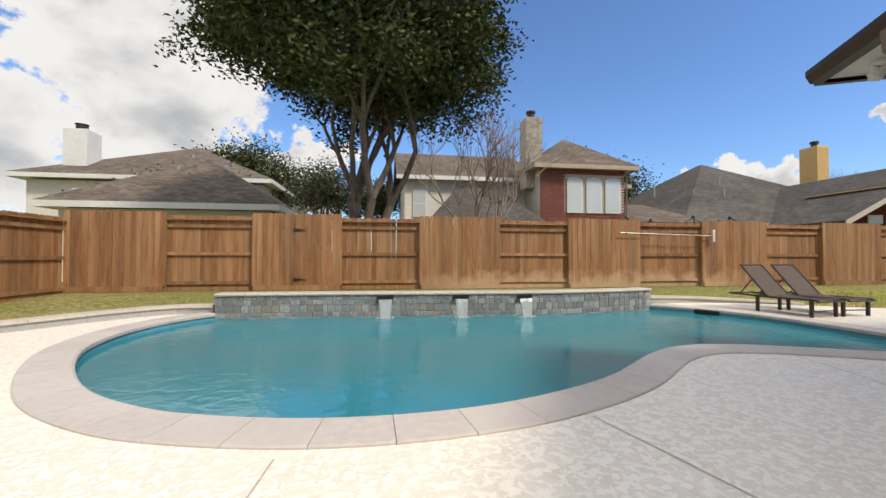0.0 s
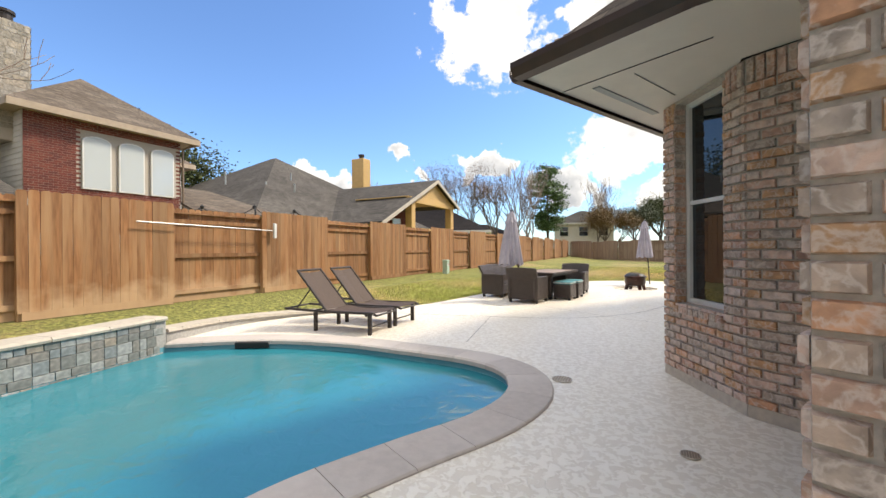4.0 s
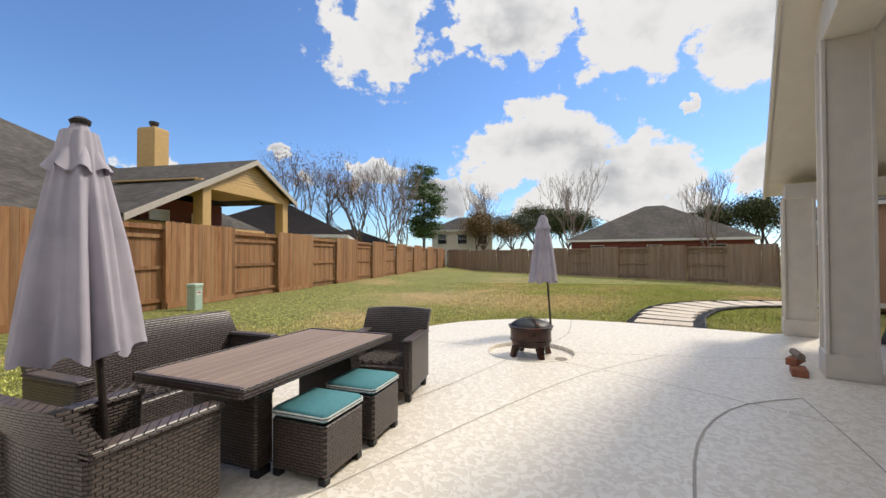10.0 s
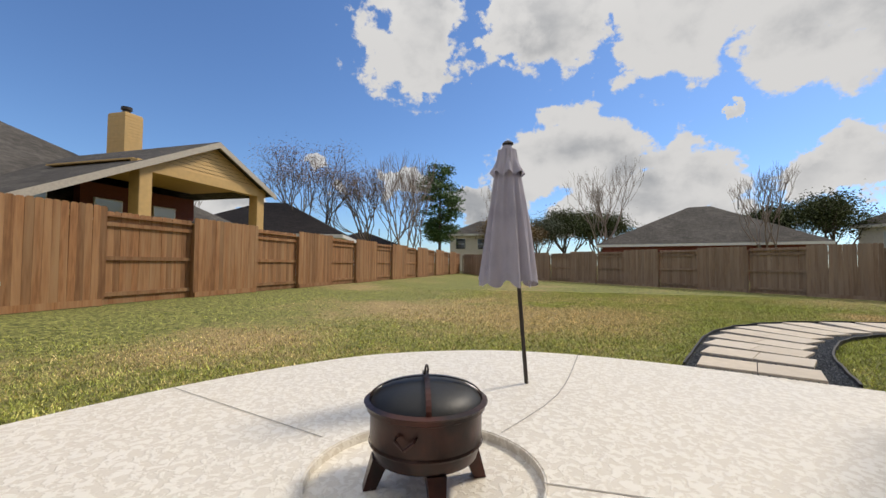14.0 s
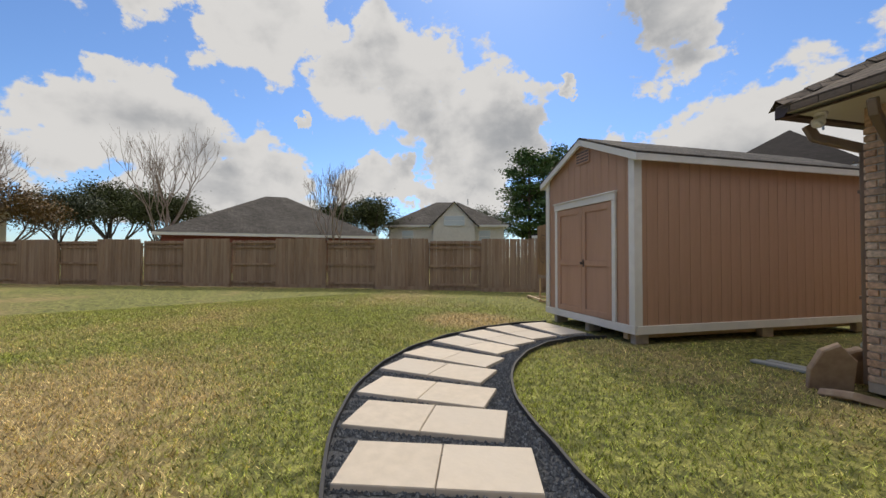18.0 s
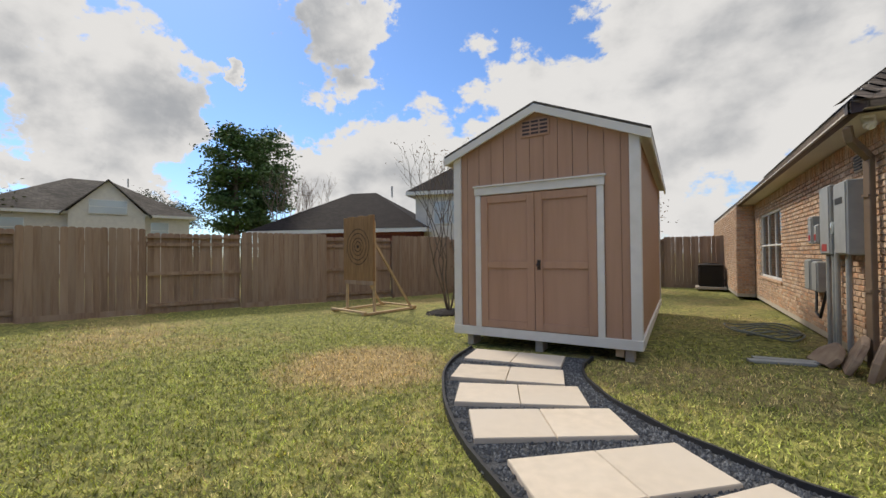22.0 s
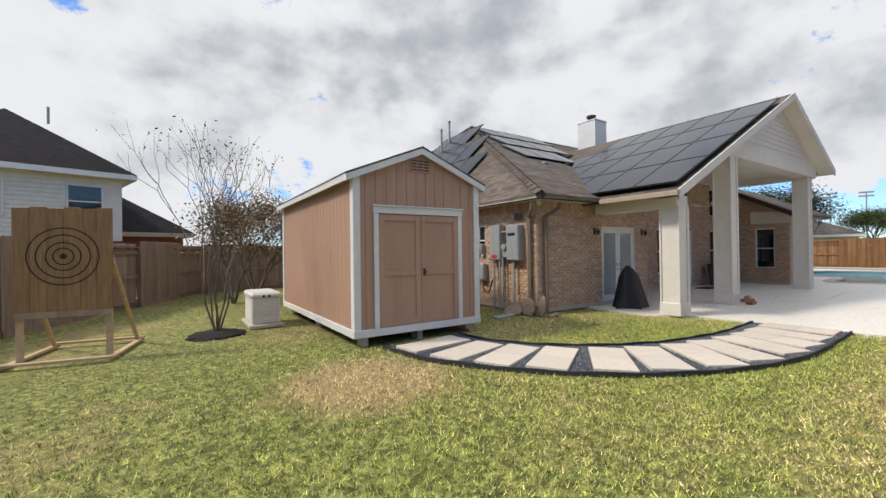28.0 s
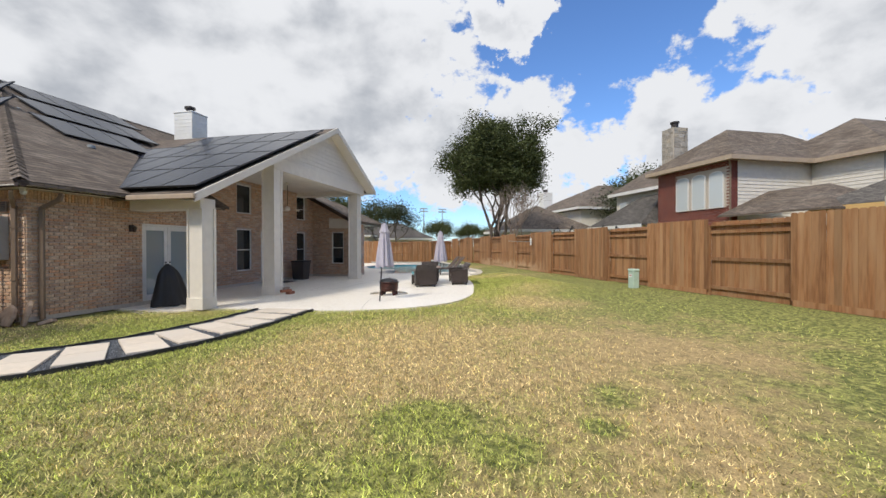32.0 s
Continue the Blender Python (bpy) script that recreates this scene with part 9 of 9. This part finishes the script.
hip_roof(sh_, -1.0, 7.2, -0.8, 5.6, 2.9, 5.6, DARKROOF, 0.4, fascia=FASCIA)
simple_house("dark_roof_wing", "single-storey wing with a broad dark roof", 36.0, -28.6, 11.5, 9.5, 174, 2.9, 6.2, REDBRICK, DARKROOF, 0)
# stadium lights far to the west
simple_house("low_west_house", "low far house with a brown roof beyond the west fence", -30, 9.5, 12, 9, 80, 2.6, 5.2, SIDING, SHINGLE2, 0)
for x, y in ((-58, 24), (-57, 19.5)):
    sl_ = thing("stadium_light", "tall distant floodlight mast", "floodlight mast", "stadium lights", m=pose(x, y, 0))
    part("mast", Geo().tube([(0, 0, 0), (0, 0, 10.2)], 0.10, 8), METERGREY, sl_)
    for k in range(2):
        part("lamp_bar", Geo().soft(-0.1, 0.1, -0.9, 0.9, 9.4 + k * 0.6, 9.65 + k * 0.6, 0.02), METERGREY, sl_)

# ---- grass blades over the lawn near the walk ----
nr = np.random.default_rng(7)
N = 1100000
gx = nr.uniform(11.5, 35.5, N)
gy = nr.uniform(-8, 12, N)
# denser towards the walked line
line_y = np.interp(gx, [11, 16, 20, 24, 28, 32, 36], [9.5, 8.5, 5, 1.8, 0.6, 1.2, 1.5])
keep = nr.uniform(0, 1, N) < np.clip(1.3 - np.abs(gy - line_y) / 6.0, 0.05, 1)
gx, gy = gx[keep], gy[keep]
path_loop = [(p.x, p.y) for p in lo] + [(p.x, p.y) for p in reversed(ro)]
deck_xy = np.array([(p.x, p.y) for p in deck_loop])


def inside_np(x, y, loop):
    c = np.zeros(len(x), bool)
    j = len(loop) - 1
    for i in range(len(loop)):
        (xi, yi), (xj, yj) = loop[i], loop[j]
        hit = (yi > y) != (yj > y)
        c ^= hit & (x < (xj - xi) * (y - yi) / (yj - yi + 1e-12) + xi)
        j = i
    return c


hx0, hy0 = gx * 0.9063 - gy * 0.4226, gx * 0.4226 + gy * 0.9063
ok = ~inside_np(gx, gy, [tuple(p) for p in deck_xy]) & ~inside_np(gx, gy, path_loop)
ok &= ~((hx0 > 24.0) & (hx0 < 26.8) & (hy0 > 2.0) & (hy0 < 7.5)) & ~((hx0 < 21.75) & (hy0 < 7.0))
ok &= (gy - 13.5) < 0
ok &= ((gx - 33.9) * 0.688 - (gy + 9.15) * 0.726 < 0) | (gy > 14)
gx, gy = gx[ok], gy[ok]
ty, ts = np.clip((gy - 9.4) / 4, 0, 1), np.clip((-gy - 4) / 8, 0, 1)
gz = -0.035 + 0.24 * ty * ty * (3 - 2 * ty) - 0.07 * ts * ts * (3 - 2 * ts) + 0.006 * np.sin(gx * 1.3 + 0.7 * gy) * np.sin(gy * 1.1 - 0.4 * gx)
n = len(gx)
ang = nr.uniform(0, 2 * np.pi, n)
hgt = nr.uniform(0.012, 0.050, n)
wid = nr.uniform(0.0035, 0.0075, n)
lean = nr.uniform(-0.04, 0.04, (n, 2))
v = np.empty((n * 3, 3))
v[0::3] = np.stack([gx - np.cos(ang) * wid, gy - np.sin(ang) * wid, gz - 0.004], 1)
v[1::3] = np.stack([gx + np.cos(ang) * wid, gy + np.sin(ang) * wid, gz - 0.004], 1)
v[2::3] = np.stack([gx + lean[:, 0], gy + lean[:, 1], gz + hgt], 1)
me = bpy.data.meshes.new("grass")
me.vertices.add(n * 3)
me.vertices.foreach_set("co", v.ravel())
me.loops.add(n * 3)
me.loops.foreach_set("vertex_index", np.arange(n * 3, dtype=np.int32))
me.polygons.add(n)
me.polygons.foreach_set("loop_start", np.arange(0, n * 3, 3, dtype=np.int32))
me.polygons.foreach_set("loop_total", np.full(n, 3, dtype=np.int32))
me.materials.append(BLADE)
me.update()
me.validate()
tagged(new("grass", me), "short mown green and straw grass blades", "grass", kind="stuff")
